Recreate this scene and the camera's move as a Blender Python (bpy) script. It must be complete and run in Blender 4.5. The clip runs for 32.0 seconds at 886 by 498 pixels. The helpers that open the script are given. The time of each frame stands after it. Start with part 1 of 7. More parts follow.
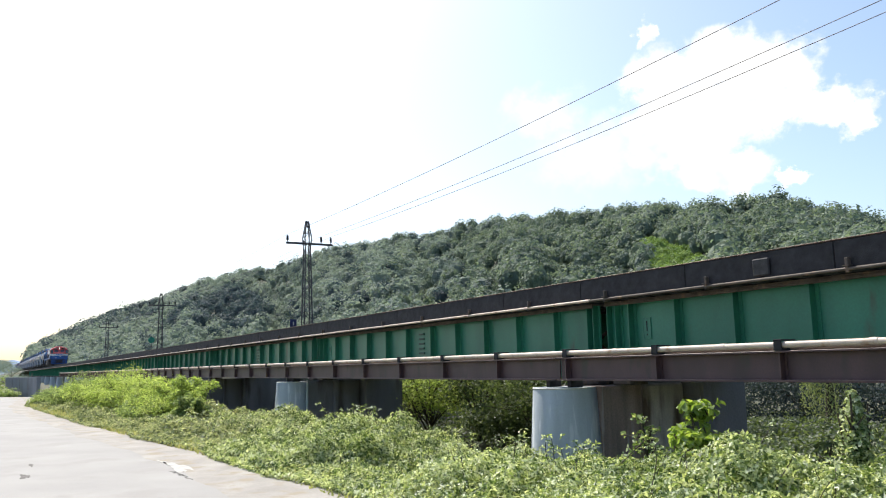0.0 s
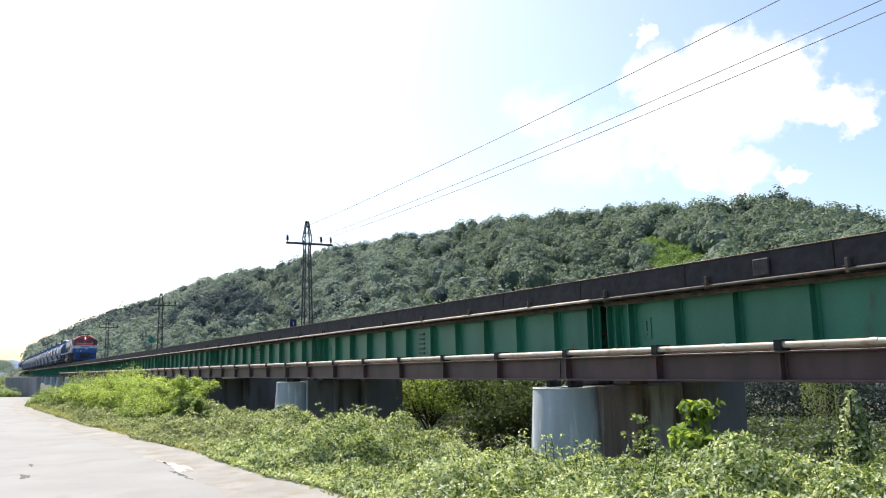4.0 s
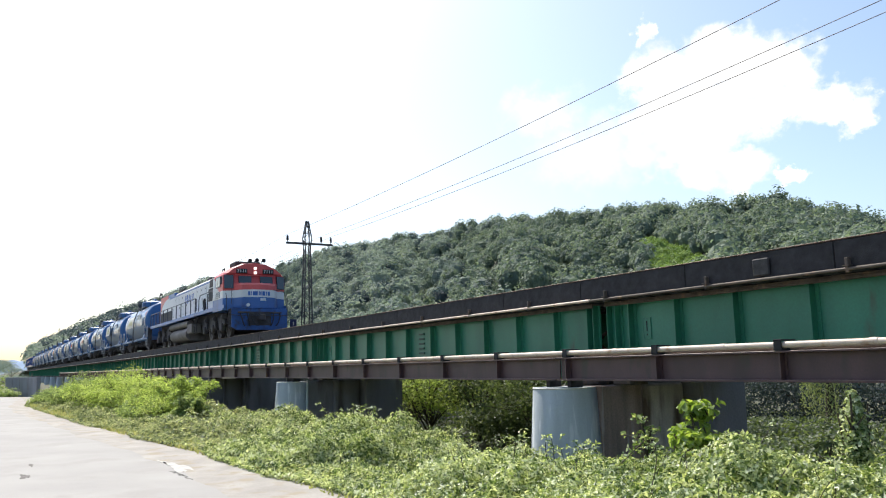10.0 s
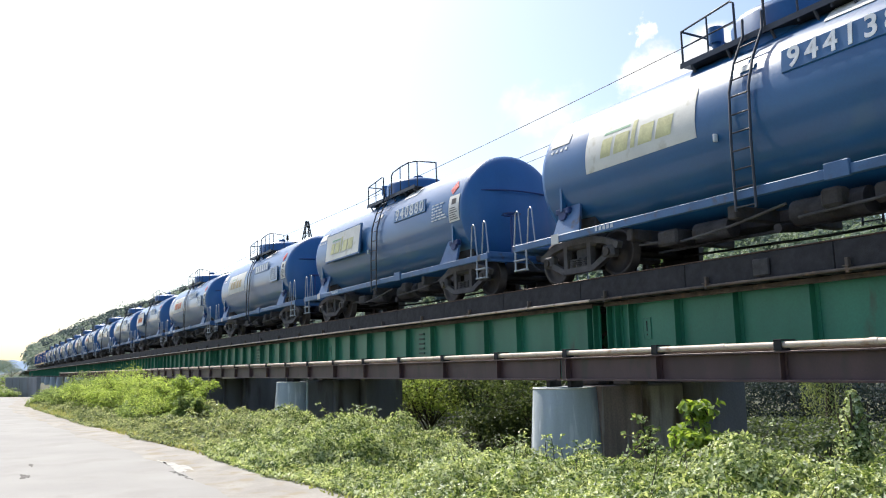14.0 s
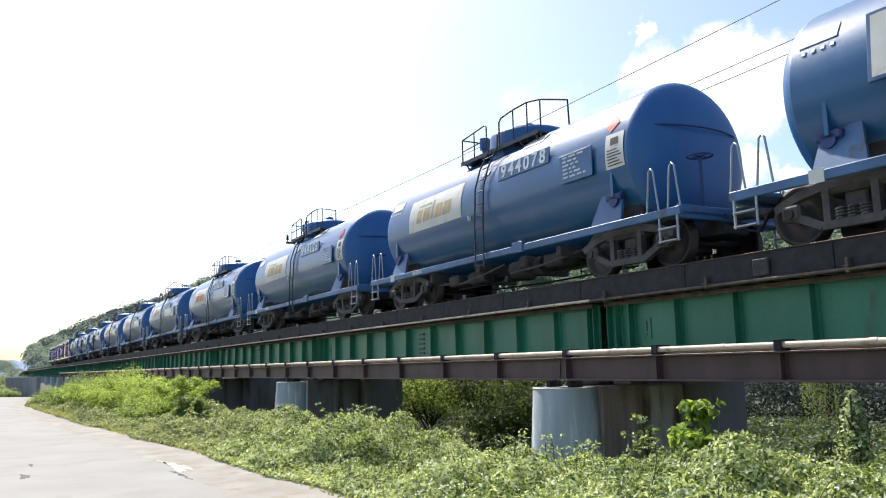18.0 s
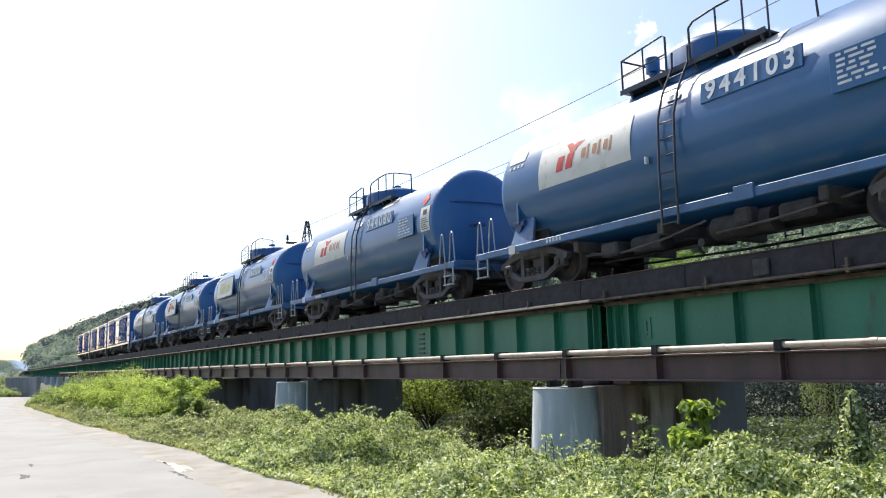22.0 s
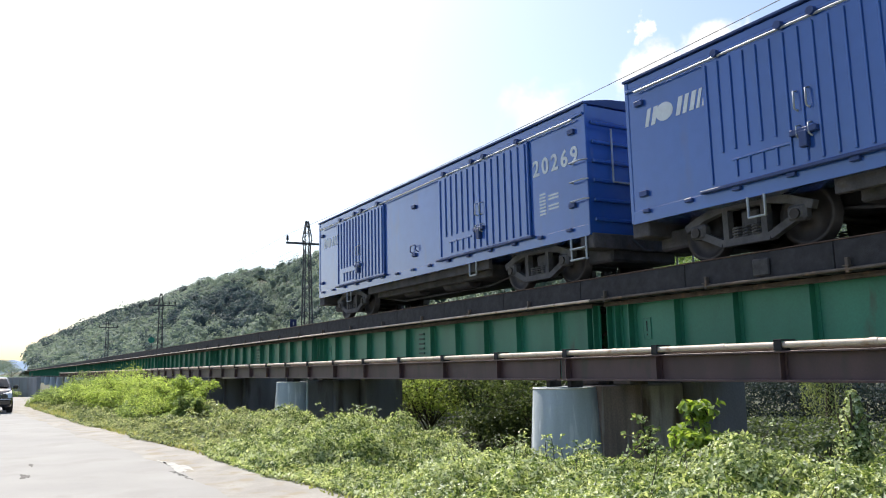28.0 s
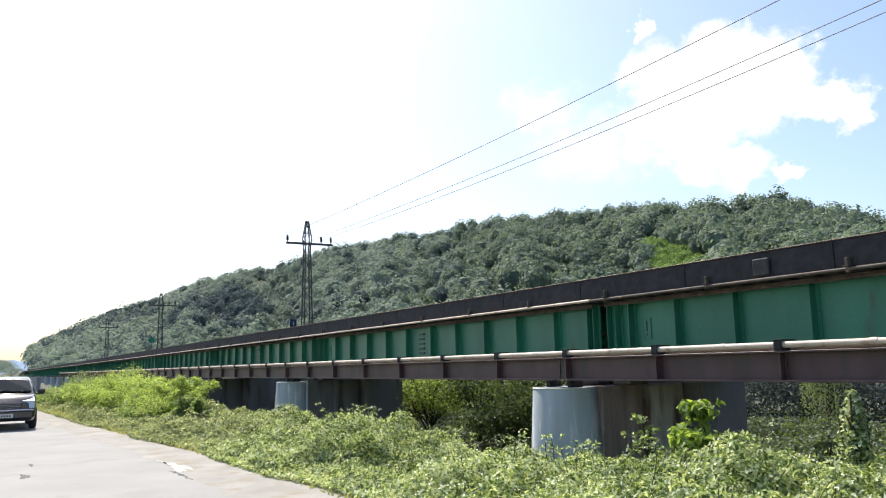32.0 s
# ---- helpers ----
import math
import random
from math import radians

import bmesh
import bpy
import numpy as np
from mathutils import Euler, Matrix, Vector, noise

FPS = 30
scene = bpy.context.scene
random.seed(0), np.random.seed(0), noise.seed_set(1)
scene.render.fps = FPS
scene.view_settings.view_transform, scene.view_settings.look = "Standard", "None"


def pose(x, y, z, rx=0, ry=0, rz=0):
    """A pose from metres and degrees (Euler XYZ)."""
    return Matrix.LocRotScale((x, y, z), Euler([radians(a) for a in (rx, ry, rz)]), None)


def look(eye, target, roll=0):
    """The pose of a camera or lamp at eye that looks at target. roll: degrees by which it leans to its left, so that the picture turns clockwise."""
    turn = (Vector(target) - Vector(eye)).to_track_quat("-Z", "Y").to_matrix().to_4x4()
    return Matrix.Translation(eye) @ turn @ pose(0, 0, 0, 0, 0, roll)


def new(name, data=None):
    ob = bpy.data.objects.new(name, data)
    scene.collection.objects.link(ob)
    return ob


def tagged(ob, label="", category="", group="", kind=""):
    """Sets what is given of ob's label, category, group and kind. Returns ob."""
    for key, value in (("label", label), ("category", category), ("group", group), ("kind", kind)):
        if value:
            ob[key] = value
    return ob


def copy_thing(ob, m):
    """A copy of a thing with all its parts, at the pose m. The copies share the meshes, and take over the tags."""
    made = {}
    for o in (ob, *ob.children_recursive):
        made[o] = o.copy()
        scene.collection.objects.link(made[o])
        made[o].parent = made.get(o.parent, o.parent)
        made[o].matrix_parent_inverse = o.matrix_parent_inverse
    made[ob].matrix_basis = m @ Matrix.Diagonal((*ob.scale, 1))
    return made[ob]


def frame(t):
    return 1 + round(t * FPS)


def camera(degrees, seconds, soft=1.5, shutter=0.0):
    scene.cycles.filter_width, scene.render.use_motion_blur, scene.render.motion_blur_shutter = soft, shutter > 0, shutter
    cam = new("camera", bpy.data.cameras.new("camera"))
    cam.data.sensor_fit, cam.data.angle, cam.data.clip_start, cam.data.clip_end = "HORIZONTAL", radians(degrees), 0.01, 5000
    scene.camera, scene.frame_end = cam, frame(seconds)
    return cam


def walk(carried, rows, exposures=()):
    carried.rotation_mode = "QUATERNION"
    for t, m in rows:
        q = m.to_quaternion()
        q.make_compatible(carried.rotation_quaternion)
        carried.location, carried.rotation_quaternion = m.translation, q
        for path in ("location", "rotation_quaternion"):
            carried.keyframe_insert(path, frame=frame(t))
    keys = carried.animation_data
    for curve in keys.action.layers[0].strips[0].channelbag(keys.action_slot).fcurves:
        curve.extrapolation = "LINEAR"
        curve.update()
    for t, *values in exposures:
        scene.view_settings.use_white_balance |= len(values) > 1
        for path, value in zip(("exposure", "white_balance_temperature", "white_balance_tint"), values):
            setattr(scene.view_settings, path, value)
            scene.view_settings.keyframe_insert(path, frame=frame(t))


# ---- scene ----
cam = camera(58.38, 32.0, soft=1.1)
EYE = Vector((0.0, 0.0, 1.7))
VIEW = look(EYE, EYE + Vector((-0.86040, 0.48850, 0.14517)), -1.3136)
walk(cam, [(0.0, VIEW), (32.0, VIEW)], [(0.0, 0.48), (32.0, 0.48)])

# ---- light: high sun ahead along the line, hazy bright summer sky ----
SUN_EL, SUN_AZ = radians(50), radians(-89)
world = bpy.data.worlds.new("sky")
scene.world = world
world.use_nodes = True
sky = world.node_tree.nodes.new("ShaderNodeTexSky")
sky.sky_type, sky.sun_disc = "NISHITA", False
sky.sun_elevation, sky.sun_rotation = SUN_EL, SUN_AZ
sky.air_density, sky.dust_density, sky.ozone_density = 1.0, 2.0, 2.2
background = world.node_tree.nodes["Background"]
background.inputs["Strength"].default_value = 0.15
world.node_tree.links.new(sky.outputs["Color"], background.inputs["Color"])
sun = new("sun", bpy.data.lights.new("sun", "SUN"))
sun.data.energy, sun.data.angle, sun.data.color = 5.0, radians(0.6), (1.0, 0.95, 0.86)
sun_dir = Vector((math.sin(SUN_AZ) * math.cos(SUN_EL), math.cos(SUN_AZ) * math.cos(SUN_EL), math.sin(SUN_EL)))
sun.matrix_basis = look(sun_dir * 60, (0, 0, 0))


# ---- materials ----
def nodes_of(m):
    return m.node_tree.nodes, m.node_tree.links


def material(name, colour, rough=0.6, metal=0.0, spread=0.25, scale=3.0, fine=40.0, bump=0.15, second=None, stain=0.0, spec=0.5, coat=0.0, streak=0.0):
    """A surface with variation at two scales, an optional second (stain) colour, fine relief."""
    m = bpy.data.materials.new(name)
    m.use_nodes = True
    n, l = nodes_of(m)
    b = n["Principled BSDF"]
    tc = n.new("ShaderNodeTexCoord")
    geo = n.new("ShaderNodeNewGeometry")
    source = geo.outputs["Position"] if scale < 0 else tc.outputs["Object"]
    scale = abs(scale)
    mapped = source
    if streak:
        mp = n.new("ShaderNodeMapping")
        mp.inputs["Scale"].default_value = (1.0, 1.0, streak)
        l.new(source, mp.inputs["Vector"])
        mapped = mp.outputs["Vector"]
    big = n.new("ShaderNodeTexNoise")
    big.inputs["Scale"].default_value, big.inputs["Detail"].default_value = scale, 6
    small = n.new("ShaderNodeTexNoise")
    small.inputs["Scale"].default_value, small.inputs["Detail"].default_value = fine, 3
    l.new(mapped, big.inputs["Vector"])
    l.new(source, small.inputs["Vector"])
    ramp = n.new("ShaderNodeMapRange")
    ramp.inputs["From Min"].default_value, ramp.inputs["From Max"].default_value = 0.3, 0.7
    ramp.inputs["To Min"].default_value, ramp.inputs["To Max"].default_value = 1 - spread, 1 + spread
    l.new(big.outputs["Fac"], ramp.inputs["Value"])
    grain = n.new("ShaderNodeMapRange")
    grain.inputs["From Min"].default_value, grain.inputs["From Max"].default_value = 0.3, 0.7
    grain.inputs["To Min"].default_value, grain.inputs["To Max"].default_value = 1 - spread * 0.4, 1 + spread * 0.4
    l.new(small.outputs["Fac"], grain.inputs["Value"])
    mul = n.new("ShaderNodeMath")
    mul.operation = "MULTIPLY"
    l.new(ramp.outputs["Result"], mul.inputs[0])
    l.new(grain.outputs["Result"], mul.inputs[1])
    hue = n.new("ShaderNodeHueSaturation")
    hue.inputs["Color"].default_value = (*colour, 1)
    l.new(mul.outputs["Value"], hue.inputs["Value"])
    last = hue.outputs["Color"]
    if second:
        third = n.new("ShaderNodeTexNoise")
        third.inputs["Scale"].default_value, third.inputs["Detail"].default_value = scale * 1.7, 8
        l.new(mapped, third.inputs["Vector"])
        edge = n.new("ShaderNodeMapRange")
        edge.inputs["From Min"].default_value, edge.inputs["From Max"].default_value = 0.62 - stain * 0.3, 0.75 - stain * 0.3
        l.new(third.outputs["Fac"], edge.inputs["Value"])
        mix = n.new("ShaderNodeMix")
        mix.data_type = "RGBA"
        l.new(edge.outputs["Result"], mix.inputs["Factor"])
        l.new(last, mix.inputs["A"])
        mix.inputs["B"].default_value = (*second, 1)
        last = mix.outputs["Result"]
    l.new(last, b.inputs["Base Color"])
    rr = n.new("ShaderNodeMapRange")
    rr.inputs["To Min"].default_value, rr.inputs["To Max"].default_value = max(rough - 0.1, 0.02), min(rough + 0.12, 1)
    l.new(small.outputs["Fac"], rr.inputs["Value"])
    l.new(rr.outputs["Result"], b.inputs["Roughness"])
    b.inputs["Metallic"].default_value = metal
    b.inputs["Specular IOR Level"].default_value = spec
    b.inputs["Coat Weight"].default_value = coat
    if bump:
        bp = n.new("ShaderNodeBump")
        bp.inputs["Strength"].default_value, bp.inputs["Distance"].default_value = bump, 0.01
        l.new(small.outputs["Fac"], bp.inputs["Height"])
        l.new(bp.outputs["Normal"], b.inputs["Normal"])
    return m


def leaf_material(name, colours, through_colour, share=0.4, rough=0.5, patch=0.25, each=0.75):
    """Leaves that take one of several greens each and let some light through."""
    m = bpy.data.materials.new(name)
    m.use_nodes = True
    n, l = nodes_of(m)
    b = n["Principled BSDF"]
    geo = n.new("ShaderNodeNewGeometry")
    ramp = n.new("ShaderNodeValToRGB")
    while len(ramp.color_ramp.elements) < len(colours):
        ramp.color_ramp.elements.new(0.5)
    for i, c in enumerate(colours):
        ramp.color_ramp.elements[i].position = i / (len(colours) - 1)
        ramp.color_ramp.elements[i].color = (*c, 1)
    noise_big = n.new("ShaderNodeTexNoise")
    noise_big.inputs["Scale"].default_value, noise_big.inputs["Detail"].default_value = patch, 4
    l.new(geo.outputs["Position"], noise_big.inputs["Vector"])
    add = n.new("ShaderNodeMath")
    add.operation = "MULTIPLY_ADD"
    l.new(noise_big.outputs["Fac"], add.inputs[0])
    add.inputs[1].default_value = 1.3
    sub = n.new("ShaderNodeMath")
    sub.operation = "MULTIPLY_ADD"
    l.new(geo.outputs["Random Per Island"], sub.inputs[0])
    sub.inputs[1].default_value, sub.inputs[2].default_value = each, -0.145 - each * 0.5
    l.new(sub.outputs["Value"], add.inputs[2])
    l.new(add.outputs["Value"], ramp.inputs["Fac"])
    l.new(ramp.outputs["Color"], b.inputs["Base Color"])
    b.inputs["Roughness"].default_value = rough
    tr = n.new("ShaderNodeBsdfTranslucent")
    mixc = n.new("ShaderNodeMix")
    mixc.data_type, mixc.blend_type = "RGBA", "MULTIPLY"
    mixc.inputs["Factor"].default_value = 1.0
    l.new(ramp.outputs["Color"], mixc.inputs["A"])
    mixc.inputs["B"].default_value = (*through_colour, 1)
    l.new(mixc.outputs["Result"], tr.inputs["Color"])
    mix = n.new("ShaderNodeMixShader")
    mix.inputs["Fac"].default_value = share
    l.new(b.outputs["BSDF"], mix.inputs[1])
    l.new(tr.outputs["BSDF"], mix.inputs[2])
    l.new(mix.outputs["Shader"], n["Material Output"].inputs["Surface"])
    return m


M_GIRDER = material("green_paint", (0.030, 0.19, 0.115), 0.42, 0, 0.22, -1.2, 30, 0.06, (0.06, 0.05, 0.03), -0.12, streak=0.3)
M_FLANGE = material("rusty_steel", (0.10, 0.08, 0.066), 0.75, 0.1, 0.4, -5, 60, 0.3, (0.19, 0.125, 0.085), 0.2)
M_BROWN = material("maroon_steel", (0.075, 0.040, 0.041), 0.55, 0, 0.3, -2, 40, 0.15, (0.05, 0.035, 0.03), 0.2, streak=0.4)
M_PIPE = material("cream_pipe", (0.52, 0.42, 0.34), 0.5, 0, 0.2, -3, 50, 0.1, (0.30, 0.17, 0.10), 0.12)
M_TIE = material("creosoted_wood", (0.023, 0.022, 0.026), 0.85, 0, 0.4, 8, 70, 0.4)
M_RAIL = material("rail_steel", (0.09, 0.055, 0.04), 0.6, 0.5, 0.3, -4, 60, 0.2)
M_RAILTOP = material("bright_rail_head", (0.5, 0.5, 0.5), 0.25, 1.0, 0.1, -4, 60, 0.05)
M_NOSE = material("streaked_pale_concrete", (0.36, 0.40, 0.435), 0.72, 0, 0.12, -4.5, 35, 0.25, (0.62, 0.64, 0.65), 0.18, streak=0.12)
M_OLDCONC = material("old_concrete", (0.40, 0.36, 0.33), 0.9, 0, 0.3, -1.3, 30, 0.4, (0.10, 0.07, 0.05), 0.35, streak=0.2)
M_RUSTCONC = material("rust_streaked_concrete", (0.23, 0.17, 0.145), 0.9, 0, 0.4, -5.0, 30, 0.4, (0.40, 0.38, 0.36), 0.1, streak=0.06)
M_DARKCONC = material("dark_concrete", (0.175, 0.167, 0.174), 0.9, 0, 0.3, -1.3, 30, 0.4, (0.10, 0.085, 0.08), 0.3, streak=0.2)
M_ROAD = material("road_concrete", (0.282, 0.272, 0.255), 0.9, 0, 0.10, -0.5, 45, 0.35, (0.262, 0.25, 0.232), 0.3)
M_VERGE = material("sandy_verge", (0.285, 0.265, 0.235), 0.95, 0, 0.2, -1.2, 30, 0.5, (0.26, 0.22, 0.16), 0.3)
M_PATCH = material("road_patch", (0.40, 0.385, 0.355), 0.9, 0, 0.2, -6, 60, 0.3)
M_HOLE = material("tar_patch", (0.11, 0.10, 0.09), 0.9, 0, 0.25, -6, 60, 0.4)
M_SOIL = material("grassy_soil", (0.055, 0.06, 0.028), 0.95, 0, 0.4, -0.6, 12, 0.6, (0.10, 0.085, 0.05), 0.2)
M_HILL = material("forest_floor", (0.02, 0.03, 0.012), 0.95, 0, 0.3, -0.1, 2, 0.3)
# The haze of distance is put into this blue base colour.
M_FARHILL = material("hazy_blue_woods", (0.13, 0.20, 0.30), 0.95, 0, 0.2, -0.03, 0.3, 0.2)
M_LATTICE = material("grey_lattice_steel", (0.065, 0.065, 0.07), 0.6, 0.4, 0.25, -3, 40, 0.1)
M_WIRE = material("wire", (0.09, 0.085, 0.085), 0.7, 0.0, 0.1, -3, 40, 0)
M_VINE = leaf_material("vine_leaves", [(0.065, 0.11, 0.032), (0.215, 0.285, 0.105), (0.43, 0.49, 0.255), (0.64, 0.68, 0.48)], (1.55, 1.52, 0.80), 0.34, 0.46, 0.9, 1.25)
M_WILLOW = leaf_material("willow_leaves", [(0.15, 0.19, 0.085), (0.26, 0.31, 0.15)], (1.4, 1.4, 0.75), 0.45, 0.6, 0.5)
M_BUSH = leaf_material("bush_leaves", [(0.045, 0.068, 0.034), (0.085, 0.118, 0.055), (0.145, 0.185, 0.088)], (1.5, 1.5, 0.7), 0.4, 0.6, 0.4)
# Dark bluish version of the bush leaves, with the far bank's shade put in.
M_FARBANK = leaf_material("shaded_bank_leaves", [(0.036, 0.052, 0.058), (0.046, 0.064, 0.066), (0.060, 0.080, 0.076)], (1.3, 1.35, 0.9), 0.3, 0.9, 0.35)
M_SHRUB = leaf_material("shrub_leaves", [(0.105, 0.155, 0.067), (0.215, 0.28, 0.12), (0.37, 0.43, 0.22)], (1.5, 1.5, 0.85), 0.52, 0.55, 0.9, 0.9)
M_LOCUST = leaf_material("locust_leaves", [(0.15, 0.215, 0.065), (0.31, 0.39, 0.135), (0.47, 0.53, 0.25)], (1.5, 1.5, 0.75), 0.52, 0.55, 0.9, 0.9)
M_SAPLING = leaf_material("sapling_leaves", [(0.12, 0.19, 0.045), (0.21, 0.30, 0.08), (0.32, 0.41, 0.14)], (1.6, 1.55, 0.65), 0.52, 0.45)
M_FOREST = leaf_material("forest_leaves", [(0.055, 0.084, 0.082), (0.110, 0.152, 0.122), (0.19, 0.24, 0.172), (0.28, 0.325, 0.225)], (1.4, 1.45, 1.0), 0.32, 0.8, 0.10, 0.35)
# Paler, greyer copy of the forest leaves: distance haze put into the colour.
M_FARFOREST = leaf_material("hazed_forest_leaves", [(0.085, 0.120, 0.122), (0.165, 0.21, 0.185), (0.265, 0.315, 0.265), (0.36, 0.40, 0.335)], (1.4, 1.45, 1.1), 0.32, 0.8, 0.08, 0.35)
M_DARKWOOD = leaf_material("shade_blue_leaves", [(0.040, 0.062, 0.082), (0.070, 0.100, 0.112), (0.115, 0.150, 0.140)], (1.3, 1.4, 1.1), 0.3, 0.8, 0.10, 0.35)
M_SCRUB = leaf_material("dull_scrub_leaves", [(0.115, 0.145, 0.08), (0.215, 0.25, 0.14), (0.34, 0.365, 0.235), (0.47, 0.48, 0.35)], (1.45, 1.45, 0.85), 0.42, 0.6, 0.9, 0.9)
M_CLEARING = leaf_material("clearing_leaves", [(0.14, 0.23, 0.06), (0.20, 0.29, 0.08)], (1.5, 1.5, 0.6), 0.35, 0.7, 0.1)
M_BARK = material("bark", (0.06, 0.048, 0.035), 0.9, 0, 0.35, 6, 50, 0.5)
M_GRASS = leaf_material("verge_grass", [(0.20, 0.23, 0.095), (0.30, 0.31, 0.16), (0.40, 0.37, 0.23)], (1.4, 1.4, 0.7), 0.45, 0.6)


# ---- mesh building ----
class Build:
    """Collects the corners and faces of one mesh."""

    def __init__(self):
        self.v, self.f, self.smooth = [], [], []

    def add(self, verts, faces, smooth=False):
        k = len(self.v)
        self.v += [tuple(p) for p in verts]
        self.f += [tuple(i + k for i in fc) for fc in faces]
        self.smooth += [smooth] * len(faces)
        return self

    def box(self, x0, x1, y0, y1, z0, z1, bev=0.0, m=None):
        if bev <= 0:
            v = [(x, y, z) for z in (z0, z1) for y in (y0, y1) for x in (x0, x1)]
            f = [(0, 2, 3, 1), (4, 5, 7, 6), (0, 1, 5, 4), (2, 6, 7, 3), (0, 4, 6, 2), (1, 3, 7, 5)]
        else:
            c = Vector(((x0 + x1) / 2, (y0 + y1) / 2, (z0 + z1) / 2))
            h = ((x1 - x0) / 2, (y1 - y0) / 2, (z1 - z0) / 2)
            b = min(bev, *[0.45 * 2 * a for a in h])
            v, idx = [], {}
            for sx in (-1, 1):
                for sy in (-1, 1):
                    for sz in (-1, 1):
                        for ax in range(3):
                            p = [sx * (h[0] - b), sy * (h[1] - b), sz * (h[2] - b)]
                            p[ax] = (sx, sy, sz)[ax] * h[ax]
                            idx[sx, sy, sz, ax] = len(v)
                            v.append(tuple(c[i] + p[i] for i in range(3)))
            f = []
            for ax in range(3):
                o = [i for i in range(3) if i != ax]
                for s in (-1, 1):
                    ring = []
                    for a, bb in ((-1, -1), (1, -1), (1, 1), (-1, 1)):
                        k = [0, 0, 0]
                        k[ax], k[o[0]], k[o[1]] = s, a, bb
                        ring.append(idx[(*k, ax)])
                    f.append(tuple(ring if (s > 0) == (ax != 1) else ring[::-1]))
                for a in (-1, 1):
                    for bb in (-1, 1):
                        k0, k1 = [0, 0, 0], [0, 0, 0]
                        k0[ax], k1[ax] = -1, 1
                        for k in (k0, k1):
                            k[o[0]], k[o[1]] = a, bb
                        q = [idx[(*k0, o[0])], idx[(*k1, o[0])], idx[(*k1, o[1])], idx[(*k0, o[1])]]
                        flip = (a * bb > 0) == (ax != 1)
                        f.append(tuple(q[::-1] if flip else q))
            for sx in (-1, 1):
                for sy in (-1, 1):
                    for sz in (-1, 1):
                        t = [idx[sx, sy, sz, i] for i in range(3)]
                        f.append(tuple(t if sx * sy * sz > 0 else t[::-1]))
        if m is not None:
            v = [m @ Vector(p) for p in v]
        return self.add(v, f)

    def tube(self, pts, r, n=8, closed=True, taper=1.0):
        pts = [Vector(p) for p in pts]
        rings, verts = [], []
        for i, p in enumerate(pts):
            d = (pts[min(i + 1, len(pts) - 1)] - pts[max(i - 1, 0)]).normalized()
            a = d.orthogonal().normalized() if i == 0 else (a - d * a.dot(d)).normalized()
            b = d.cross(a)
            rr = r * (1 + (taper - 1) * i / max(len(pts) - 1, 1))
            rings.append(len(verts))
            verts += [p + (a * math.cos(2 * math.pi * k / n) + b * math.sin(2 * math.pi * k / n)) * rr for k in range(n)]
        faces = [(q + k, q + (k + 1) % n, w + (k + 1) % n, w + k) for q, w in zip(rings, rings[1:]) for k in range(n)]
        self.add(verts, faces, n > 5)
        if closed:
            self.add([verts[k] for k in range(n)], [tuple(range(n))[::-1]])
            self.add([verts[rings[-1] + k] for k in range(n)], [tuple(range(n))])
        return self

    def lathe(self, prof, axis="z", n=24, centre=(0, 0, 0), smooth=True):
        """prof: rows of (radius, along)."""
        verts = []
        for r, h in prof:
            for k in range(n):
                a = 2 * math.pi * k / n
                c, s = r * math.cos(a), r * math.sin(a)
                p = {"z": (c, s, h), "x": (h, c, s), "y": (s, h, c)}[axis]
                verts.append(tuple(p[i] + centre[i] for i in range(3)))
        faces = [(i * n + k, i * n + (k + 1) % n, (i + 1) * n + (k + 1) % n, (i + 1) * n + k) for i in range(len(prof) - 1) for k in range(n)]
        self.add(verts, faces, smooth)
        return self

    def prism(self, poly, along, a, b):
        """A flat outline (u, w) drawn out along an axis: 'x' takes (y, z), 'y' takes (x, z), 'z' takes (x, y)."""
        def put(u, w, t):
            return {"x": (t, u, w), "y": (u, t, w), "z": (u, w, t)}[along]
        n = len(poly)
        verts = [put(u, w, a) for u, w in poly] + [put(u, w, b) for u, w in poly]
        area = sum(poly[i][0] * poly[(i + 1) % n][1] - poly[(i + 1) % n][0] * poly[i][1] for i in range(n))
        ccw = (area > 0) == (along != "y")
        faces = [tuple(range(n))[::-1], tuple(range(n, 2 * n))] + [(i, (i + 1) % n, n + (i + 1) % n, n + i) for i in range(n)]
        if not ccw:
            faces = [fc[::-1] for fc in faces]
        return self.add(verts, faces)

    def mesh(self, name, mat):
        me = bpy.data.meshes.new(name)
        me.from_pydata(self.v, [], self.f)
        me.polygons.foreach_set("use_smooth", self.smooth)
        if mat:
            me.materials.append(mat)
        me.update()
        return me


def part(name, build, mat, parent=None, label="", at=None):
    """One mesh object, under a thing or a part; build may be a mesh already made."""
    me = build if isinstance(build, bpy.types.Mesh) else build.mesh(name, mat)
    ob = new(name, me)
    if parent is not None:
        ob.parent = parent
    if at is not None:
        ob.matrix_basis = at
    if label:
        ob["label"] = label
    return ob


def thing(name, label, category, group="", at=None, kind=""):
    ob = new(name)
    ob.empty_display_size = 0.2
    if at is not None:
        ob.matrix_basis = at
    return tagged(ob, label, category, group, kind)


def structure(name, build, mat, label, category, parent=None):
    return tagged(part(name, build, mat, parent), label, category, "", "structure")


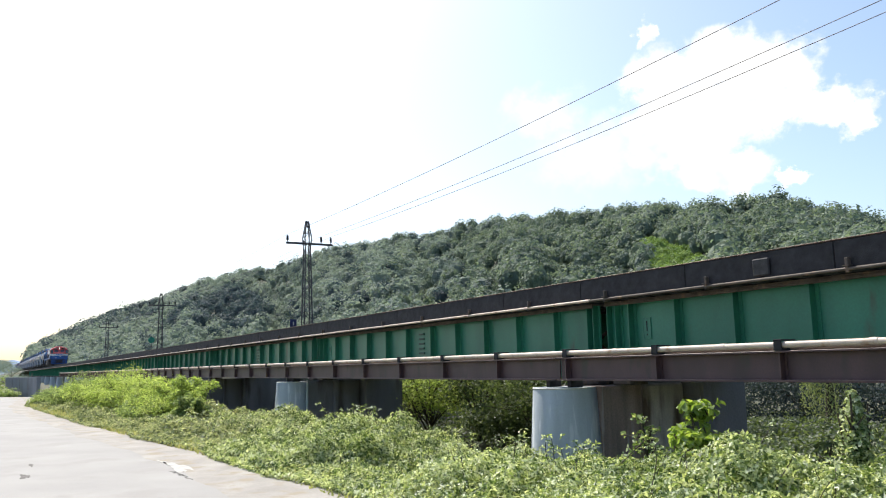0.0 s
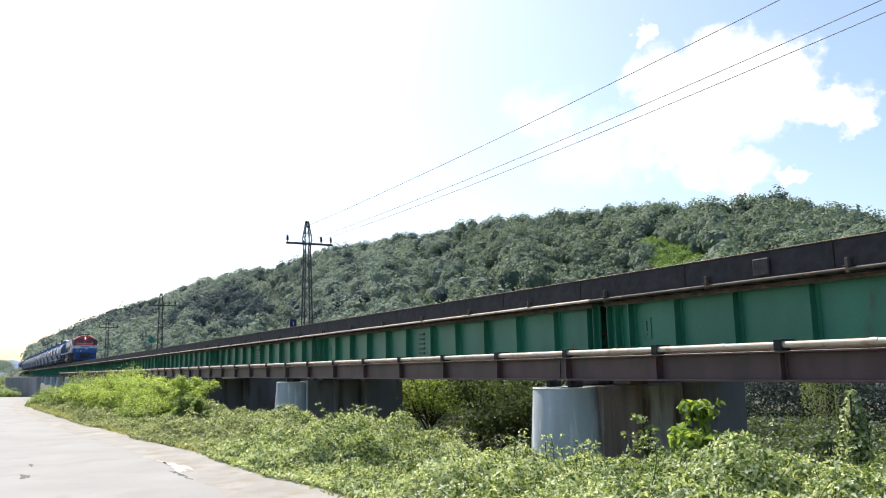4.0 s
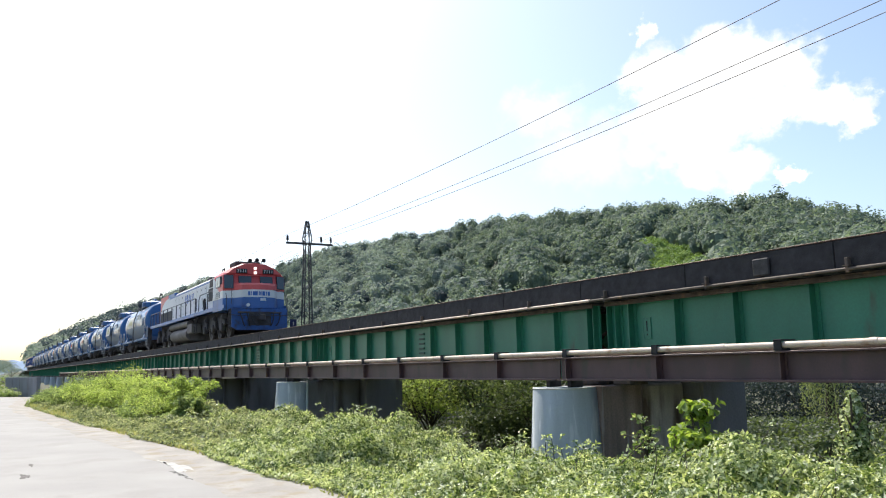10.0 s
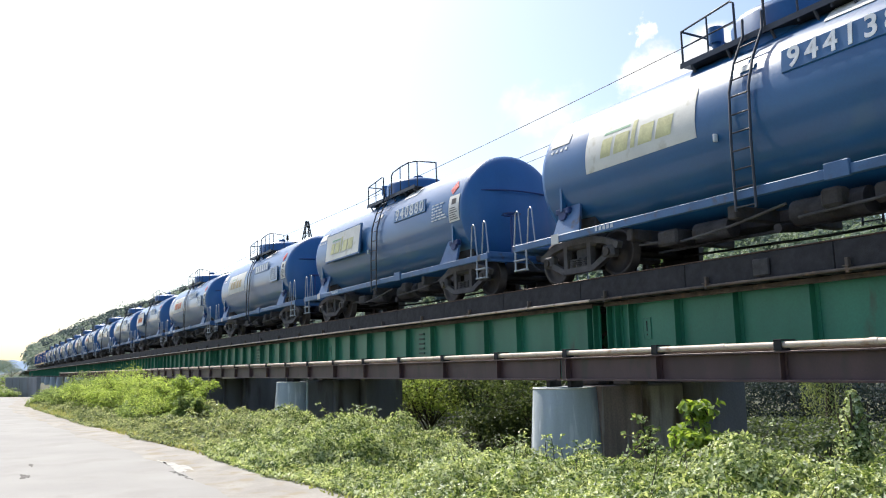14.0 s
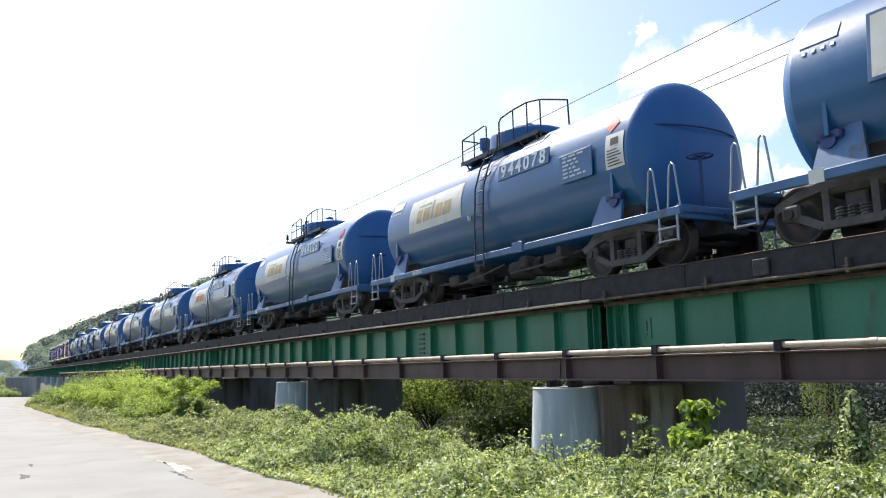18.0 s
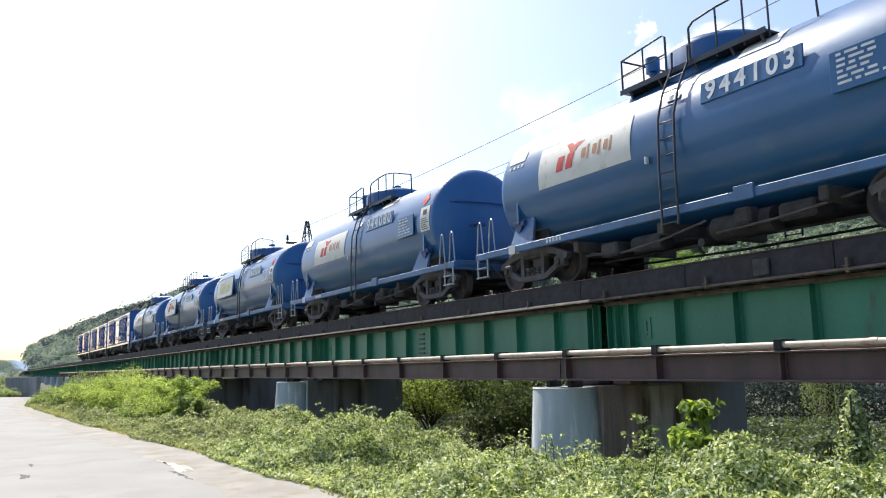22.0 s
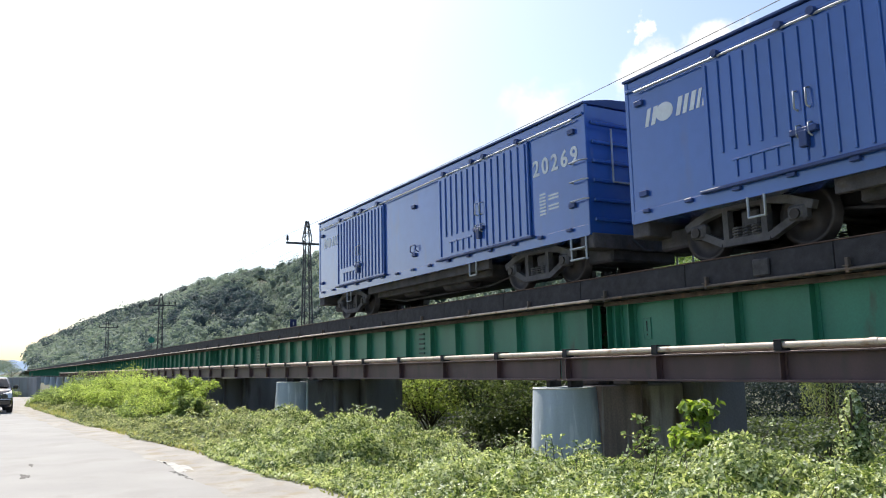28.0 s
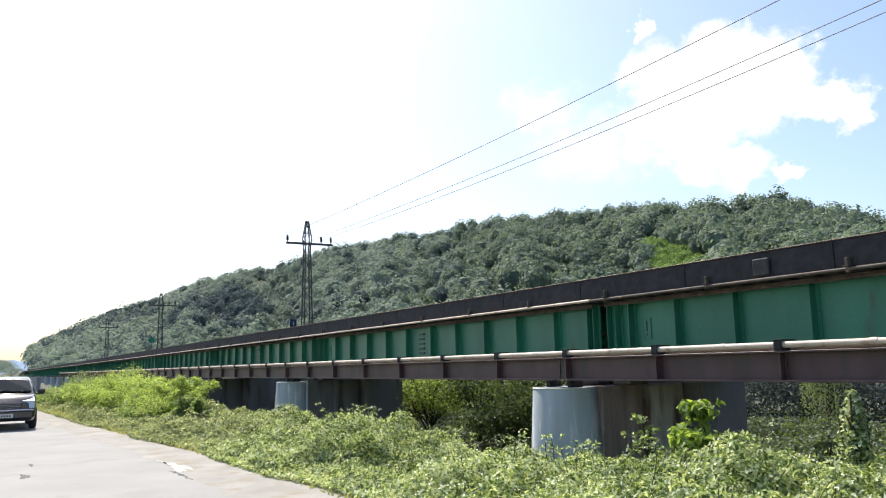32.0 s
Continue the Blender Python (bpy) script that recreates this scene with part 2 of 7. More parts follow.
def array_mesh(name, verts, faces, mat, smooth=False):
    """A mesh from arrays; faces all have the same number of corners."""
    me = bpy.data.meshes.new(name)
    k = faces.shape[1]
    me.vertices.add(len(verts))
    me.vertices.foreach_set("co", np.ascontiguousarray(verts, dtype=np.float32).ravel())
    me.loops.add(faces.size)
    me.loops.foreach_set("vertex_index", np.ascontiguousarray(faces, dtype=np.int32).ravel())
    me.polygons.add(len(faces))
    me.polygons.foreach_set("loop_start", np.arange(0, faces.size, k, dtype=np.int32))
    me.polygons.foreach_set("use_smooth", np.full(len(faces), smooth))
    if mat:
        me.materials.append(mat)
    me.update(calc_edges=True)
    return me


def leaf_arrays(centres, normals, size, rng, width=0.75, fold=0.25):
    """Leaves of two folded halves at the centres, each with its own turn and size."""
    n = len(centres)
    normals = normals / np.maximum(np.linalg.norm(normals, axis=1, keepdims=True), 1e-6)
    helper = rng.normal(size=(n, 3))
    u = np.cross(normals, helper)
    u /= np.maximum(np.linalg.norm(u, axis=1, keepdims=True), 1e-6)
    w = np.cross(normals, u)
    s = (np.asarray(size) * rng.uniform(0.6, 1.3, n))[:, None]
    shape = [(-0.5, 0, 0), (-0.28, 0.42, fold), (0.12, 0.36, fold), (0.55, 0, 0), (0.12, -0.36, fold), (-0.28, -0.42, fold)]
    verts = np.stack([centres + s * (a * u + b * width * w + c * 0.6 * normals) for a, b, c in shape], axis=1).reshape(-1, 3)
    base = (np.arange(n) * 6)[:, None]
    faces = np.concatenate([base + np.array([0, 3, 2, 1]), base + np.array([0, 5, 4, 3])], axis=1).reshape(-1, 4)
    return verts, faces


def tri_leaves(centres, normals, size, rng):
    """Leaves of three pointed leaflets each, which spread from one stalk."""
    n = len(centres)
    normals = normals / np.maximum(np.linalg.norm(normals, axis=1, keepdims=True), 1e-6)
    u = np.cross(normals, rng.normal(size=(n, 3)))
    u /= np.maximum(np.linalg.norm(u, axis=1, keepdims=True), 1e-6)
    w = np.cross(normals, u)
    s = (size * rng.uniform(0.6, 1.3, n))[:, None]
    verts = []
    for turn, scale in ((0.0, 1.0), (1.9, 0.85), (-1.9, 0.85)):
        a, b = math.cos(turn) * u + math.sin(turn) * w, -math.sin(turn) * u + math.cos(turn) * w
        droop = rng.uniform(-0.35, 0.05, n)[:, None]
        for p, q, h in ((0.04, 0.0, 0.0), (0.30, 0.24, 0.07), (0.82, 0.0, 1.0), (0.30, -0.24, 0.07)):
            verts.append(centres + s * scale * (p * a + q * b + (h * droop if h == 1.0 else h) * normals))
    verts = np.stack(verts, axis=1).reshape(-1, 3)
    return verts, np.arange(12 * n).reshape(-1, 4)


def smooth_noise(x, y, scale, seed):
    """Value noise on a grid, in -1..1."""
    rng = np.random.default_rng(seed)
    table = rng.uniform(-1, 1, (64, 64))
    x, y = np.asarray(x) / scale, np.asarray(y) / scale
    xi, yi = np.floor(x).astype(int), np.floor(y).astype(int)
    fx, fy = x - xi, y - yi
    fx, fy = fx * fx * (3 - 2 * fx), fy * fy * (3 - 2 * fy)
    g = lambda a, b: table[a % 64, b % 64]
    return (g(xi, yi) * (1 - fx) + g(xi + 1, yi) * fx) * (1 - fy) + (g(xi, yi + 1) * (1 - fx) + g(xi + 1, yi + 1) * fx) * fy


# ---- plan numbers ----
TRACK_Y, RAIL_Z = 10.5, 3.20
SPAN, JOINT = 14.5, -11.045
FIRST, LAST = -17, 20          # spans from FIRST to LAST along the line
BRIDGE_END = JOINT + FIRST * SPAN


def road_edge(x):
    return np.interp(x, [-260, -120, -90, -75, -69, -64, -57, -50, -43, -34, -25, -19, -15, -10, 40], [-34.0, -14.0, -6.0, -1.0, 2.4, 2.6, 2.4, 1.75, 2.05, 2.45, 3.1, 3.6, 3.9, 4.0, 4.2])


def ground_z(x, y):
    """Road level, a low bank under the vines, the flood plain beyond the bridge, a plain far off."""
    e = road_edge(x)
    d = y - e
    bank = np.clip((d - 0.6) / 3.0, 0, 1)
    z = -0.9 * bank * bank * (3 - 2 * bank)
    z = z + 0.08 * smooth_noise(x, y, 3.0, 5) * np.clip(d, 0, 1)
    far = np.clip((-x - 110) / 60, 0, 1)
    return z * (1 - far) + far * np.clip(d, 0, 1) * 0.2


# ---- ground, road ----
def make_ground():
    xs = np.concatenate([np.linspace(-4000, -400, 10), np.linspace(-380, -100, 29), np.linspace(-95, 40, 181), np.linspace(60, 4000, 12)])
    ys = np.concatenate([np.linspace(-4000, -60, 8), np.linspace(-50, -6, 8), np.linspace(-5, 20, 76), np.linspace(24, 60, 10), np.linspace(80, 4000, 12)])
    X, Y = np.meshgrid(xs, ys, indexing="ij")
    Z = ground_z(X, Y) - 0.012
    v = np.stack([X, Y, Z], -1).reshape(-1, 3)
    i, j = np.meshgrid(np.arange(len(xs) - 1), np.arange(len(ys) - 1), indexing="ij")
    a = (i * len(ys) + j).ravel()
    f = np.stack([a, a + len(ys), a + len(ys) + 1, a + 1], 1)
    tagged(new("ground", array_mesh("ground", v, f, M_SOIL, True)), "dark grassy soil falling from the road to the flood plain", "ground", "", "structure")

    def strip(name, mat, lo, hi, z, label, category):
        xs = np.linspace(-260, 40, 301)
        rows = []
        for x in xs:
            e0, e1 = lo(x), hi(x)
            rows.append([(x, e0, z), (x, e0 + (e1 - e0) * 0.5, z + 0.02), (x, e1, z)])
        v = np.array(rows).reshape(-1, 3)
        f = np.array([(i * 3 + k, i * 3 + 3 + k, i * 3 + 4 + k, i * 3 + k + 1) for i in range(len(xs) - 1) for k in range(2)])
        tagged(new(name, array_mesh(name, v, f, mat, True)), label, category, "", "structure")
    wob = lambda x, k: 0.12 * float(smooth_noise(x, k, 1.7, 9)) + 0.06 * float(smooth_noise(x, k, 0.6, 10))
    strip("road", M_ROAD, lambda x: float(road_edge(x)) - 8.0, lambda x: float(road_edge(x)) - 0.55 + wob(x, 1), 0.0, "pale worn concrete country road", "road")
    strip("verge", M_VERGE, lambda x: float(road_edge(x)) - 0.95 + 1.6 * wob(x, 3), lambda x: float(road_edge(x)) + 0.9 + wob(x, 7), 0.004, "sandy gravel verge beside the road", "verge")


make_ground()


def road_patches():
    rng = random.Random(4)
    for cx, cy, sx, sy, top, mat, label in ((-15.05, 3.02, 0.95, 0.19, 0.008, M_PATCH, "pale broken concrete repair patch in the road"), (-16.1, 2.93, 0.4, 0.06, 0.008, M_PATCH, "pale broken concrete repair patch in the road"),
                                             (-15.4, 0.58, 0.34, 0.085, 0.020, M_HOLE, "small dark pothole in the road"), (-17.2, 0.75, 0.3, 0.035, 0.020, M_HOLE, "thin dark crack in the road")):
        n = 48
        ring = []
        for k in range(n):
            a = 2 * math.pi * k / n
            g = 0.80 + 0.28 * math.sin(a * 3 + cx) + 0.16 * math.sin(a * 7 + 1.3) + rng.uniform(-0.13, 0.13)
            ring.append((cx + sx * math.cos(a) * g, cy + sy * math.sin(a) * g))
        tagged(part("road_patch", Build().prism(ring, "z", -0.02, top), mat), label, "road patch", "", "structure")
    for x0, y0, x1, y1, wd in ((-14.6, 2.80, -13.2, 2.86, 0.018), (-13.2, 3.22, -11.6, 3.3, 0.010)):
        crack, left, right = Build(), [], []
        for k in range(25):
            t = k / 24
            x, y = x0 + (x1 - x0) * t, y0 + (y1 - y0) * t + rng.uniform(-0.05, 0.05)
            w = wd * rng.uniform(0.2, 1.0) * math.sin(math.pi * min(max(t, 0.03), 0.97)) ** 0.5
            left.append((x, y - w))
            right.append((x, y + w))
        lift = 0.004 + 0.02 * min(max((3.35 - (y0 + y1) / 2) / 3.7, 0), 1)
        tagged(part("road_crack", crack.prism(left + right[::-1], "z", -0.02, lift), M_HOLE), "thin dark crack in the concrete road", "road crack", "", "structure")


road_patches()


# ---- the hill ----
RIDGE_AZ = [-12, 1.5, 1.9, 2.3, 3.6, 4.9, 6.9, 9, 10.4, 12.6, 15.3, 18, 20.4, 22, 24.5, 28.6, 31.5, 34.4, 38.5, 41, 43.8, 46.4, 49.8, 51.6, 53.4, 55.1, 57, 59.2, 66, 80]
RIDGE_UP = [0.001, 0.001, 0.004, 0.020, 0.034, 0.046, 0.0626, 0.0736, 0.082, 0.1015, 0.114, 0.125, 0.137, 0.143, 0.146, 0.161, 0.170, 0.173, 0.1736, 0.182, 0.181, 0.171, 0.168, 0.1745, 0.169, 0.155, 0.1426, 0.130, 0.10, 0.08]


def hill_z(x, y):
    az = np.degrees(np.arctan2(y, -x))
    r = np.hypot(x, y)
    ridge = np.minimum(230 / np.maximum(np.sin(np.radians(np.clip(az, 1, 90))), 0.05), 620 + 8 * np.clip(az, 0, 40))
    top = ridge * np.interp(az, RIDGE_AZ, RIDGE_UP) + 1.0
    foot = ridge * 0.36
    u = np.clip((r - foot) / (ridge - foot), 0, 1)
    back = np.clip((r - ridge) / (ridge * 0.6), 0, 1)
    shape = u * (0.75 + 0.25 * u)
    spur = 0.10 * np.sin(az * 0.55 + 1.0) * u * (1 - u) * 4 + 0.06 * np.sin(az * 1.4 + r * 0.01) * u * (1 - u) * 4
    return -1.2 + (top + 1.2) * np.clip(shape + spur * 0.6, 0, 1.2) * (1 - 0.6 * back), ridge, foot


def make_hill():
    az = np.radians(np.linspace(-8, 84, 150))
    t = np.linspace(0.34, 1.55, 60)
    A, T = np.meshgrid(az, t, indexing="ij")
    _, ridge, _ = hill_z(-np.cos(A) * 100, np.sin(A) * 100)
    R = ridge * T
    X, Y = -np.cos(A) * R, np.sin(A) * R
    Z, _, _ = hill_z(X, Y)
    v = np.stack([X, Y, Z], -1).reshape(-1, 3)
    i, j = np.meshgrid(np.arange(len(az) - 1), np.arange(len(t) - 1), indexing="ij")
    a = (i * len(t) + j).ravel()
    f = np.stack([a, a + 1, a + len(t) + 1, a + len(t)], 1)
    tagged(new("hill", array_mesh("hill", v, f, M_HILL, True)), "long wooded hill behind the railway", "hill", "", "structure")


make_hill()


def make_far_ridge():
    """A low blue ridge on the horizon beyond the end of the wooded hill."""
    a = np.linspace(-14, 6, 90)
    up = 17 + 10 * np.exp(-((a - 1.6) / 0.9) ** 2) + 4 * np.sin(a * 1.9) + 1.5 * np.sin(a * 7.3)
    c, sn = np.cos(np.radians(a)), np.sin(np.radians(a))
    v = np.concatenate([np.stack([-c * 1500, sn * 1500, a * 0 - 2], 1), np.stack([-c * 1620, sn * 1620, up], 1), np.stack([-c * 1900, sn * 1900, a * 0 - 2], 1)])
    n = len(a)
    i = np.arange(n - 1)
    f = np.concatenate([np.stack([i + k * n, i + 1 + k * n, i + 1 + (k + 1) * n, i + (k + 1) * n], 1) for k in (0, 1)])
    tagged(new("far_ridge", array_mesh("far_ridge", v, f, M_FARHILL, True)), "low hazy blue ridge on the horizon", "hill", "", "structure")


make_far_ridge()


def quad_leaves(centres, normals, size, rng):
    """Single square-ish leaf sprays, one face each."""
    n = len(centres)
    normals = normals / np.maximum(np.linalg.norm(normals, axis=1, keepdims=True), 1e-6)
    u = np.cross(normals, rng.normal(size=(n, 3)))
    u /= np.maximum(np.linalg.norm(u, axis=1, keepdims=True), 1e-6)
    w = np.cross(normals, u)
    s = (size * rng.uniform(0.6, 1.25, n))[:, None] * 0.5
    v = np.stack([centres - u * s, centres - w * s * 0.8, centres + u * s, centres + w * s * 0.8], axis=1).reshape(-1, 3)
    return v, np.arange(4 * n).reshape(-1, 4)


def crown(rng, lumps, leaves):
    """Leaf places and outward directions of one tree crown about the origin, one metre in radius."""
    c, nn = [], []
    for k in range(lumps):
        t = 2 * math.pi * k / lumps + rng.uniform(-0.5, 0.5)
        far = rng.uniform(0.25, 0.6) if k else 0.0
        m = np.array([math.cos(t) * far, math.sin(t) * far, rng.uniform(-0.25, 0.35) if k else 0.5])
        r = rng.uniform(0.34, 0.55)
        d = rng.normal(size=(leaves // lumps, 3))
        d /= np.linalg.norm(d, axis=1, keepdims=True)
        d[:, 2] = np.where(d[:, 2] < -0.3, -d[:, 2], d[:, 2])
        c.append(m + d * r * rng.uniform(0.82, 1.04, len(d))[:, None])
        nn.append(d + rng.normal(size=d.shape) * 0.16 + np.array([0, 0, 0.15]))
    return np.concatenate(c), np.concatenate(nn)


def make_forest():
    rng = np.random.default_rng(11)
    near_kinds = [crown(rng, 12, 380) for _ in range(6)]
    far_kinds = [crown(rng, 10, 270) for _ in range(6)]
    hidden_kinds = [crown(rng, 5, 15) for _ in range(6)]
    pts = []
    for az0, az1, count in ((2.25, 12, 1500), (12, 28, 1350), (28, 64, 1500)):
        az = rng.uniform(az0, az1, count)
        a = np.radians(az)
        _, ridge, foot = hill_z(-np.cos(a) * 100, np.sin(a) * 100)
        t = np.sqrt(rng.uniform(0.36 ** 2, 1.06 ** 2, count))
        pts.append(np.stack([-np.cos(a) * ridge * t, np.sin(a) * ridge * t, az], 1))
    a = np.radians(rng.uniform(43.0, 50.0, 900))
    _, ridge, foot = hill_z(-np.cos(a) * 100, np.sin(a) * 100)
    t = rng.uniform(0.54, 0.82, 900)
    extra = np.stack([-np.cos(a) * ridge * t, np.sin(a) * ridge * t, np.degrees(a)], 1)
    patch = np.abs(extra[:, 2] - 46.0 + (t - 0.68) * 9) < 2.1
    pts.append(extra[patch & (t > 0.56) & (t < 0.79)])
    pts = np.concatenate(pts)
    r = np.hypot(pts[:, 0], pts[:, 1])
    z, ridge, _ = hill_z(pts[:, 0], pts[:, 1])
    u = r / ridge
    r_of = lambda x, y: math.hypot(x, y) / hill_z(np.array([x]), np.array([y]))[1][0]
    clear = (u > 0.52) & (u < 0.79) & (np.abs(pts[:, 2] - 46.0 + (u - 0.68) * 9) < 2.1)
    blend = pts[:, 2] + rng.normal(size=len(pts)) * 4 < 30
    # shade painted into leaves: a spur half way up the shoulder and a thin belt along its crest
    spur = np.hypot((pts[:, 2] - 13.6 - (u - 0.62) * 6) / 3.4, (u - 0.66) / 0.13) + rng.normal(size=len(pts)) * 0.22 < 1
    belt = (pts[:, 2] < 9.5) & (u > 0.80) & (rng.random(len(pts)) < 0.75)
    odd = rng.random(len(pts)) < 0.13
    shade_toned = blend & ~clear & (spur | belt | odd)
    blend &= ~shade_toned
    for name, mask, mat, label in (("woodland", ~clear & ~blend & ~shade_toned, M_FOREST, "dense mixed broadleaf woodland covering the hillside"), ("pale_woodland", ~clear & blend, M_FARFOREST, "pale grey-green woodland on the hill's long shoulder, haze put into its colour"), ("shaded_wood", shade_toned, M_DARKWOOD, "dark blue-green trees on the hill's spur and crest, shade put into their colour"), ("clearing_scrub", clear, M_CLEARING, "bright green creeper scrub in a hillside clearing")):
        vs, fs, k = [], [], 0
        grid = np.array([(a, b) for a in (-1, 0, 1) for b in (-1, 0, 1)], dtype=float)
        ball, cells = [], []
        for ax in range(3):
            for sg in (-1, 1):
                p = np.insert(grid, ax, sg, axis=1)
                cells += [(len(ball) * 9 + q, len(ball) * 9 + q + 1, len(ball) * 9 + q + 4, len(ball) * 9 + q + 3) for q in (0, 1, 3, 4)]
                ball.append(p / np.linalg.norm(p, axis=1, keepdims=True))
        ball, cells = np.concatenate(ball), np.array(cells)
        plain = np.array([(a, b, c) for a in (-0.6, 0.6) for b in (-0.6, 0.6) for c in (-0.6, 0.6)])
        plain_cells = np.array([(0, 1, 3, 2), (4, 6, 7, 5), (0, 4, 5, 1), (2, 3, 7, 6), (0, 2, 6, 4), (1, 5, 7, 3)])
        for (x, y, az), zz in zip(pts[mask], z[mask]):
            near = az > 28 and (zz + 6) / math.hypot(x, y) > 0.145 * math.sin(radians(az))
            low = (zz + 15) / math.hypot(x, y) < 0.125 * math.sin(radians(az))
            if r_of(x, y) > 1.025:
                continue
            c, nn = (hidden_kinds if low else near_kinds if near and mat is not M_CLEARING else far_kinds)[rng.integers(6)]
            s = rng.uniform(3.0, 4.9) if rng.random() < 0.8 else rng.uniform(4.9, 6.2)
            if mat is M_CLEARING:
                s = rng.uniform(1.0, 1.9)
            elif not near:
                s *= 1.15
            if az < 14:
                s *= min(max(math.hypot(x, y) / 430, 0.6), 1.0)
            turn = rng.uniform(0, 6.28)
            rot = np.array([[math.cos(turn), -math.sin(turn), 0], [math.sin(turn), math.cos(turn), 0], [0, 0, 1]])
            stretch = np.array([1, 1, rng.uniform(0.85, 1.3)])
            vv, ff = quad_leaves((c @ rot.T) * stretch * s + np.array([x, y, zz + s * 0.6]), nn @ rot.T, (0.9 if low else 0.17 if near else 0.18) * s, rng)
            vs.append(vv)
            fs.append(ff + k)
            k += len(vv)
            shell, quads = (ball, cells) if near and not low else (plain, plain_cells)
            core = shell * s * np.array([0.62, 0.62, 0.66]) * rng.uniform(0.9, 1.1, (len(shell), 1)) + np.array([x, y, zz + s * 0.55])
            vs.append(core)
            fs.append(quads + k)
            k += len(core)
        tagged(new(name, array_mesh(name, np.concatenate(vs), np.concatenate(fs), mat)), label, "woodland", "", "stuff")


make_forest()


# ---- the bridge ----
M_GRIMEBOX = material("weathered_box", (0.042, 0.04, 0.042), 0.8, 0, 0.4, 8, 60, 0.2)

M_PALERIM = material("worn_concrete_rim", (0.50, 0.50, 0.48), 0.8, 0, 0.25, -6, 50, 0.3)


def make_pier(x, near):
    """A long pier with a rounded pale nose towards the road and an older concrete body behind."""
    pier = thing("bridge_pier", "concrete bridge pier with rounded pale grey nose, rust-stained behind", "bridge pier", "piers of the railway bridge", pose(x - 0.225, 0, 0))
    n = 20
    rings = []
    for z, r in ((-1.6, 0.76), (1.22, 0.58), (1.28, 0.56)):
        rings.append([(r * math.cos(math.pi + math.pi * k / n), 8.82 + r * math.sin(math.pi + math.pi * k / n), z) for k in range(n + 1)] + [(r, 9.02, z), (-r, 9.02, z)])
    m = n + 3
    b = Build()
    b.add([p for ring in rings for p in ring], [(i * m + k, i * m + (k + 1) % m, (i + 1) * m + (k + 1) % m, (i + 1) * m + k) for i in range(2) for k in range(m)], True)
    b.add(rings[-1], [tuple(range(m))])
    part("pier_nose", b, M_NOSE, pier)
    part("nose_rim", Build().tube([(0.575 * math.cos(math.pi + math.pi * k / n), 8.82 + 0.575 * math.sin(math.pi + math.pi * k / n), 1.262) for k in range(n + 1)], 0.014, 6), M_PALERIM, pier, "pale worn upper rim")
    first = abs(x - JOINT) < 1
    # Under-deck shade is put into the dark concrete of column and other piers.
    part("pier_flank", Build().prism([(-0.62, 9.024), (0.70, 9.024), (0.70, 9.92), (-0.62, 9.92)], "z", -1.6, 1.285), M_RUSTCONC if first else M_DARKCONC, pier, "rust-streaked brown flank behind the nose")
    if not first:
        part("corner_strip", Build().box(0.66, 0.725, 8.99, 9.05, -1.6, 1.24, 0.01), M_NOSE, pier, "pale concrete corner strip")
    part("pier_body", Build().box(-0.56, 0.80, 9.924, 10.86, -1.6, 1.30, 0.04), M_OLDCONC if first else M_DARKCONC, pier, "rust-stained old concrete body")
    part("pier_column", Build().box(-0.70, 1.20, 10.864, 12.0 if first else 12.25 if x > JOINT - 20 else 13.4, -1.6, 1.34, 0.04), M_DARKCONC, pier, "weathered concrete column, shade put into its dark tone")
    if near:
        for y in (9.62, 11.38):
            for s in (-1, 1):
                part("bearing_plate", Build().box(0.35 + s * 0.42 - 0.22, 0.35 + s * 0.42 + 0.22, y - 0.2, y + 0.2, 1.3, 1.42, 0.015), M_FLANGE, pier)
        for s in (-1, 1):
            part("beam_seat", Build().box(s * 0.3 - 0.06, s * 0.3 + 0.06, 8.66, 8.92, 1.28, 1.40, 0.01), M_GRIMEBOX, pier)
    return pier


G_TOP, G_BOT = 2.74, 1.42


# Darker green that paints the shadow lines of the splice rungs.
M_DARKGREEN = material("shadow_line_green", (0.014, 0.07, 0.048), 0.5, 0, 0.2, -2, 40, 0.1)
RUNG = Build().box(-0.135, 0.135, -0.016, 0.016, -0.022, 0.022, 0.004).mesh("splice_rung", M_DARKGREEN)
BRACES = [Build().tube([(0, 9.64, G_BOT + 0.1), (0, 11.36, G_TOP - 0.1)], 0.04, 4).mesh("cross_brace", M_FLANGE), Build().tube([(0.05, 9.64, G_TOP - 0.1), (0.05, 11.36, G_BOT + 0.1)], 0.04, 4).mesh("cross_brace", M_FLANGE)]


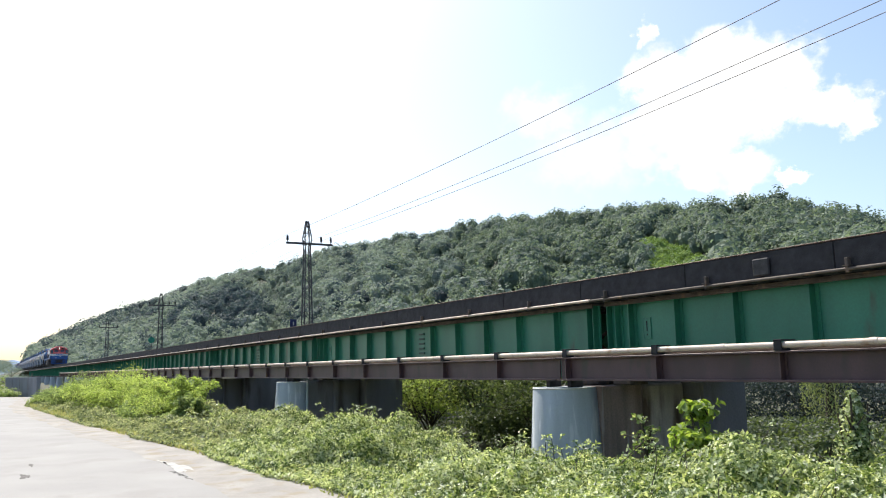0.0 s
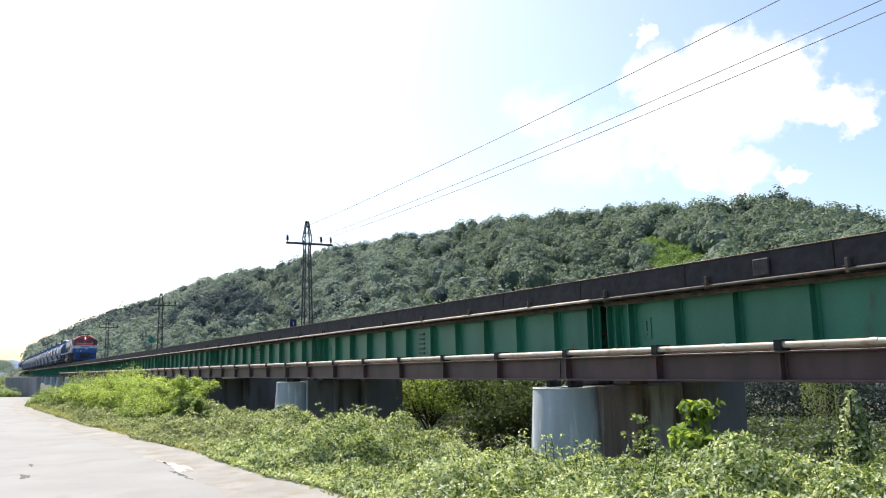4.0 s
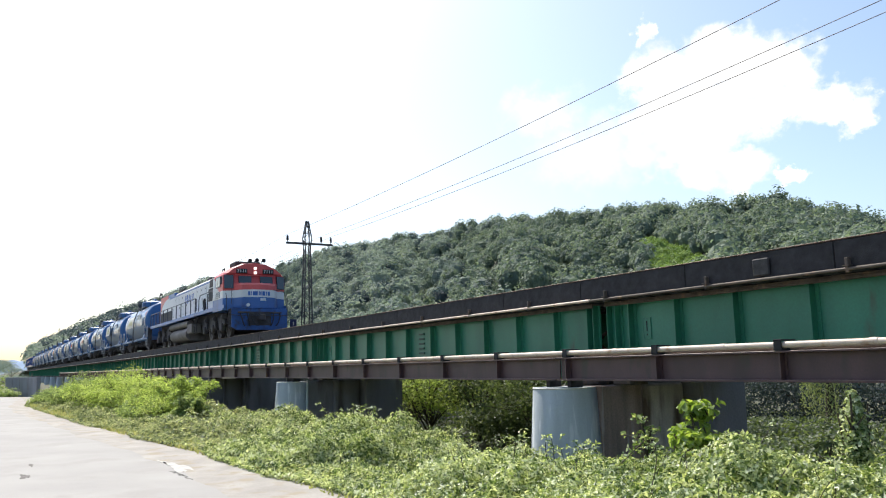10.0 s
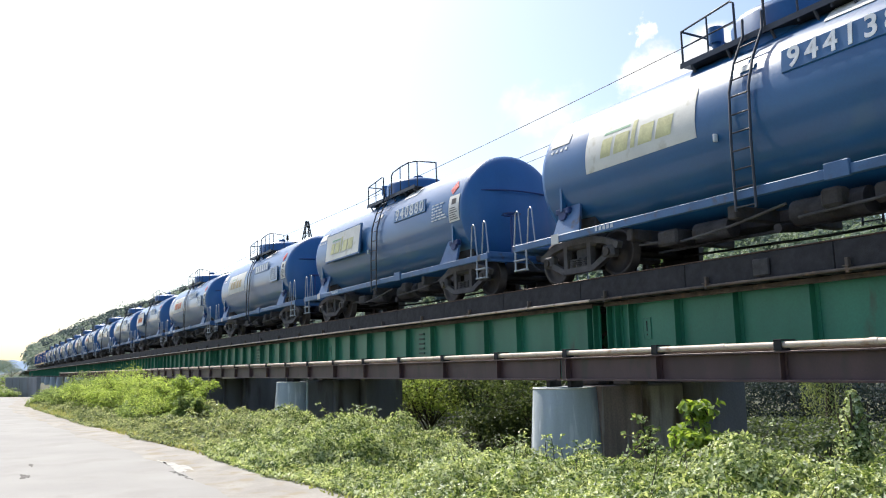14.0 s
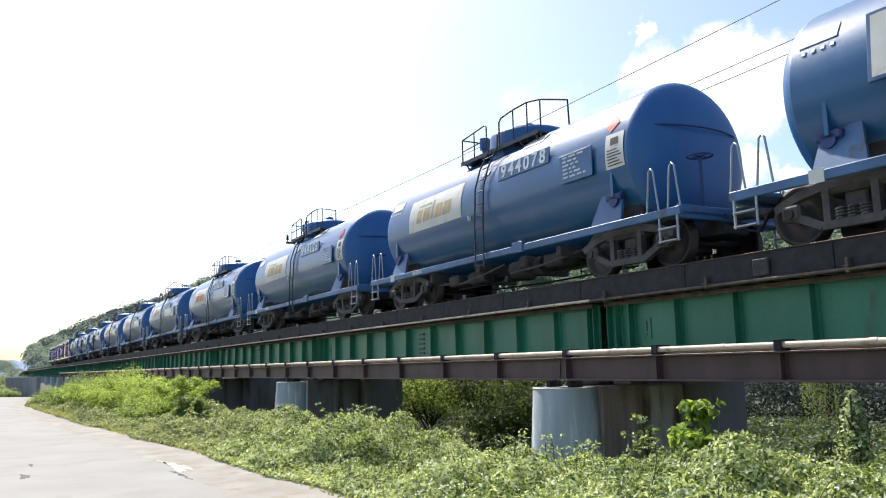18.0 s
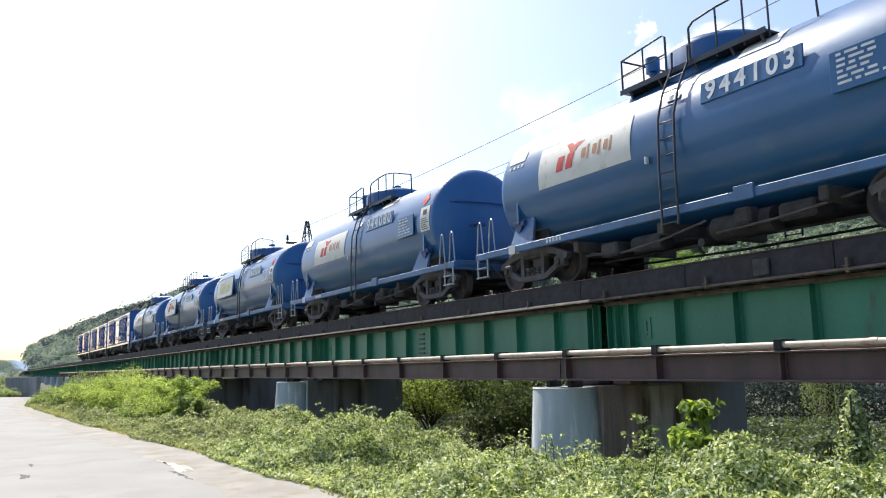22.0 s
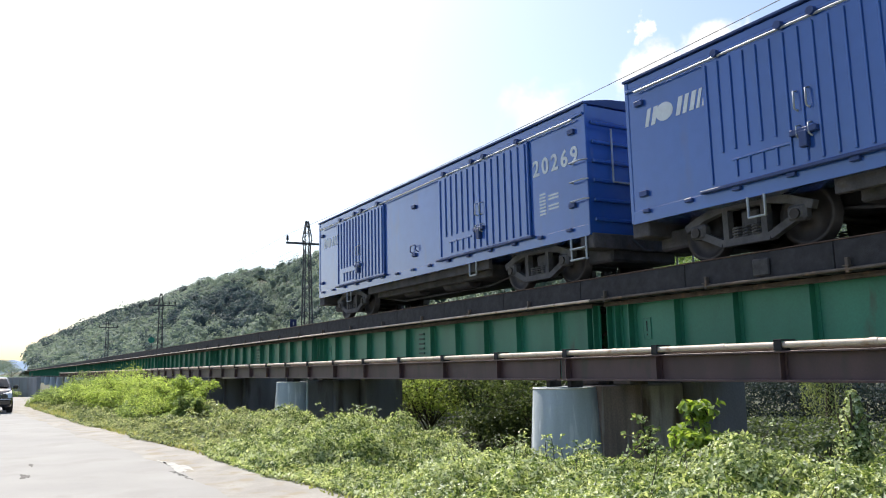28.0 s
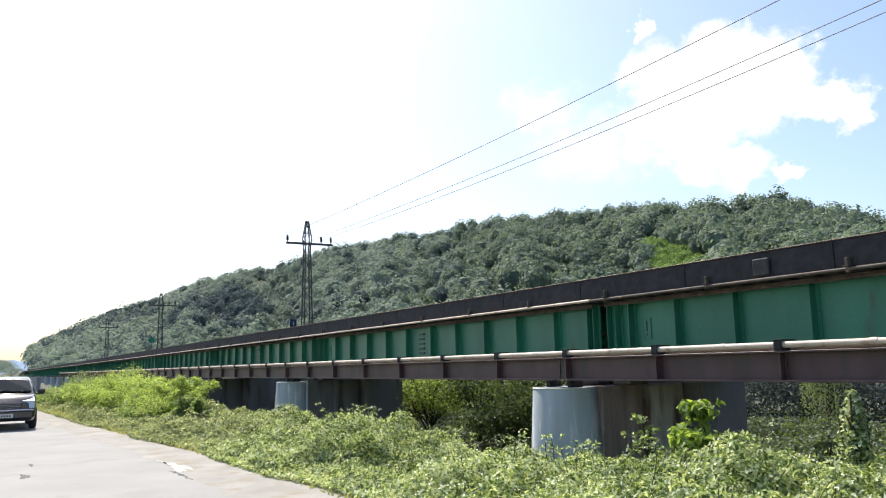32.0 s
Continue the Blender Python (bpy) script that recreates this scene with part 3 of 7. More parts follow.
def make_span(x0, x1, near):
    """Twin plate girders from joint to joint; x0 > x1."""
    a, b = x1 + 0.16, x0 - 0.16
    span = thing("bridge_span", "green painted riveted plate girder span with rusty top flange", "bridge span", "spans of the railway bridge")
    for i, y in enumerate((9.62, 11.38)):
        part("girder_web", Build().box(a, b, y - 0.012, y + 0.012, G_BOT + 0.03, G_TOP - 0.03), M_GIRDER, span)
        part("top_flange", Build().box(a, b, y - 0.17, y + 0.17, G_TOP - 0.03, G_TOP, 0.004), M_FLANGE, span, "rust-brown top flange")
        part("bottom_flange", Build().box(a, b, y - 0.17, y + 0.17, G_BOT, G_BOT + 0.03, 0.004), M_GIRDER, span)
    ribs = [a + d for d in (0.58, 1.64, 2.81, 4.08, 5.36, 6.60, 7.95, 9.18, 10.44, 11.70, 12.98)]
    if near:
        stiff = Build().box(-0.006, 0.006, -0.135, 0.0, G_BOT + 0.03, G_TOP - 0.03).box(-0.065, 0.065, -0.014, 0.0, G_BOT + 0.03, G_TOP - 0.03).mesh("stiffener", M_GIRDER)
        for x in ribs:
            part("stiffener", stiff, None, span, at=pose(x, 9.608, 0))
        for x in (a + 0.03, a + 0.24, b - 0.20, b - 0.03):
            part("end_stiffener", stiff, None, span, at=pose(x, 9.608, 0))
        part("angle_iron", Build().box(a, b, 9.44, 9.47, G_TOP - 0.075, G_TOP - 0.031, 0.004), M_FLANGE, span, "rusty edge angle")
        rv = Build()
        for x in ribs + [a + 0.24, b - 0.20]:
            for q in range(9):
                for o in (-0.04, 0.04):
                    rv.lathe([(0.014, 0.0), (0.010, -0.012), (0.0, -0.014)], "y", 6, (x + o, 9.593, G_BOT + 0.2 + q * 0.135))
        tagged(part("rivets", rv, M_GIRDER, span), kind="stuff")
        for q in range(8):
            part("splice_rung", RUNG, None, span, at=pose(a + 7.28, 9.59, G_BOT + 0.24 + q * 0.12))
        for x0, x1, z0, z1 in ((0.79, 0.98, 2.06, 2.075), (0.79, 0.98, 2.405, 2.42), (0.79, 0.805, 2.075, 2.405), (0.965, 0.98, 2.075, 2.405)):
            part("plate_border", Build().box(a + x0, a + x1, 9.592, 9.608, z0, z1, 0.002), M_GIRDER, span)
        part("builder_plate", Build().box(a + 0.807, a + 0.963, 9.599, 9.608, 2.077, 2.403), M_GIRDER, span, "small green plate on the girder")
        part("plate_mark", Build().box(a + 0.875, a + 0.895, 9.594, 9.599, 2.19, 2.36), M_TIE, span, "dark upright figure")
        part("plate_mark", Build().box(a + 0.875, a + 0.895, 9.594, 9.599, 2.12, 2.15), M_TIE, span)
    else:
        st = Build()
        for x in ribs:
            st.box(x - 0.006, x + 0.006, 9.48, 9.608, G_BOT + 0.03, G_TOP - 0.03)
        tagged(part("stiffeners", st, M_GIRDER, span), kind="stuff")
    for x in ribs[::2]:
        for me in BRACES:
            part("cross_brace", me, None, span, at=pose(x, 0, 0))
    return span


def make_beam(x0, x1, near):
    """The maroon service beam on the pier noses, which carries the pipe."""
    a, b = x1 + 0.02, x0 - 0.02
    beam = thing("service_beam", "maroon painted steel beam with stiffeners alongside the bridge", "steel beam", "beams beside the bridge")
    part("beam_web", Build().box(a, b, 8.55, 8.57, 1.43, 1.76), M_BROWN, beam)
    part("beam_top_flange", Build().box(a, b, 8.44, 8.70, 1.76, 1.785, 0.004), M_BROWN, beam)
    part("beam_bottom_flange", Build().box(a, b, 8.44, 8.70, 1.40, 1.43, 0.004), M_BROWN, beam)
    pipe = thing("service_pipe", "cream painted pipe with rust marks clamped on the steel beam", "pipe", "pipes beside the bridge")
    part("pipe_run", Build().tube([(a - 0.02, 8.50, 1.855), (b + 0.02, 8.50, 1.855)], 0.043, 12), M_PIPE, pipe)
    part("cable_conduit", Build().tube([(a - 0.02, 8.62, 1.815), (b + 0.02, 8.62, 1.815)], 0.028, 8), M_PIPE, pipe, "thinner grey-brown conduit")
    for k in range(math.ceil((-6.56 - b + 0.03) / 2.115), math.floor((-6.56 - a - 0.03) / 2.115) + 1):
        x = -6.56 - 2.115 * k
        if near:
            part("beam_stiffener", Build().box(x - 0.01, x + 0.01, 8.45, 8.55, 1.43, 1.76).box(x - 0.04, x + 0.04, 8.538, 8.549, 1.43, 1.76), M_BROWN, beam)
            cl = part("pipe_clamp", Build().box(x - 0.06, x + 0.06, 8.43, 8.72, 1.786, 1.815, 0.004).box(x - 0.055, x + 0.055, 8.43, 8.45, 1.80, 1.92, 0.003).box(x - 0.055, x + 0.055, 8.43, 8.72, 1.908, 1.925, 0.003), M_TIE, pipe, "black steel clamp")
            part("coupling_sleeve", Build().tube([(x - 0.95, 8.50, 1.855), (x - 0.85, 8.50, 1.855)], 0.049, 12), M_PIPE, pipe)
        else:
            part("beam_stiffener", Build().box(x - 0.01, x + 0.01, 8.45, 8.55, 1.43, 1.76), M_BROWN, beam)


def make_bridge():
    for k in range(FIRST, LAST + 1):
        x = JOINT + k * SPAN
        make_pier(x, -8 < k < 2)
        if k < LAST:
            near = -6 <= k <= 1
            make_span(x + SPAN, x, near)
            if k >= -8:
                make_beam(x + SPAN, x, near)


make_bridge()


def make_track():
    x0, x1 = -760.0, 420.0
    rail_prof = [(-0.065, 0.0), (0.065, 0.0), (0.065, 0.012), (0.012, 0.03), (0.012, 0.115), (0.035, 0.125), (0.035, 0.148), (0.03, 0.153), (-0.03, 0.153), (-0.035, 0.148), (-0.035, 0.125), (-0.012, 0.115), (-0.012, 0.03), (-0.065, 0.012)]
    track = thing("railway_track", "single railway track on dark creosoted bridge sleepers", "railway track", kind="structure")
    for y in (TRACK_Y - 0.7525, TRACK_Y + 0.7525):
        part("rail", Build().prism([(y + u, RAIL_Z - 0.153 + w) for u, w in rail_prof], "x", x0, x1), M_RAIL, track)
        part("rail_head", Build().box(x0, x1, y - 0.028, y + 0.028, RAIL_Z, RAIL_Z + 0.003), M_RAILTOP, track)
    for y in (TRACK_Y - 0.5, TRACK_Y + 0.5):
        part("guard_rail", Build().prism([(y + u, RAIL_Z - 0.165 + w) for u, w in rail_prof], "x", BRIDGE_END, x1), M_RAIL, track)
    part("guard_timber", Build().box(BRIDGE_END, x1, 9.27, 9.42, RAIL_Z - 0.20, RAIL_Z - 0.08, 0.01), M_TIE, track, "black guard timber along the sleeper ends")
    part("guard_timber", Build().box(BRIDGE_END, x1, 11.58, 11.73, RAIL_Z - 0.20, RAIL_Z - 0.08, 0.01), M_TIE, track)
    tie = Build().box(-0.105, 0.105, -1.28, 1.28, G_TOP, RAIL_Z - 0.175, 0.012).mesh("sleeper", M_TIE)
    plate = Build()
    rest = Build()
    x = 6.0
    k = 0
    while x > BRIDGE_END:
        if k < 240:
            part("sleeper", tie, None, track, at=pose(x, TRACK_Y, 0, 0, 0, random.Random(k).uniform(-0.6, 0.6)))
            for y in (TRACK_Y - 0.7525, TRACK_Y + 0.7525):
                plate.box(x - 0.09, x + 0.09, y - 0.15, y + 0.15, RAIL_Z - 0.175, RAIL_Z - 0.152)
        else:
            rest.box(x - 0.105, x + 0.105, TRACK_Y - 1.28, TRACK_Y + 1.28, G_TOP, RAIL_Z - 0.175)
        x -= 0.385
        k += 1
    x = 6.385
    while x < 300:
        rest.box(x - 0.105, x + 0.105, TRACK_Y - 1.28, TRACK_Y + 1.28, G_TOP, RAIL_Z - 0.175)
        x += 0.385
    tagged(part("far_sleepers", rest, M_TIE, track), kind="stuff")
    tagged(part("tie_plates", plate, M_RAIL, track), kind="stuff")
    board = Build().box(-1.245, 1.245, 9.19, 9.235, G_TOP + 0.005, 3.145, 0.008).mesh("side_board", M_TIE)
    for k in range(-2, 90):
        part("side_board", board, None, track, at=pose(-2.5 * k + 0.05, 0, 0))
    tagged(part("far_side_boards", Build().box(7, 300, 9.19, 9.235, G_TOP + 0.06, 3.145), M_TIE, track), kind="stuff")
    part("board_cap", Build().box(BRIDGE_END, 300, 9.18, 9.26, 3.147, 3.165, 0.004), M_RAIL, track, "rusty capping strip")
    part("junction_box", Build().box(-7.42, -7.15, 9.15, 9.188, 2.82, 3.06, 0.015), M_GRIMEBOX, track, "weathered grey junction box")
    # rusty conduit with short posts along the girder's top edge
    rim = thing("cable_conduit", "rust-stained conduit on short posts along the girder's top edge", "conduit")
    part("conduit_run", Build().tube([(BRIDGE_END, 9.14, G_TOP + 0.03), (-10.9, 9.14, G_TOP + 0.03)], 0.024, 8), M_PIPE, rim)
    part("conduit_run", Build().tube([(-10.9, 9.14, G_TOP + 0.025), (60, 9.14, G_TOP + 0.025)], 0.022, 8), M_FLANGE, rim, "rusted length of conduit")
    post = Build().box(-0.02, 0.02, 9.12, 9.187, G_TOP - 0.02, G_TOP + 0.17, 0.004).box(-0.045, 0.045, 9.10, 9.187, G_TOP + 0.06, G_TOP + 0.075).mesh("conduit_bracket", M_FLANGE)
    for k in range(48):
        part("conduit_bracket", post, None, rim, at=pose(3.0 - 2.25 * k, 0, 0))
    # embankments at both ends
    for name, a, b in (("embankment_west", x0 - 60, BRIDGE_END), ("embankment_east", JOINT + LAST * SPAN, x1 + 40)):
        structure(name, Build().prism([(2.5, -1.5), (8.2, RAIL_Z - 0.45), (12.8, RAIL_Z - 0.45), (20, -1.5)], "x", a, b), M_SOIL, "grassy railway embankment", "embankment")
        bal = Build().prism([(8.6, RAIL_Z - 0.449), (9.1, RAIL_Z - 0.16), (11.9, RAIL_Z - 0.16), (12.4, RAIL_Z - 0.449)], "x", a, b)
        structure("ballast", bal, M_OLDCONC, "stone ballast bed", "ballast")
    structure("abutment", Build().box(BRIDGE_END - 6, BRIDGE_END - 0.2, 7.6, 13.4, -1.5, RAIL_Z - 0.3, 0.05), M_OLDCONC, "grey concrete bridge abutment", "abutment")


make_track()


# ---- lattice masts and wires ----
def make_mast(x, y, top, arms):
    mast = thing("lattice_mast", "grey steel lattice mast with insulator cross-arm beside the track", "lattice mast", "masts along the line", pose(x, y, 0))
    base = -1.2
    w0, w1 = 0.30, 0.10
    wid = lambda z: w0 + (w1 - w0) * (z - base) / (top - base) if z < top - 1.3 else (0.20 if z < top - 1.25 else max(0.05, 0.20 * (top - z) / 1.3 + 0.04))
    zs = np.linspace(base, top, 24)
    for sx in (-1, 1):
        for sy in (-1, 1):
            part("mast_leg", Build().tube([(sx * wid(z), sy * wid(z), z) for z in zs], 0.035, 4), M_LATTICE, mast)
    lac = Build()
    for i, (za, zb) in enumerate(zip(zs, zs[1:])):
        s = 1 if i % 2 else -1
        a, b = wid(za), wid(zb)
        for q in (-1, 1):
            lac.tube([(-s * a, q * a, za), (s * b, q * b, zb)], 0.017, 4)
            lac.tube([(q * a, -s * a, za), (q * b, s * b, zb)], 0.017, 4)
    part("lacing", lac, M_LATTICE, mast)
    za = top - 1.1
    part("cross_arm", Build().box(-0.05, 0.05, -1.05, 1.3, za - 0.06, za + 0.04, 0.01), M_LATTICE, mast)
    ins = Build()
    for r, h in ((0.05, 0.0),):
        ins.lathe([(0.02, 0.0), (0.02, 0.06), (0.075, 0.09), (0.04, 0.14), (0.075, 0.18), (0.04, 0.23), (0.065, 0.27), (0.02, 0.34), (0.0, 0.35)], "z", 10)
    me = ins.mesh("insulator", M_TIE)
    for yy in arms:
        part("insulator", me, None, mast, at=pose(0, yy, za + 0.03))
    return mast


MASTS = [(-112.5, 8.72), (-74.5, 8.72), (-36.2, 8.78), (2.0, 9.08), (40.0, 9.08)]
for mx, top in MASTS:
    make_mast(mx, 13.0, top, (-0.98, 0.72, 1.22))
for yy, lift in ((-0.98, 0.0), (0.72, -0.02), (1.22, -0.05)):
    for (xa, ta), (xb, tb) in zip(MASTS, MASTS[1:]):
        pts = [(xa + (xb - xa) * k / 24, 13.0 + yy, ta + (tb - ta) * k / 24 - 0.70 + lift * 4 * (k / 24) * (1 - k / 24) - 0.28 * 4 * (k / 24) * (1 - k / 24)) for k in range(25)]
        tagged(part("overhead_wire", Build().tube(pts, 0.0095, 5), M_WIRE), "thin dark overhead wire between the masts", "wire", "wires along the line")
board = thing("number_board", "small blue sign with white figure beside the track", "sign", at=pose(-36.6, 12.45, 0))
part("sign_post", Build().tube([(0, 0, -1.2), (0, 0, 4.0)], 0.03, 8), M_LATTICE, board)
part("sign_panel", Build().box(0.03, 0.05, -0.16, 0.16, 3.62, 4.05, 0.005), material("sign_blue", (0.018, 0.025, 0.09), 0.6), board, "blue panel")
part("sign_figure", Build().box(0.051, 0.056, -0.02, 0.03, 3.76, 3.92), material("sign_white", (0.4, 0.4, 0.42), 0.6), board)
disc = thing("round_signal", "green round signal disc on a thin post beside the track", "signal", at=pose(-75.3, 12.4, 0))
part("signal_post", Build().tube([(0, 0, -1.2), (0, 0, 4.9)], 0.04, 8), M_LATTICE, disc)
part("signal_disc", Build().tube([(0.04, 0, 4.55), (0.07, 0, 4.55)], 0.28, 24), material("signal_green", (0.02, 0.22, 0.14), 0.5), disc, "green disc")


# ---- the train ----
SPEED = 13.857
M_TANK = material("faded_blue_tank", (0.015, 0.098, 0.245), 0.34, 0, 0.12, 0.6, 25, 0.05, (0.038, 0.122, 0.238), 0.08, coat=0.34)
# Fuller blue than the shell: the shade on the tank ends is coloured in.
M_TANKEND = material("blue_tank_end", (0.024, 0.115, 0.30), 0.4, 0, 0.12, 0.9, 25, 0.05, (0.05, 0.11, 0.28), 0.1, streak=0.4)
M_SILL = material("light_blue_frame", (0.055, 0.13, 0.27), 0.5, 0, 0.2, 2, 40, 0.1, (0.08, 0.08, 0.09), 0.1)
M_BOX = material("blue_wagon", (0.024, 0.088, 0.34), 0.20, 0, 0.12, 0.9, 5, 0, (0.035, 0.085, 0.26), 0.12, coat=0.9, streak=0.4)
M_BOXDARK = material("blue_wagon_trim", (0.018, 0.045, 0.16), 0.5, 0, 0.2, 2, 40, 0.1)
M_GRIME = material("running_gear_grime", (0.066, 0.060, 0.062), 0.85, 0.1, 0.45, 3, 35, 0.4, (0.075, 0.055, 0.04), 0.15)
M_FRAME = material("dusty_bogie", (0.095, 0.088, 0.09), 0.8, 0.1, 0.35, 4, 40, 0.3)
M_WHEEL = material("wheel_steel", (0.06, 0.05, 0.045), 0.55, 0.6, 0.25, 5, 50, 0.1)
M_WHITE = material("loco_white", (0.66, 0.67, 0.68), 0.45, 0, 0.10, 1.0, 30, 0.04, (0.42, 0.40, 0.37), 0.12, streak=0.3)
M_RED = material("loco_red", (0.60, 0.085, 0.085), 0.42, 0, 0.12, 1.0, 30, 0.04, (0.35, 0.06, 0.05), 0.12, streak=0.3)
M_BLUE = material("loco_blue", (0.036, 0.12, 0.36), 0.42, 0, 0.15, 1.0, 30, 0.04, (0.05, 0.09, 0.22), 0.12, streak=0.3)
M_PILOT = material("grimy_blue", (0.020, 0.080, 0.27), 0.55, 0, 0.3, 2.0, 30, 0.15, (0.03, 0.04, 0.07), 0.25)
M_BLACK = material("black_grille", (0.022, 0.022, 0.024), 0.7, 0, 0.3, 5, 60, 0.3)
M_TANKGREY = material("brown_fuel_tank", (0.16, 0.142, 0.135), 0.7, 0, 0.2, 1.2, 25, 0.1, (0.12, 0.10, 0.085), 0.2)
M_GLASS = material("dark_glass", (0.03, 0.045, 0.055), 0.06, 0, 0.05, 2, 20, 0, spec=0.8)
M_CREAM = material("cream_label", (0.66, 0.65, 0.60), 0.6, 0, 0.08, 2, 40, 0.03, (0.50, 0.47, 0.38), 0.15)
M_PAPER = material("white_paper", (0.70, 0.68, 0.64), 0.7, 0, 0.06, 3, 40, 0.02)
M_ORANGE = material("orange_print", (0.55, 0.16, 0.05), 0.6, 0, 0.15, 6, 40, 0)
M_GOLD = material("faded_gold_print", (0.48, 0.37, 0.20), 0.6, 0, 0.2, 6, 40, 0)
M_YELLOW = material("faded_yellow_print", (0.55, 0.53, 0.28), 0.6, 0, 0.2, 6, 40, 0)
M_GREENPRINT = material("green_print", (0.25, 0.42, 0.27), 0.6, 0, 0.1, 6, 40, 0)
M_RUSTPRINT = material("brown_print", (0.45, 0.20, 0.10), 0.6, 0, 0.15, 6, 40, 0)
M_PRINTRED = material("red_print", (0.55, 0.06, 0.05), 0.6, 0, 0.15, 6, 40, 0)
M_LETTER = material("white_lettering", (0.62, 0.65, 0.68), 0.6, 0, 0.12, 6, 40, 0)
M_LOGO = material("blue_print", (0.035, 0.12, 0.40), 0.5, 0, 0.1, 6, 40, 0)
M_ROD = material("pale_steel_rod", (0.35, 0.38, 0.42), 0.45, 0.3, 0.15, 5, 40, 0.05)
M_DARKROD = material("dark_handrail", (0.05, 0.055, 0.07), 0.5, 0.3, 0.2, 5, 40, 0.05)
M_LAMP = bpy.data.materials.new("headlamp_glow")
M_LAMP.use_nodes = True
M_LAMP.node_tree.nodes["Principled BSDF"].inputs["Emission Color"].default_value = (1.0, 0.93, 0.80, 1)
M_LAMP.node_tree.nodes["Principled BSDF"].inputs["Emission Strength"].default_value = 1.1


def text_mesh(body, size, mat, depth=0.004, spacing=1.0):
    cu = bpy.data.curves.new("lettering", "FONT")
    cu.body, cu.size, cu.extrude, cu.align_x, cu.align_y, cu.space_character, cu.offset = body, size, depth, "CENTER", "CENTER", spacing, size * 0.022
    ob = new("lettering", cu)
    me = bpy.data.meshes.new_from_object(ob.evaluated_get(bpy.context.evaluated_depsgraph_get()))
    bpy.data.objects.remove(ob)
    bpy.data.curves.remove(cu)
    me.materials.clear()
    me.materials.append(mat)
    return me


GLYPHS = {}


def figures(parent, body, size, mat, at, pitch):
    """A row of painted figures, one object each, centred on the pose."""
    for k, ch in enumerate(body):
        key = (ch, size, mat.name)
        if key not in GLYPHS:
            GLYPHS[key] = text_mesh(ch, size, mat, 0.003)
        part("figure", GLYPHS[key], None, parent, at=at @ pose((k - (len(body) - 1) / 2) * pitch, 0, 0))


SIDE = Matrix(((1, 0, 0, 0), (0, 0, -1, 0), (0, 1, 0, 0), (0, 0, 0, 1)))   # a flat drawing turned to face the road


def wheel_mesh(r):
    return Build().lathe([(0.0, -0.06), (0.09, -0.075), (0.10, -0.03), (r * 0.78, -0.015), (r * 0.84, -0.055), (r, -0.06), (r, 0.055), (r + 0.028, 0.062), (r + 0.028, 0.085), (r * 0.84, 0.085), (r * 0.78, 0.02), (0.1, 0.03), (0.0, 0.05)], "y", 28).mesh("wheel", M_WHEEL)


WHEEL, BIGWHEEL = wheel_mesh(0.43), wheel_mesh(0.508)


def side_frame(b, y):
    """A cast side frame with two openings and a spring nest between them."""
    def bar(pts, w):
        for (x0, z0), (x1, z1) in zip(pts, pts[1:]):
            d = Vector((x1 - x0, 0, z1 - z0))
            n = Vector((-d.z, 0, d.x)).normalized() * w
            b.prism([(x0 + n.x, z0 + n.z), (x0 - n.x, z0 - n.z), (x1 - n.x, z1 - n.z), (x1 + n.x, z1 + n.z)], "y", y - 0.06, y + 0.06)
    bar([(-1.12, 0.52), (-0.75, 0.66), (-0.35, 0.74), (0.35, 0.74), (0.75, 0.66), (1.12, 0.52)], 0.06)
    bar([(-0.98, 0.46), (-0.42, 0.20), (0.42, 0.20), (0.98, 0.46)], 0.055)
    bar([(-0.34, 0.20), (-0.34, 0.74)], 0.05)
    bar([(0.34, 0.20), (0.34, 0.74)], 0.05)
    for s in (-1, 1):
        b.box(s * 0.875 - 0.15, s * 0.875 + 0.15, y - 0.09, y + 0.09, 0.33, 0.56, 0.04)
    return b


SIDEFRAME = side_frame(Build(), 0.0).mesh("side_frame", M_FRAME)
BOGIE = Build().box(-0.16, 0.16, -0.94, 0.94, 0.40, 0.66, 0.03).mesh("bogie", M_FRAME)
SPRING = Build()
for sx in (-0.17, 0.0, 0.17):
    SPRING.tube([(sx + 0.065 * math.cos(k * 0.9), 0.065 * math.sin(k * 0.9), 0.24 + 0.18 * k / 30) for k in range(31)], 0.018, 5)
SPRING = SPRING.mesh("spring_nest", M_FRAME)
AXLE = Build().tube([(0, -1.12, 0.43), (0, 1.12, 0.43)], 0.075, 10).mesh("axle", M_WHEEL)


def add_bogie(parent, x):
    bogie = part("bogie", BOGIE, None, parent, "dusty grey cast bogie", pose(x, 0, 0))
    for s in (-1, 1):
        part("axle", AXLE, None, bogie, at=pose(s * 0.875, 0, 0))
        for y, turn in ((-0.79, 0), (0.79, 180)):
            part("wheel", WHEEL, None, bogie, at=pose(s * 0.875, y, 0.43, 0, 0, turn))
        part("side_frame", SIDEFRAME, None, bogie, at=pose(0, s * 1.0, 0))
        part("spring_nest", SPRING, None, bogie, at=pose(0, s * 1.0, 0))


def add_coupler(parent, x, s):
    b = Build().box(min(x, x + s * 0.45), max(x, x + s * 0.45), -0.09, 0.09, 0.72, 0.92, 0.03)
    b.box(min(x + s * 0.36, x + s * 0.58), max(x + s * 0.36, x + s * 0.58), -0.15, 0.13, 0.66, 0.97, 0.06)
    part("coupler", b, M_GRIME, parent)
    part("air_hose", Build().tube([(x, -0.35, 0.80), (x + s * 0.2, -0.37, 0.68), (x + s * 0.38, -0.3, 0.48), (x + s * 0.52, -0.2, 0.45)], 0.025, 6), M_BLACK, parent)


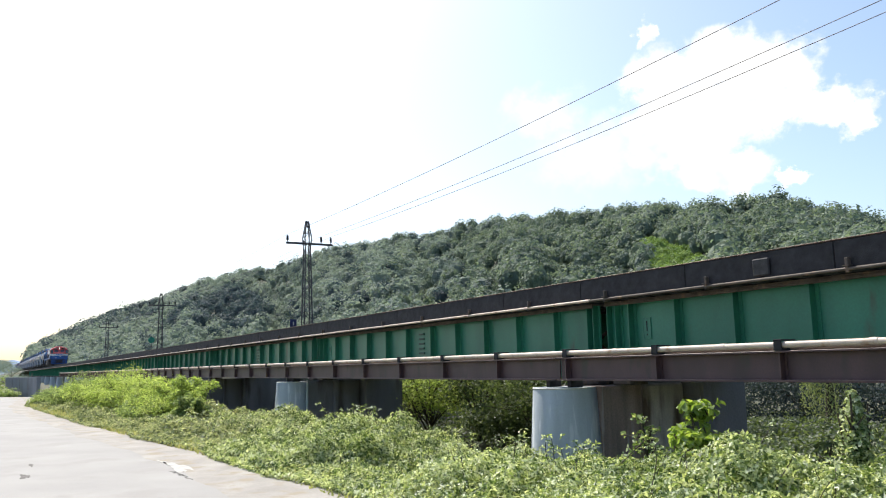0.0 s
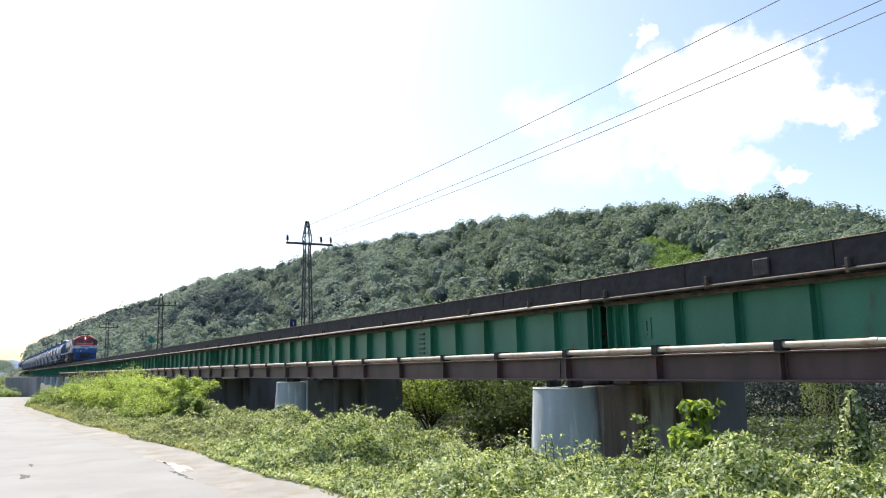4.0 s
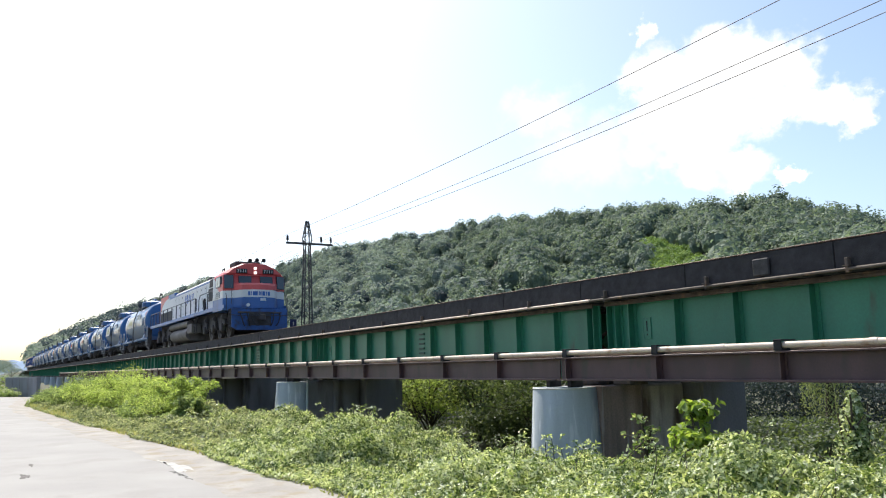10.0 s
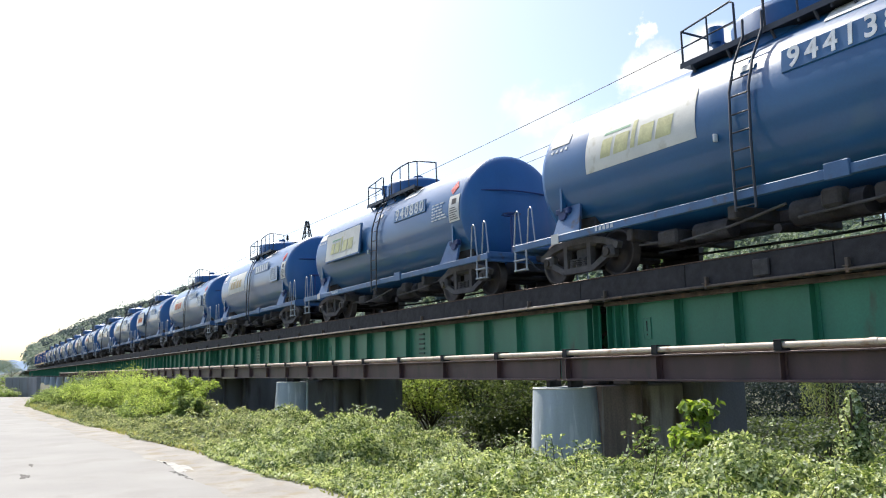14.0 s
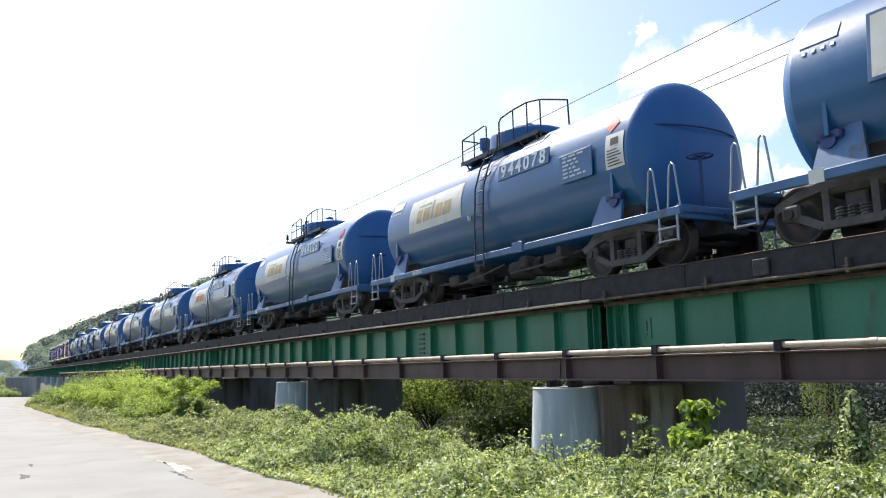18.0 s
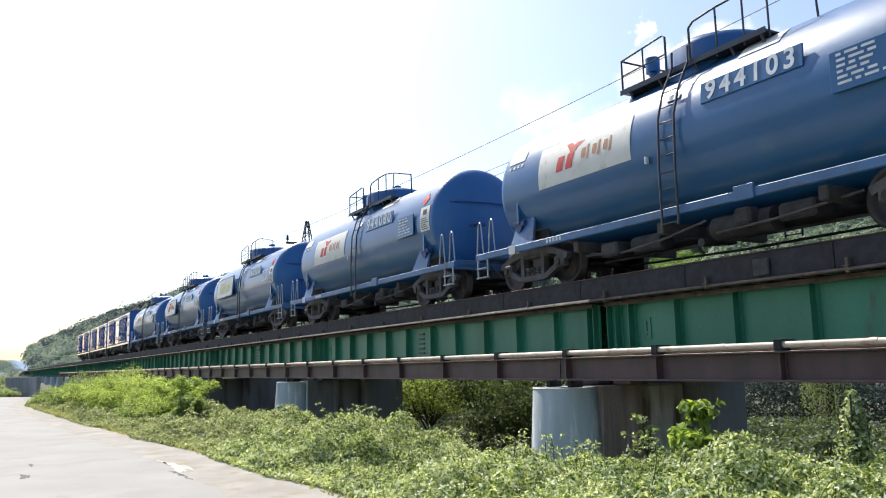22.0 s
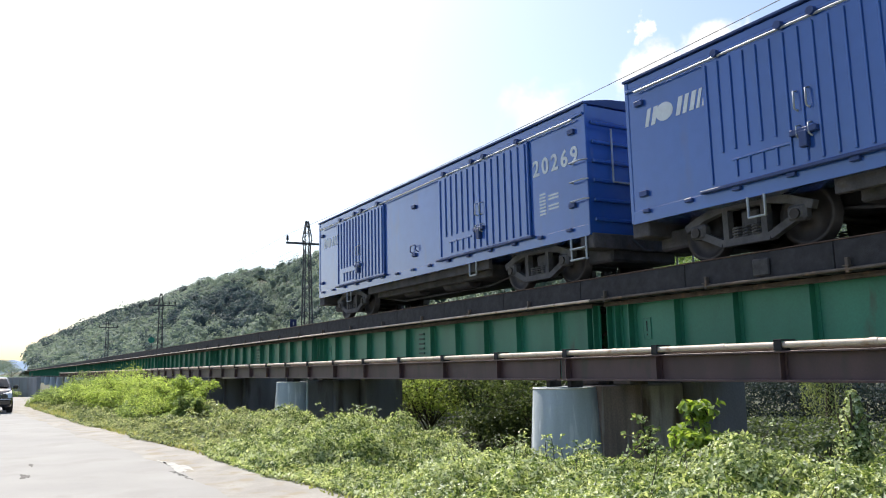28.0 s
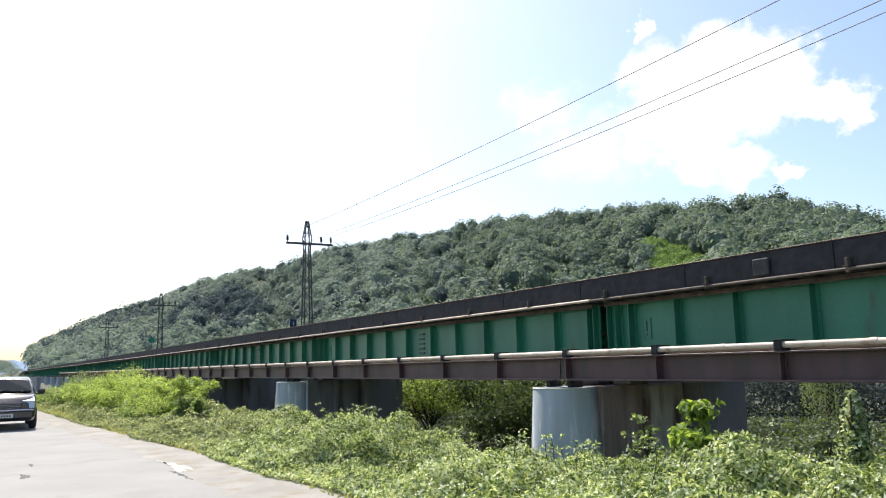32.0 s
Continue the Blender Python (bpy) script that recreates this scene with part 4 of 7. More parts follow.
# ---- tank wagons ----
TANK_R, TANK_Z, TANK_L = 1.37, 2.02, 5.08
UP = pose(0.33, 0, 0)      # the dome, its walkway and ladder stand ahead of the middle


def on_tank(x, theta, lift=0.0):
    a = radians(theta)
    return Vector((x, -(TANK_R + lift) * math.cos(a), TANK_Z + (TANK_R + lift) * math.sin(a)))


def tank_pose(x, theta, lift=0.0):
    a = radians(theta)
    p = on_tank(x, theta, lift)
    return Matrix(((1, 0, 0, p.x), (0, math.sin(a), -math.cos(a), p.y), (0, math.cos(a), math.sin(a), p.z), (0, 0, 0, 1)))


def wrapped(b, x0, x1, t0, t1, lift, slant=0.0, n=14):
    """A thin sheet that follows the tank's round side."""
    rows = [t0 + (t1 - t0) * k / n for k in range(n + 1)]
    v = [on_tank(x + slant * (k / n - 0.5), t, lift) for k, t in enumerate(rows) for x in (x0, x1)]
    back = [on_tank(x + slant * (k / n - 0.5), t, lift - 0.006) for k, t in enumerate(rows) for x in (x0, x1)]
    m = len(v)
    f = [(2 * k, 2 * k + 1, 2 * k + 3, 2 * k + 2) for k in range(n)]
    f += [tuple(i + m for i in q[::-1]) for q in f]
    f += [(0, m, m + 1, 1), (2 * n, 2 * n + 1, m + 2 * n + 1, m + 2 * n)]
    return b.add(v + back, f)


def make_tank_wagon():
    w = thing("tank_wagon", "blue railway tank wagon", "tank wagon", "tank wagons of the train")
    L, R = TANK_L, TANK_R
    head = [(R * max(math.cos(a), 0.0) ** 0.8, 0.44 * math.sin(a)) for a in np.linspace(0, math.pi / 2, 12)]
    Lc = L - 0.44
    n = 56
    part("tank_shell", Build().lathe([(R, -Lc), (R, -Lc * 0.5), (R, 0), (R, Lc * 0.5), (R, Lc)], "x", n, (0, 0, TANK_Z)), M_TANK, w)
    for s in (-1, 1):
        prof = [(r, s * (Lc + h)) for r, h in head]
        part("tank_head", Build().lathe(prof if s > 0 else prof[::-1], "x", n, (0, 0, TANK_Z)), M_TANKEND, w, "dished tank end, its shade put into a fuller blue")
    # dome, platform, railings
    dx = -0.30
    dome = part("dome", Build().lathe([(0.92, 2.75), (0.92, 3.58), (0.86, 3.68), (0.60, 3.76), (0.0, 3.80)], "z", 32, (dx, 0, 0)), M_TANKEND, w, "low round filling dome", at=UP)
    part("dome_lid", Build().lathe([(0.14, 3.74), (0.14, 3.92), (0.10, 3.95), (0.0, 3.96)], "z", 20, (dx, 0, 0)), M_TANKEND, dome)
    part("vent_pipe", Build().tube([(-1.05, -0.5, 3.2), (-1.05, -0.5, 3.32), (-1.16, -0.52, 3.40), (-1.30, -0.55, 3.42), (-1.33, -0.55, 3.50), (-1.33, -0.55, 3.78)], 0.075, 12).tube([(-1.33, -0.55, 3.54), (-1.33, -0.55, 3.80)], 0.125, 14), M_TANKEND, w, "blue vent pipe with collar", at=UP)
    part("platform", Build().box(-1.72, 1.35, -0.98, -0.62, 3.20, 3.225).box(-1.72, -1.25, -0.6, 0.6, 3.225, 3.25).box(-1.72, 1.35, -0.99, -0.975, 3.17, 3.26), M_DARKROD, w, "dark walkway grating beside the dome", at=UP)
    for x in (-1.5, -0.8, 0.0, 0.7, 1.25):
        part("platform_bracket", Build().tube([(x, -0.97, 3.19), (x + 0.02, -0.86, 2.98)], 0.022, 5), M_DARKROD, w, at=UP)
    rail = Build()
    hi, lo, xa, xb = 3.90, 3.22, -1.68, -0.62
    rail.tube([(xa, -0.96, lo), (xa, -0.96, hi - 0.10), (xb - 0.06, -0.96, hi), (xb, -0.96, hi - 0.05), (xb, -0.96, lo)], 0.019, 6)
    rail.tube([(xa, -0.96, hi - 0.10), (xa, 0.6, hi - 0.10), (xa, 0.6, lo)], 0.019, 6)
    rail.tube([(-1.15, -0.96, hi - 0.05), (-1.15, -0.96, lo)], 0.015, 6).tube([(xa, -0.96, 3.52), (xb, -0.96, 3.56)], 0.013, 6)
    part("end_railing", rail, M_DARKROD, w, at=UP)
    arch = [(-0.10, 0.96, lo), (-0.10, 0.96, 3.80), (0.0, 0.96, 3.88), (0.45, 0.96, 3.93), (0.95, 0.95, 3.95), (1.35, 0.90, 3.90), (1.95, 0.66, 3.74), (1.98, 0.66, 3.10)]
    for side in (-1, 1):
        arc = Build().tube([(x, side * y, z) for x, y, z in arch], 0.020, 6)
        for x, y, z in arch[3:6]:
            arc.tube([(x, side * y, z), (x, side * y, lo - 0.1)], 0.016, 6)
        part("arched_railing", arc, M_DARKROD, w, at=UP)
    part("dome_apron", wrapped(Build(), 1.20, 1.92, 41, 57, 0.012), M_PAPER, w, "pale patch beside the dome")
    # ladder down the near side
    for side in (-1, 1):
        ys = [(1.01, 3.5), (1.03, 3.22), (1.28, 2.75), (1.42, 2.3), (1.46, 1.5), (1.46, 0.55)]
        part("ladder_rail", Build().tube([(-0.44, side * y, z) for y, z in ys], 0.02, 6), M_DARKROD, w, at=UP)
        part("ladder_rail", Build().tube([(-0.10, side * y, z) for y, z in ys], 0.02, 6), M_DARKROD, w, at=UP)
        for k in range(10):
            z = 0.60 + k * 0.27
            y = float(np.interp(z, [0.55, 1.5, 2.3, 2.75, 3.22], [1.46, 1.46, 1.42, 1.28, 1.03]))
            part("ladder_rung", Build().tube([(-0.44, side * y, z), (-0.10, side * y, z)], 0.013, 6), M_DARKROD, w, at=UP)
        # frame, saddles, steps, hand irons
        part("side_sill", Build().box(-5.77, 5.77, side * 1.36 - 0.04, side * 1.36 + 0.04, 0.72, 0.86, 0.012), M_SILL, w, "pale blue side sill")
        part("sill_bracket", Build().box(1.25, 1.6, side * 1.40 - 0.03, side * 1.40 + 0.03, 0.70, 0.92, 0.01), M_SILL, w)
        for s in (-1, 1):
            gus = [(s * 4.42, side * 1.385, 0.86), (s * 3.66, side * 1.385, 0.86), (s * 3.80, side * 1.21, 1.42), (s * 4.34, side * 1.21, 1.42)]
            gus = gus if s * side > 0 else gus[::-1]
            part("saddle_gusset", Build().add(gus + [(x, y - side * 0.05, z) for x, y, z in gus], [(0, 1, 2, 3), (7, 6, 5, 4), (0, 4, 5, 1), (1, 5, 6, 2), (2, 6, 7, 3), (3, 7, 4, 0)]), M_SILL, w, "pale blue saddle gusset")
            part("gusset_eye", Build().tube([(s * 4.20, side * 1.20, 1.24), (s * 4.20, side * 1.33, 1.24)], 0.11, 14).box(s * 4.20 - 0.19, s * 4.20 + 0.19, min(side * 1.22, side * 1.33), max(side * 1.22, side * 1.33), 1.24, 1.36, 0.02), M_BOXDARK, w, "dark lifting eye")
            part("strap", Build().box(s * 4.20 - 0.03, s * 4.20 + 0.03, side * 1.29 - 0.05, side * 1.29 + 0.05, 1.3, 1.86), M_TANK, w)
            for x in (5.62, 5.16):
                part("hand_iron", Build().tube([(s * x - 0.13, side * 1.36, 0.86), (s * x - 0.05, side * 1.36, 1.52), (s * x, side * 1.36, 1.57), (s * x + 0.05, side * 1.36, 1.52), (s * x + 0.13, side * 1.36, 0.86)], 0.016, 6), M_ROD, w, "pale bent hand iron")
            st = Build().tube([(s * 5.69, side * 1.38, 0.74), (s * 5.69, side * 1.38, 0.32)], 0.02, 6).tube([(s * 5.31, side * 1.38, 0.74), (s * 5.31, side * 1.38, 0.32)], 0.02, 6)
            for z in (0.34, 0.54):
                st.box(min(s * 5.69, s * 5.31), max(s * 5.69, s * 5.31), side * 1.38 - 0.05, side * 1.38 + 0.05, z - 0.012, z + 0.012)
            part("step_ladder", st, M_ROD, w, "pale steel step")
    for s in (-1, 1):
        part("end_platform", Build().box(min(s * 5.3, s * 5.72), max(s * 5.3, s * 5.72), -1.32, 1.32, 0.74, 0.80, 0.01).box(min(s * 5.66, s * 5.72), max(s * 5.66, s * 5.72), -1.36, 1.36, 0.68, 0.90, 0.01), M_SILL, w)
        part("head_band", Build().tube([(s * 5.16 - s * 0.55 * (1 - math.cos(t)), 1.19 * math.sin(t), TANK_Z + 0.42) for t in np.linspace(-1.3, 1.3, 16)], 0.018, 6), M_BOXDARK, w)
        part("saddle", Build().box(min(s * 3.6, s * 4.6), max(s * 3.6, s * 4.6), -1.05, 1.05, 0.60, 1.15, 0.03), M_GRIME, w)
        add_coupler(w, s * 5.70, s)
        add_bogie(w, s * 4.15)
    part("centre_sill", Build().box(-5.66, 5.66, -0.28, 0.28, 0.50, 0.80, 0.02), M_GRIME, w)
    for x in (-2.52, -0.38, 2.52):
        part("cross_member", Build().box(x - 0.075, x + 0.075, -1.25, 1.25, 0.50, 0.70, 0.02), M_GRIME, w)
    for x0, x1, y0, y1, z0, z1 in ((-2.2, -1.75, -0.95, -0.5, 0.36, 0.62), (1.55, 2.15, -0.9, -0.35, 0.40, 0.66), (0.9, 1.2, -1.05, -0.8, 0.44, 0.7)):
        part("brake_box", Build().box(x0, x1, y0, y1, z0, z1, 0.04), M_GRIME, w, "grimy brake box")
    for xa, za, xb, zb, y in ((-3.0, 0.62, -1.7, 0.40, -0.85), (-1.5, 0.36, 0.4, 0.60, -1.05), (0.5, 0.40, 2.9, 0.58, -0.95), (-2.9, 0.36, 2.9, 0.33, 0.4)):
        part("brake_rod", Build().tube([(xa, y, za), ((xa + xb) / 2, y - 0.05, (za + zb) / 2 - 0.05), (xb, y, zb)], 0.022, 6), M_FRAME, w)
    # hand brake on one end
    post = part("brake_post", Build().tube([(5.48, -0.55, 0.80), (5.48, -0.55, 1.78)], 0.03, 8), M_BOXDARK, w)
    part("brake_wheel", Build().lathe([(0.20, -0.018), (0.225, 0.0), (0.20, 0.018), (0.175, 0.0), (0.20, -0.018)], "z", 24, (5.48, -0.55, 1.80)).box(5.29, 5.67, -0.565, -0.535, 1.79, 1.81).box(5.465, 5.495, -0.74, -0.36, 1.79, 1.81), M_BOXDARK, post, "dark hand brake wheel lying flat")
    for s in (-1, 1):
        part("end_rail", Build().tube([(s * 5.66, 0.5, 0.85), (s * 5.66, 0.5, 1.35), (s * 5.66, 1.15, 1.35), (s * 5.66, 1.15, 0.85)], 0.017, 6), M_ROD, w)
    part("brake_cylinder", Build().tube([(-1.6, -0.6, 0.52), (-0.9, -0.6, 0.52)], 0.16, 14), M_GRIME, w)
    part("air_reservoir", Build().tube([(0.3, -0.7, 0.50), (1.4, -0.7, 0.50)], 0.19, 14), M_GRIME, w)
    part("brake_rod", Build().tube([(-2.8, -0.3, 0.38), (2.8, -0.3, 0.38)], 0.025, 6).tube([(-2.6, -0.95, 0.45), (-1.4, -0.7, 0.42)], 0.02, 6), M_FRAME, w)
    part("outlet_valve", Build().tube([(0, -0.1, 0.95), (0, -0.1, 0.35)], 0.12, 12).tube([(0, -0.1, 0.4), (0, -0.75, 0.34)], 0.07, 10), M_GRIME, w)
    part("tap_box", Build().box(-0.47, -0.43, -1.42, -1.345, 1.66, 1.78, 0.008), M_LETTER, w)
    # papers, plates and markings on the road side
    part("data_paper", wrapped(Build(), 4.12, 4.58, -10, 16, 0.012), M_PAPER, w, "white hazard notice sheet")
    bars = Build()
    for k in range(6):
        wrapped(bars, 4.17, 4.53 - 0.05 * (k % 3), -8 + k * 2.2, -7.2 + k * 2.2, 0.017, n=1)
    wrapped(bars, 4.25, 4.45, 7, 12.5, 0.017, n=2)
    tagged(part("notice_print", bars, M_FRAME, w), kind="stuff")
    dia = Build()
    c = [on_tank(4.06, 24, 0.012), on_tank(4.22, 18, 0.012), on_tank(4.40, 25, 0.012), on_tank(4.26, 33, 0.012)]
    dia.add(c + [p - Vector((0, -0.006, 0.004)) for p in c], [(0, 1, 2, 3), (7, 6, 5, 4), (0, 4, 5, 1), (1, 5, 6, 2), (2, 6, 7, 3), (3, 7, 4, 0)])
    part("hazard_diamond", dia, M_PRINTRED, w, "red hazard diamond")
    part("side_notice", wrapped(Build(), -4.54, -3.98, 24, 34, 0.010), M_PAPER, w, "small pale marking panel")
    for k in range(4):
        part("side_mark", wrapped(Build(), -4.48 + k * 0.14, -4.42 + k * 0.14, 18.5, 21, 0.010, n=1), M_LETTER, w)
    part("sill_label", Build().box(-4.46, -4.24, -1.41, -1.402, 0.70, 0.88), M_PAPER, w, "white label on the sill")
    for k in range(5):
        part("sill_mark", Build().box(-3.2 + k * 0.10, -3.14 + k * 0.10, -1.406, -1.401, 0.76, 0.83), M_LETTER, w)
    part("ladder_plate", Build().box(-0.14, 0.14, -0.06, 0.06, 0.0, 0.006), M_PAPER, w, "pale plate behind the ladder", tank_pose(0.08, 27, 0.012))
    return w


def finish_tank(w, label, style, number, plate):
    """The label, number plate and data panel that set one tank wagon apart."""
    framed = plate == "framed"
    tagged(w, label)
    lx0, lx1 = -3.40, -0.82
    if framed:
        part("brand_board", Build().box(-1.34, 1.34, -0.45, 0.45, 0.0, 0.05, 0.01), M_SILL, w, "framed name board", tank_pose(-2.14, 6, 0.07))
        part("board_face", Build().box(-1.28, 1.28, -0.40, 0.40, 0.05, 0.056), M_CREAM, w, at=tank_pose(-2.14, 6, 0.07))
        put = lambda b, x0, x1, v0, v1, s: b.prism([(x0 - s, v0), (x1 - s, v0), (x1 + s, v1), (x0 + s, v1)], "z", 0.056, 0.062)
        base = tank_pose(-2.14, 6, 0.07)
    else:
        part("brand_panel", wrapped(Build(), lx0, lx1, -8, 27, 0.008), M_CREAM, w, "cream painted name panel")
        put = lambda b, x0, x1, v0, v1, s: wrapped(b, -2.11 + x0, -2.11 + x1, 9.5 + v0 * 43, 9.5 + v1 * 43, 0.0125, 2 * s, 6)
        base = None
    ink = {"gold": M_GOLD, "yellow": M_YELLOW, "orange": M_ORANGE}.get(style)

    def bar(name, mat, *box):
        part(name, put(Build(), *box), mat, w, at=base)
    if ink:
        x = -0.86
        for wd, lo, hi in ((0.26, -0.22, 0.10), (0.34, -0.22, 0.10), (0.10, -0.22, 0.24), (0.32, -0.22, 0.10), (0.34, -0.22, 0.10)):
            bar("brand_bar", ink, x, x + wd, lo, hi, 0.03)
            x += wd + 0.08
        bar("brand_line", M_GREENPRINT, -0.80, -0.15, 0.17, 0.21, 0.01)
    elif style == "red":
        bar("brand_bar", M_PRINTRED, -0.70, -0.50, -0.19, 0.09, 0.03)
        bar("brand_bar", M_PRINTRED, -0.42, -0.22, -0.19, 0.09, 0.03)
        bar("emblem_wing", M_PRINTRED, -0.40, -0.22, 0.12, 0.30, -0.08)
        bar("emblem_wing", M_PRINTRED, -0.24, -0.02, 0.18, 0.27, 0.08)
        bar("emblem_wing", M_ORANGE, -0.30, -0.16, 0.10, 0.17, 0.05)
        for k in range(3):
            bar("brand_bar", M_RUSTPRINT, 0.02 + k * 0.30, 0.12 + k * 0.30, -0.08, 0.10, 0.01)
            bar("brand_bar", M_RUSTPRINT, 0.17 + k * 0.30, 0.22 + k * 0.30, -0.13, 0.14, 0.01)
    # number plate and its figures
    th = 19 if not framed else 17
    a = radians(6)
    p = on_tank(1.60 if not framed else 2.06, th, 0.05)
    face = Matrix(((1, 0, 0, p.x), (0, math.sin(a), -math.cos(a), p.y), (0, math.cos(a), math.sin(a), p.z), (0, 0, 0, 1)))
    part("number_plate", Build().box(-0.88, 0.88, -0.165, 0.165, 0.0, 0.03, 0.006), M_TANK, w, "blue number plate", face @ pose(0, 0, -0.03))
    if number:
        figures(w, number, 0.405, M_LETTER, face @ pose(0, 0, 0.005), 0.272)
    else:
        for k in range(6):
            part("figure", Build().box(-0.78 + k * 0.27, -0.60 + k * 0.27, -0.13, 0.13, 0.03, 0.036), M_LETTER, w, "faint white figure", face @ pose(0, 0, -0.03))
    if not framed:
        part("data_plate", Build().box(-0.46, 0.46, -0.27, 0.27, 0.0, 0.03, 0.006), M_TANK, w, "blue data plate", tank_pose(3.35, 1, 0.02))
    d = Build()
    rng = random.Random(number or "x")
    for k in range(6):
        x = -0.36
        for _ in range(3 if k < 5 else 5):
            wd = rng.uniform(0.06, 0.2)
            d.box(x, min(x + wd, 0.40), 0.19 - k * 0.075, 0.225 - k * 0.075, 0.03, 0.034)
            x += wd + 0.05
            if x > 0.32:
                break
    tagged(part("data_print", d, M_LETTER, w, at=tank_pose(3.35 if not framed else 3.64, 1 if not framed else 4, 0.025 if not framed else -0.026)), kind="stuff")


PITCH = 0.9 * SPEED
TANK_FIRST = -26.75 + 6 * PITCH
TANKS = [("yellow", "944138", ""), ("yellow", "940880", "framed"), ("gold", "", ""), ("orange", "944116", ""), ("orange", "940887", "framed"), ("gold", "944078", ""), ("gold", "944125", ""),
         ("orange", "944032", ""), ("red", "944085", ""), ("red", "944103", ""), ("red", "944080", ""), ("yellow", "940900", "framed"), ("red", "940873", "framed"), ("red", "944119", "")]
WORDS = {"yellow": "faded yellow lettering", "gold": "faded gold lettering", "orange": "orange lettering", "red": "red and gold emblem"}
MOVING = []


def make_tanks():
    first = make_tank_wagon()
    wagons = [first] + [copy_thing(first, Matrix()) for _ in TANKS[1:]]
    for k, (w, (style, number, plate)) in enumerate(zip(wagons, TANKS)):
        finish_tank(w, "blue railway tank wagon, cream %s with %s" % ("framed board" if plate else "panel", WORDS[style]), style, number, plate)
        MOVING.append((w, TANK_FIRST - k * PITCH))


make_tanks()


# ---- covered wagons ----
def make_box_wagon():
    w = thing("covered_wagon", "blue covered goods wagon with ribbed sliding doors", "covered wagon", "covered wagons of the train")
    H, Wd, z0, z1 = 6.73, 1.33, 0.74, 3.17
    part("body", Build().box(-H, H, -Wd, Wd, z0, z1, 0.02), M_BOX, w)
    part("roof", Build().prism([(-Wd - 0.05, z1), (-Wd - 0.05, z1 + 0.035), (-Wd * 0.6, z1 + 0.14), (0, z1 + 0.20), (Wd * 0.6, z1 + 0.14), (Wd + 0.05, z1 + 0.035), (Wd + 0.05, z1)], "x", -H - 0.05, H + 0.05), M_BOXDARK, w, "dark shallow roof")
    for s in (-1, 1):
        part("corner_post", Build().box(s * H - 0.04, s * H + 0.04, -Wd - 0.015, -Wd + 0.06, z0, z1, 0.01), M_BOX, w)
    for side in (-1, 1):
        y = side * Wd
        q = lambda a, b, c, d, o0, o1, bev=0.0, B=None: (B or Build()).box(a, b, min(y + side * o0, y + side * o1), max(y + side * o0, y + side * o1), c, d, bev)
        part("sill", q(-H, H, z0 - 0.01, z0 + 0.20, 0.0, 0.012, 0.004), M_BOX, w)
        part("door_track", Build().tube([(-H + 0.25, y + side * 0.07, 2.93), (H - 0.25, y + side * 0.07, 2.93)], 0.020, 8), M_ROD, w, "pale steel door track")
        part("track_cover", q(-H, H, 2.97, 3.02, 0.0, 0.05, 0.008), M_BOX, w)
        for dx0, dx1 in ((1.38, 5.02), (-5.05, -1.74)):
            door = part("door", q(dx0, dx1, 0.98, 2.90, 0.01, 0.06, 0.008), M_BOX, w, "ribbed double door")
            n = 14
            rib = q(-0.017, 0.017, 1.02, 2.86, 0.06, 0.088, 0.006).mesh("door_rib", M_BOX)
            short = q(-0.017, 0.017, 1.46, 2.86, 0.06, 0.088, 0.006).mesh("door_rib", M_BOX)
            stub = q(-0.017, 0.017, 1.06, 1.30, 0.06, 0.088, 0.006).mesh("lower_rib", M_BOX)
            for k in range(n + 1):
                x = dx0 + 0.08 + (dx1 - dx0 - 0.16) * k / n
                half = 0 < k < 6
                part("door_rib", short if half else rib, None, door, at=pose(x, 0, 0))
                if half and k > 1:
                    part("lower_rib", stub, None, door, at=pose(x, 0, 0))
            part("panel_edge", q(dx0 + 0.45, dx0 + 1.45, 1.30, 1.33, 0.06, 0.085, 0.006), M_BOX, door)
            part("door_guide", q(dx0 - 0.15, dx1 + 0.1, 0.93, 0.975, 0.0, 0.10, 0.008), M_BOXDARK, door)
            xm = (dx0 + dx1) / 2
            for o in (-0.09, 0.09):
                part("door_handle", Build().tube([(xm + o, y + side * 0.06, 1.72), (xm + o, y + side * 0.13, 1.74), (xm + o, y + side * 0.13, 1.97), (xm + o, y + side * 0.06, 1.99)], 0.014, 6), M_ROD, door, "pale bar handle")
                part("lower_handle", Build().tube([(xm + o, y + side * 0.06, 1.34), (xm + o, y + side * 0.13, 1.36), (xm + o, y + side * 0.13, 1.50), (xm + o, y + side * 0.06, 1.52)], 0.013, 6), M_ROD, door, "pale bar handle")
            part("door_latch", q(xm - 0.2, xm + 0.2, 1.38, 1.46, 0.06, 0.14, 0.01).box(xm - 0.06, xm + 0.06, min(y + side * 0.06, y + side * 0.15), max(y + side * 0.06, y + side * 0.15), 1.2, 1.42, 0.01), M_BOXDARK, door)
            for x in (dx0 + 0.3, xm - 0.25, xm + 0.25, dx1 - 0.3):
                part("door_roller", Build().tube([(x, y + side * 0.05, 2.97), (x, y + side * 0.13, 2.97)], 0.06, 10), M_BOXDARK, door)
        for x in np.linspace(-H + 0.35, H - 0.5, 15):
            part("sill_bracket", q(x - 0.07, x + 0.07, z0 + 0.13, z0 + 0.19, 0.012, 0.07, 0.008), M_BOXDARK, w)
        for x, z in ((-H + 0.3, 2.68), (H - 0.35, 2.68), (-H + 0.3, 1.15), (H - 0.4, 1.3), (0.02, 2.45), (0.0, 1.22)):
            part("lashing_bracket", q(x - 0.09, x + 0.09, z, z + 0.09, 0.0, 0.06, 0.01), M_BOXDARK, w)
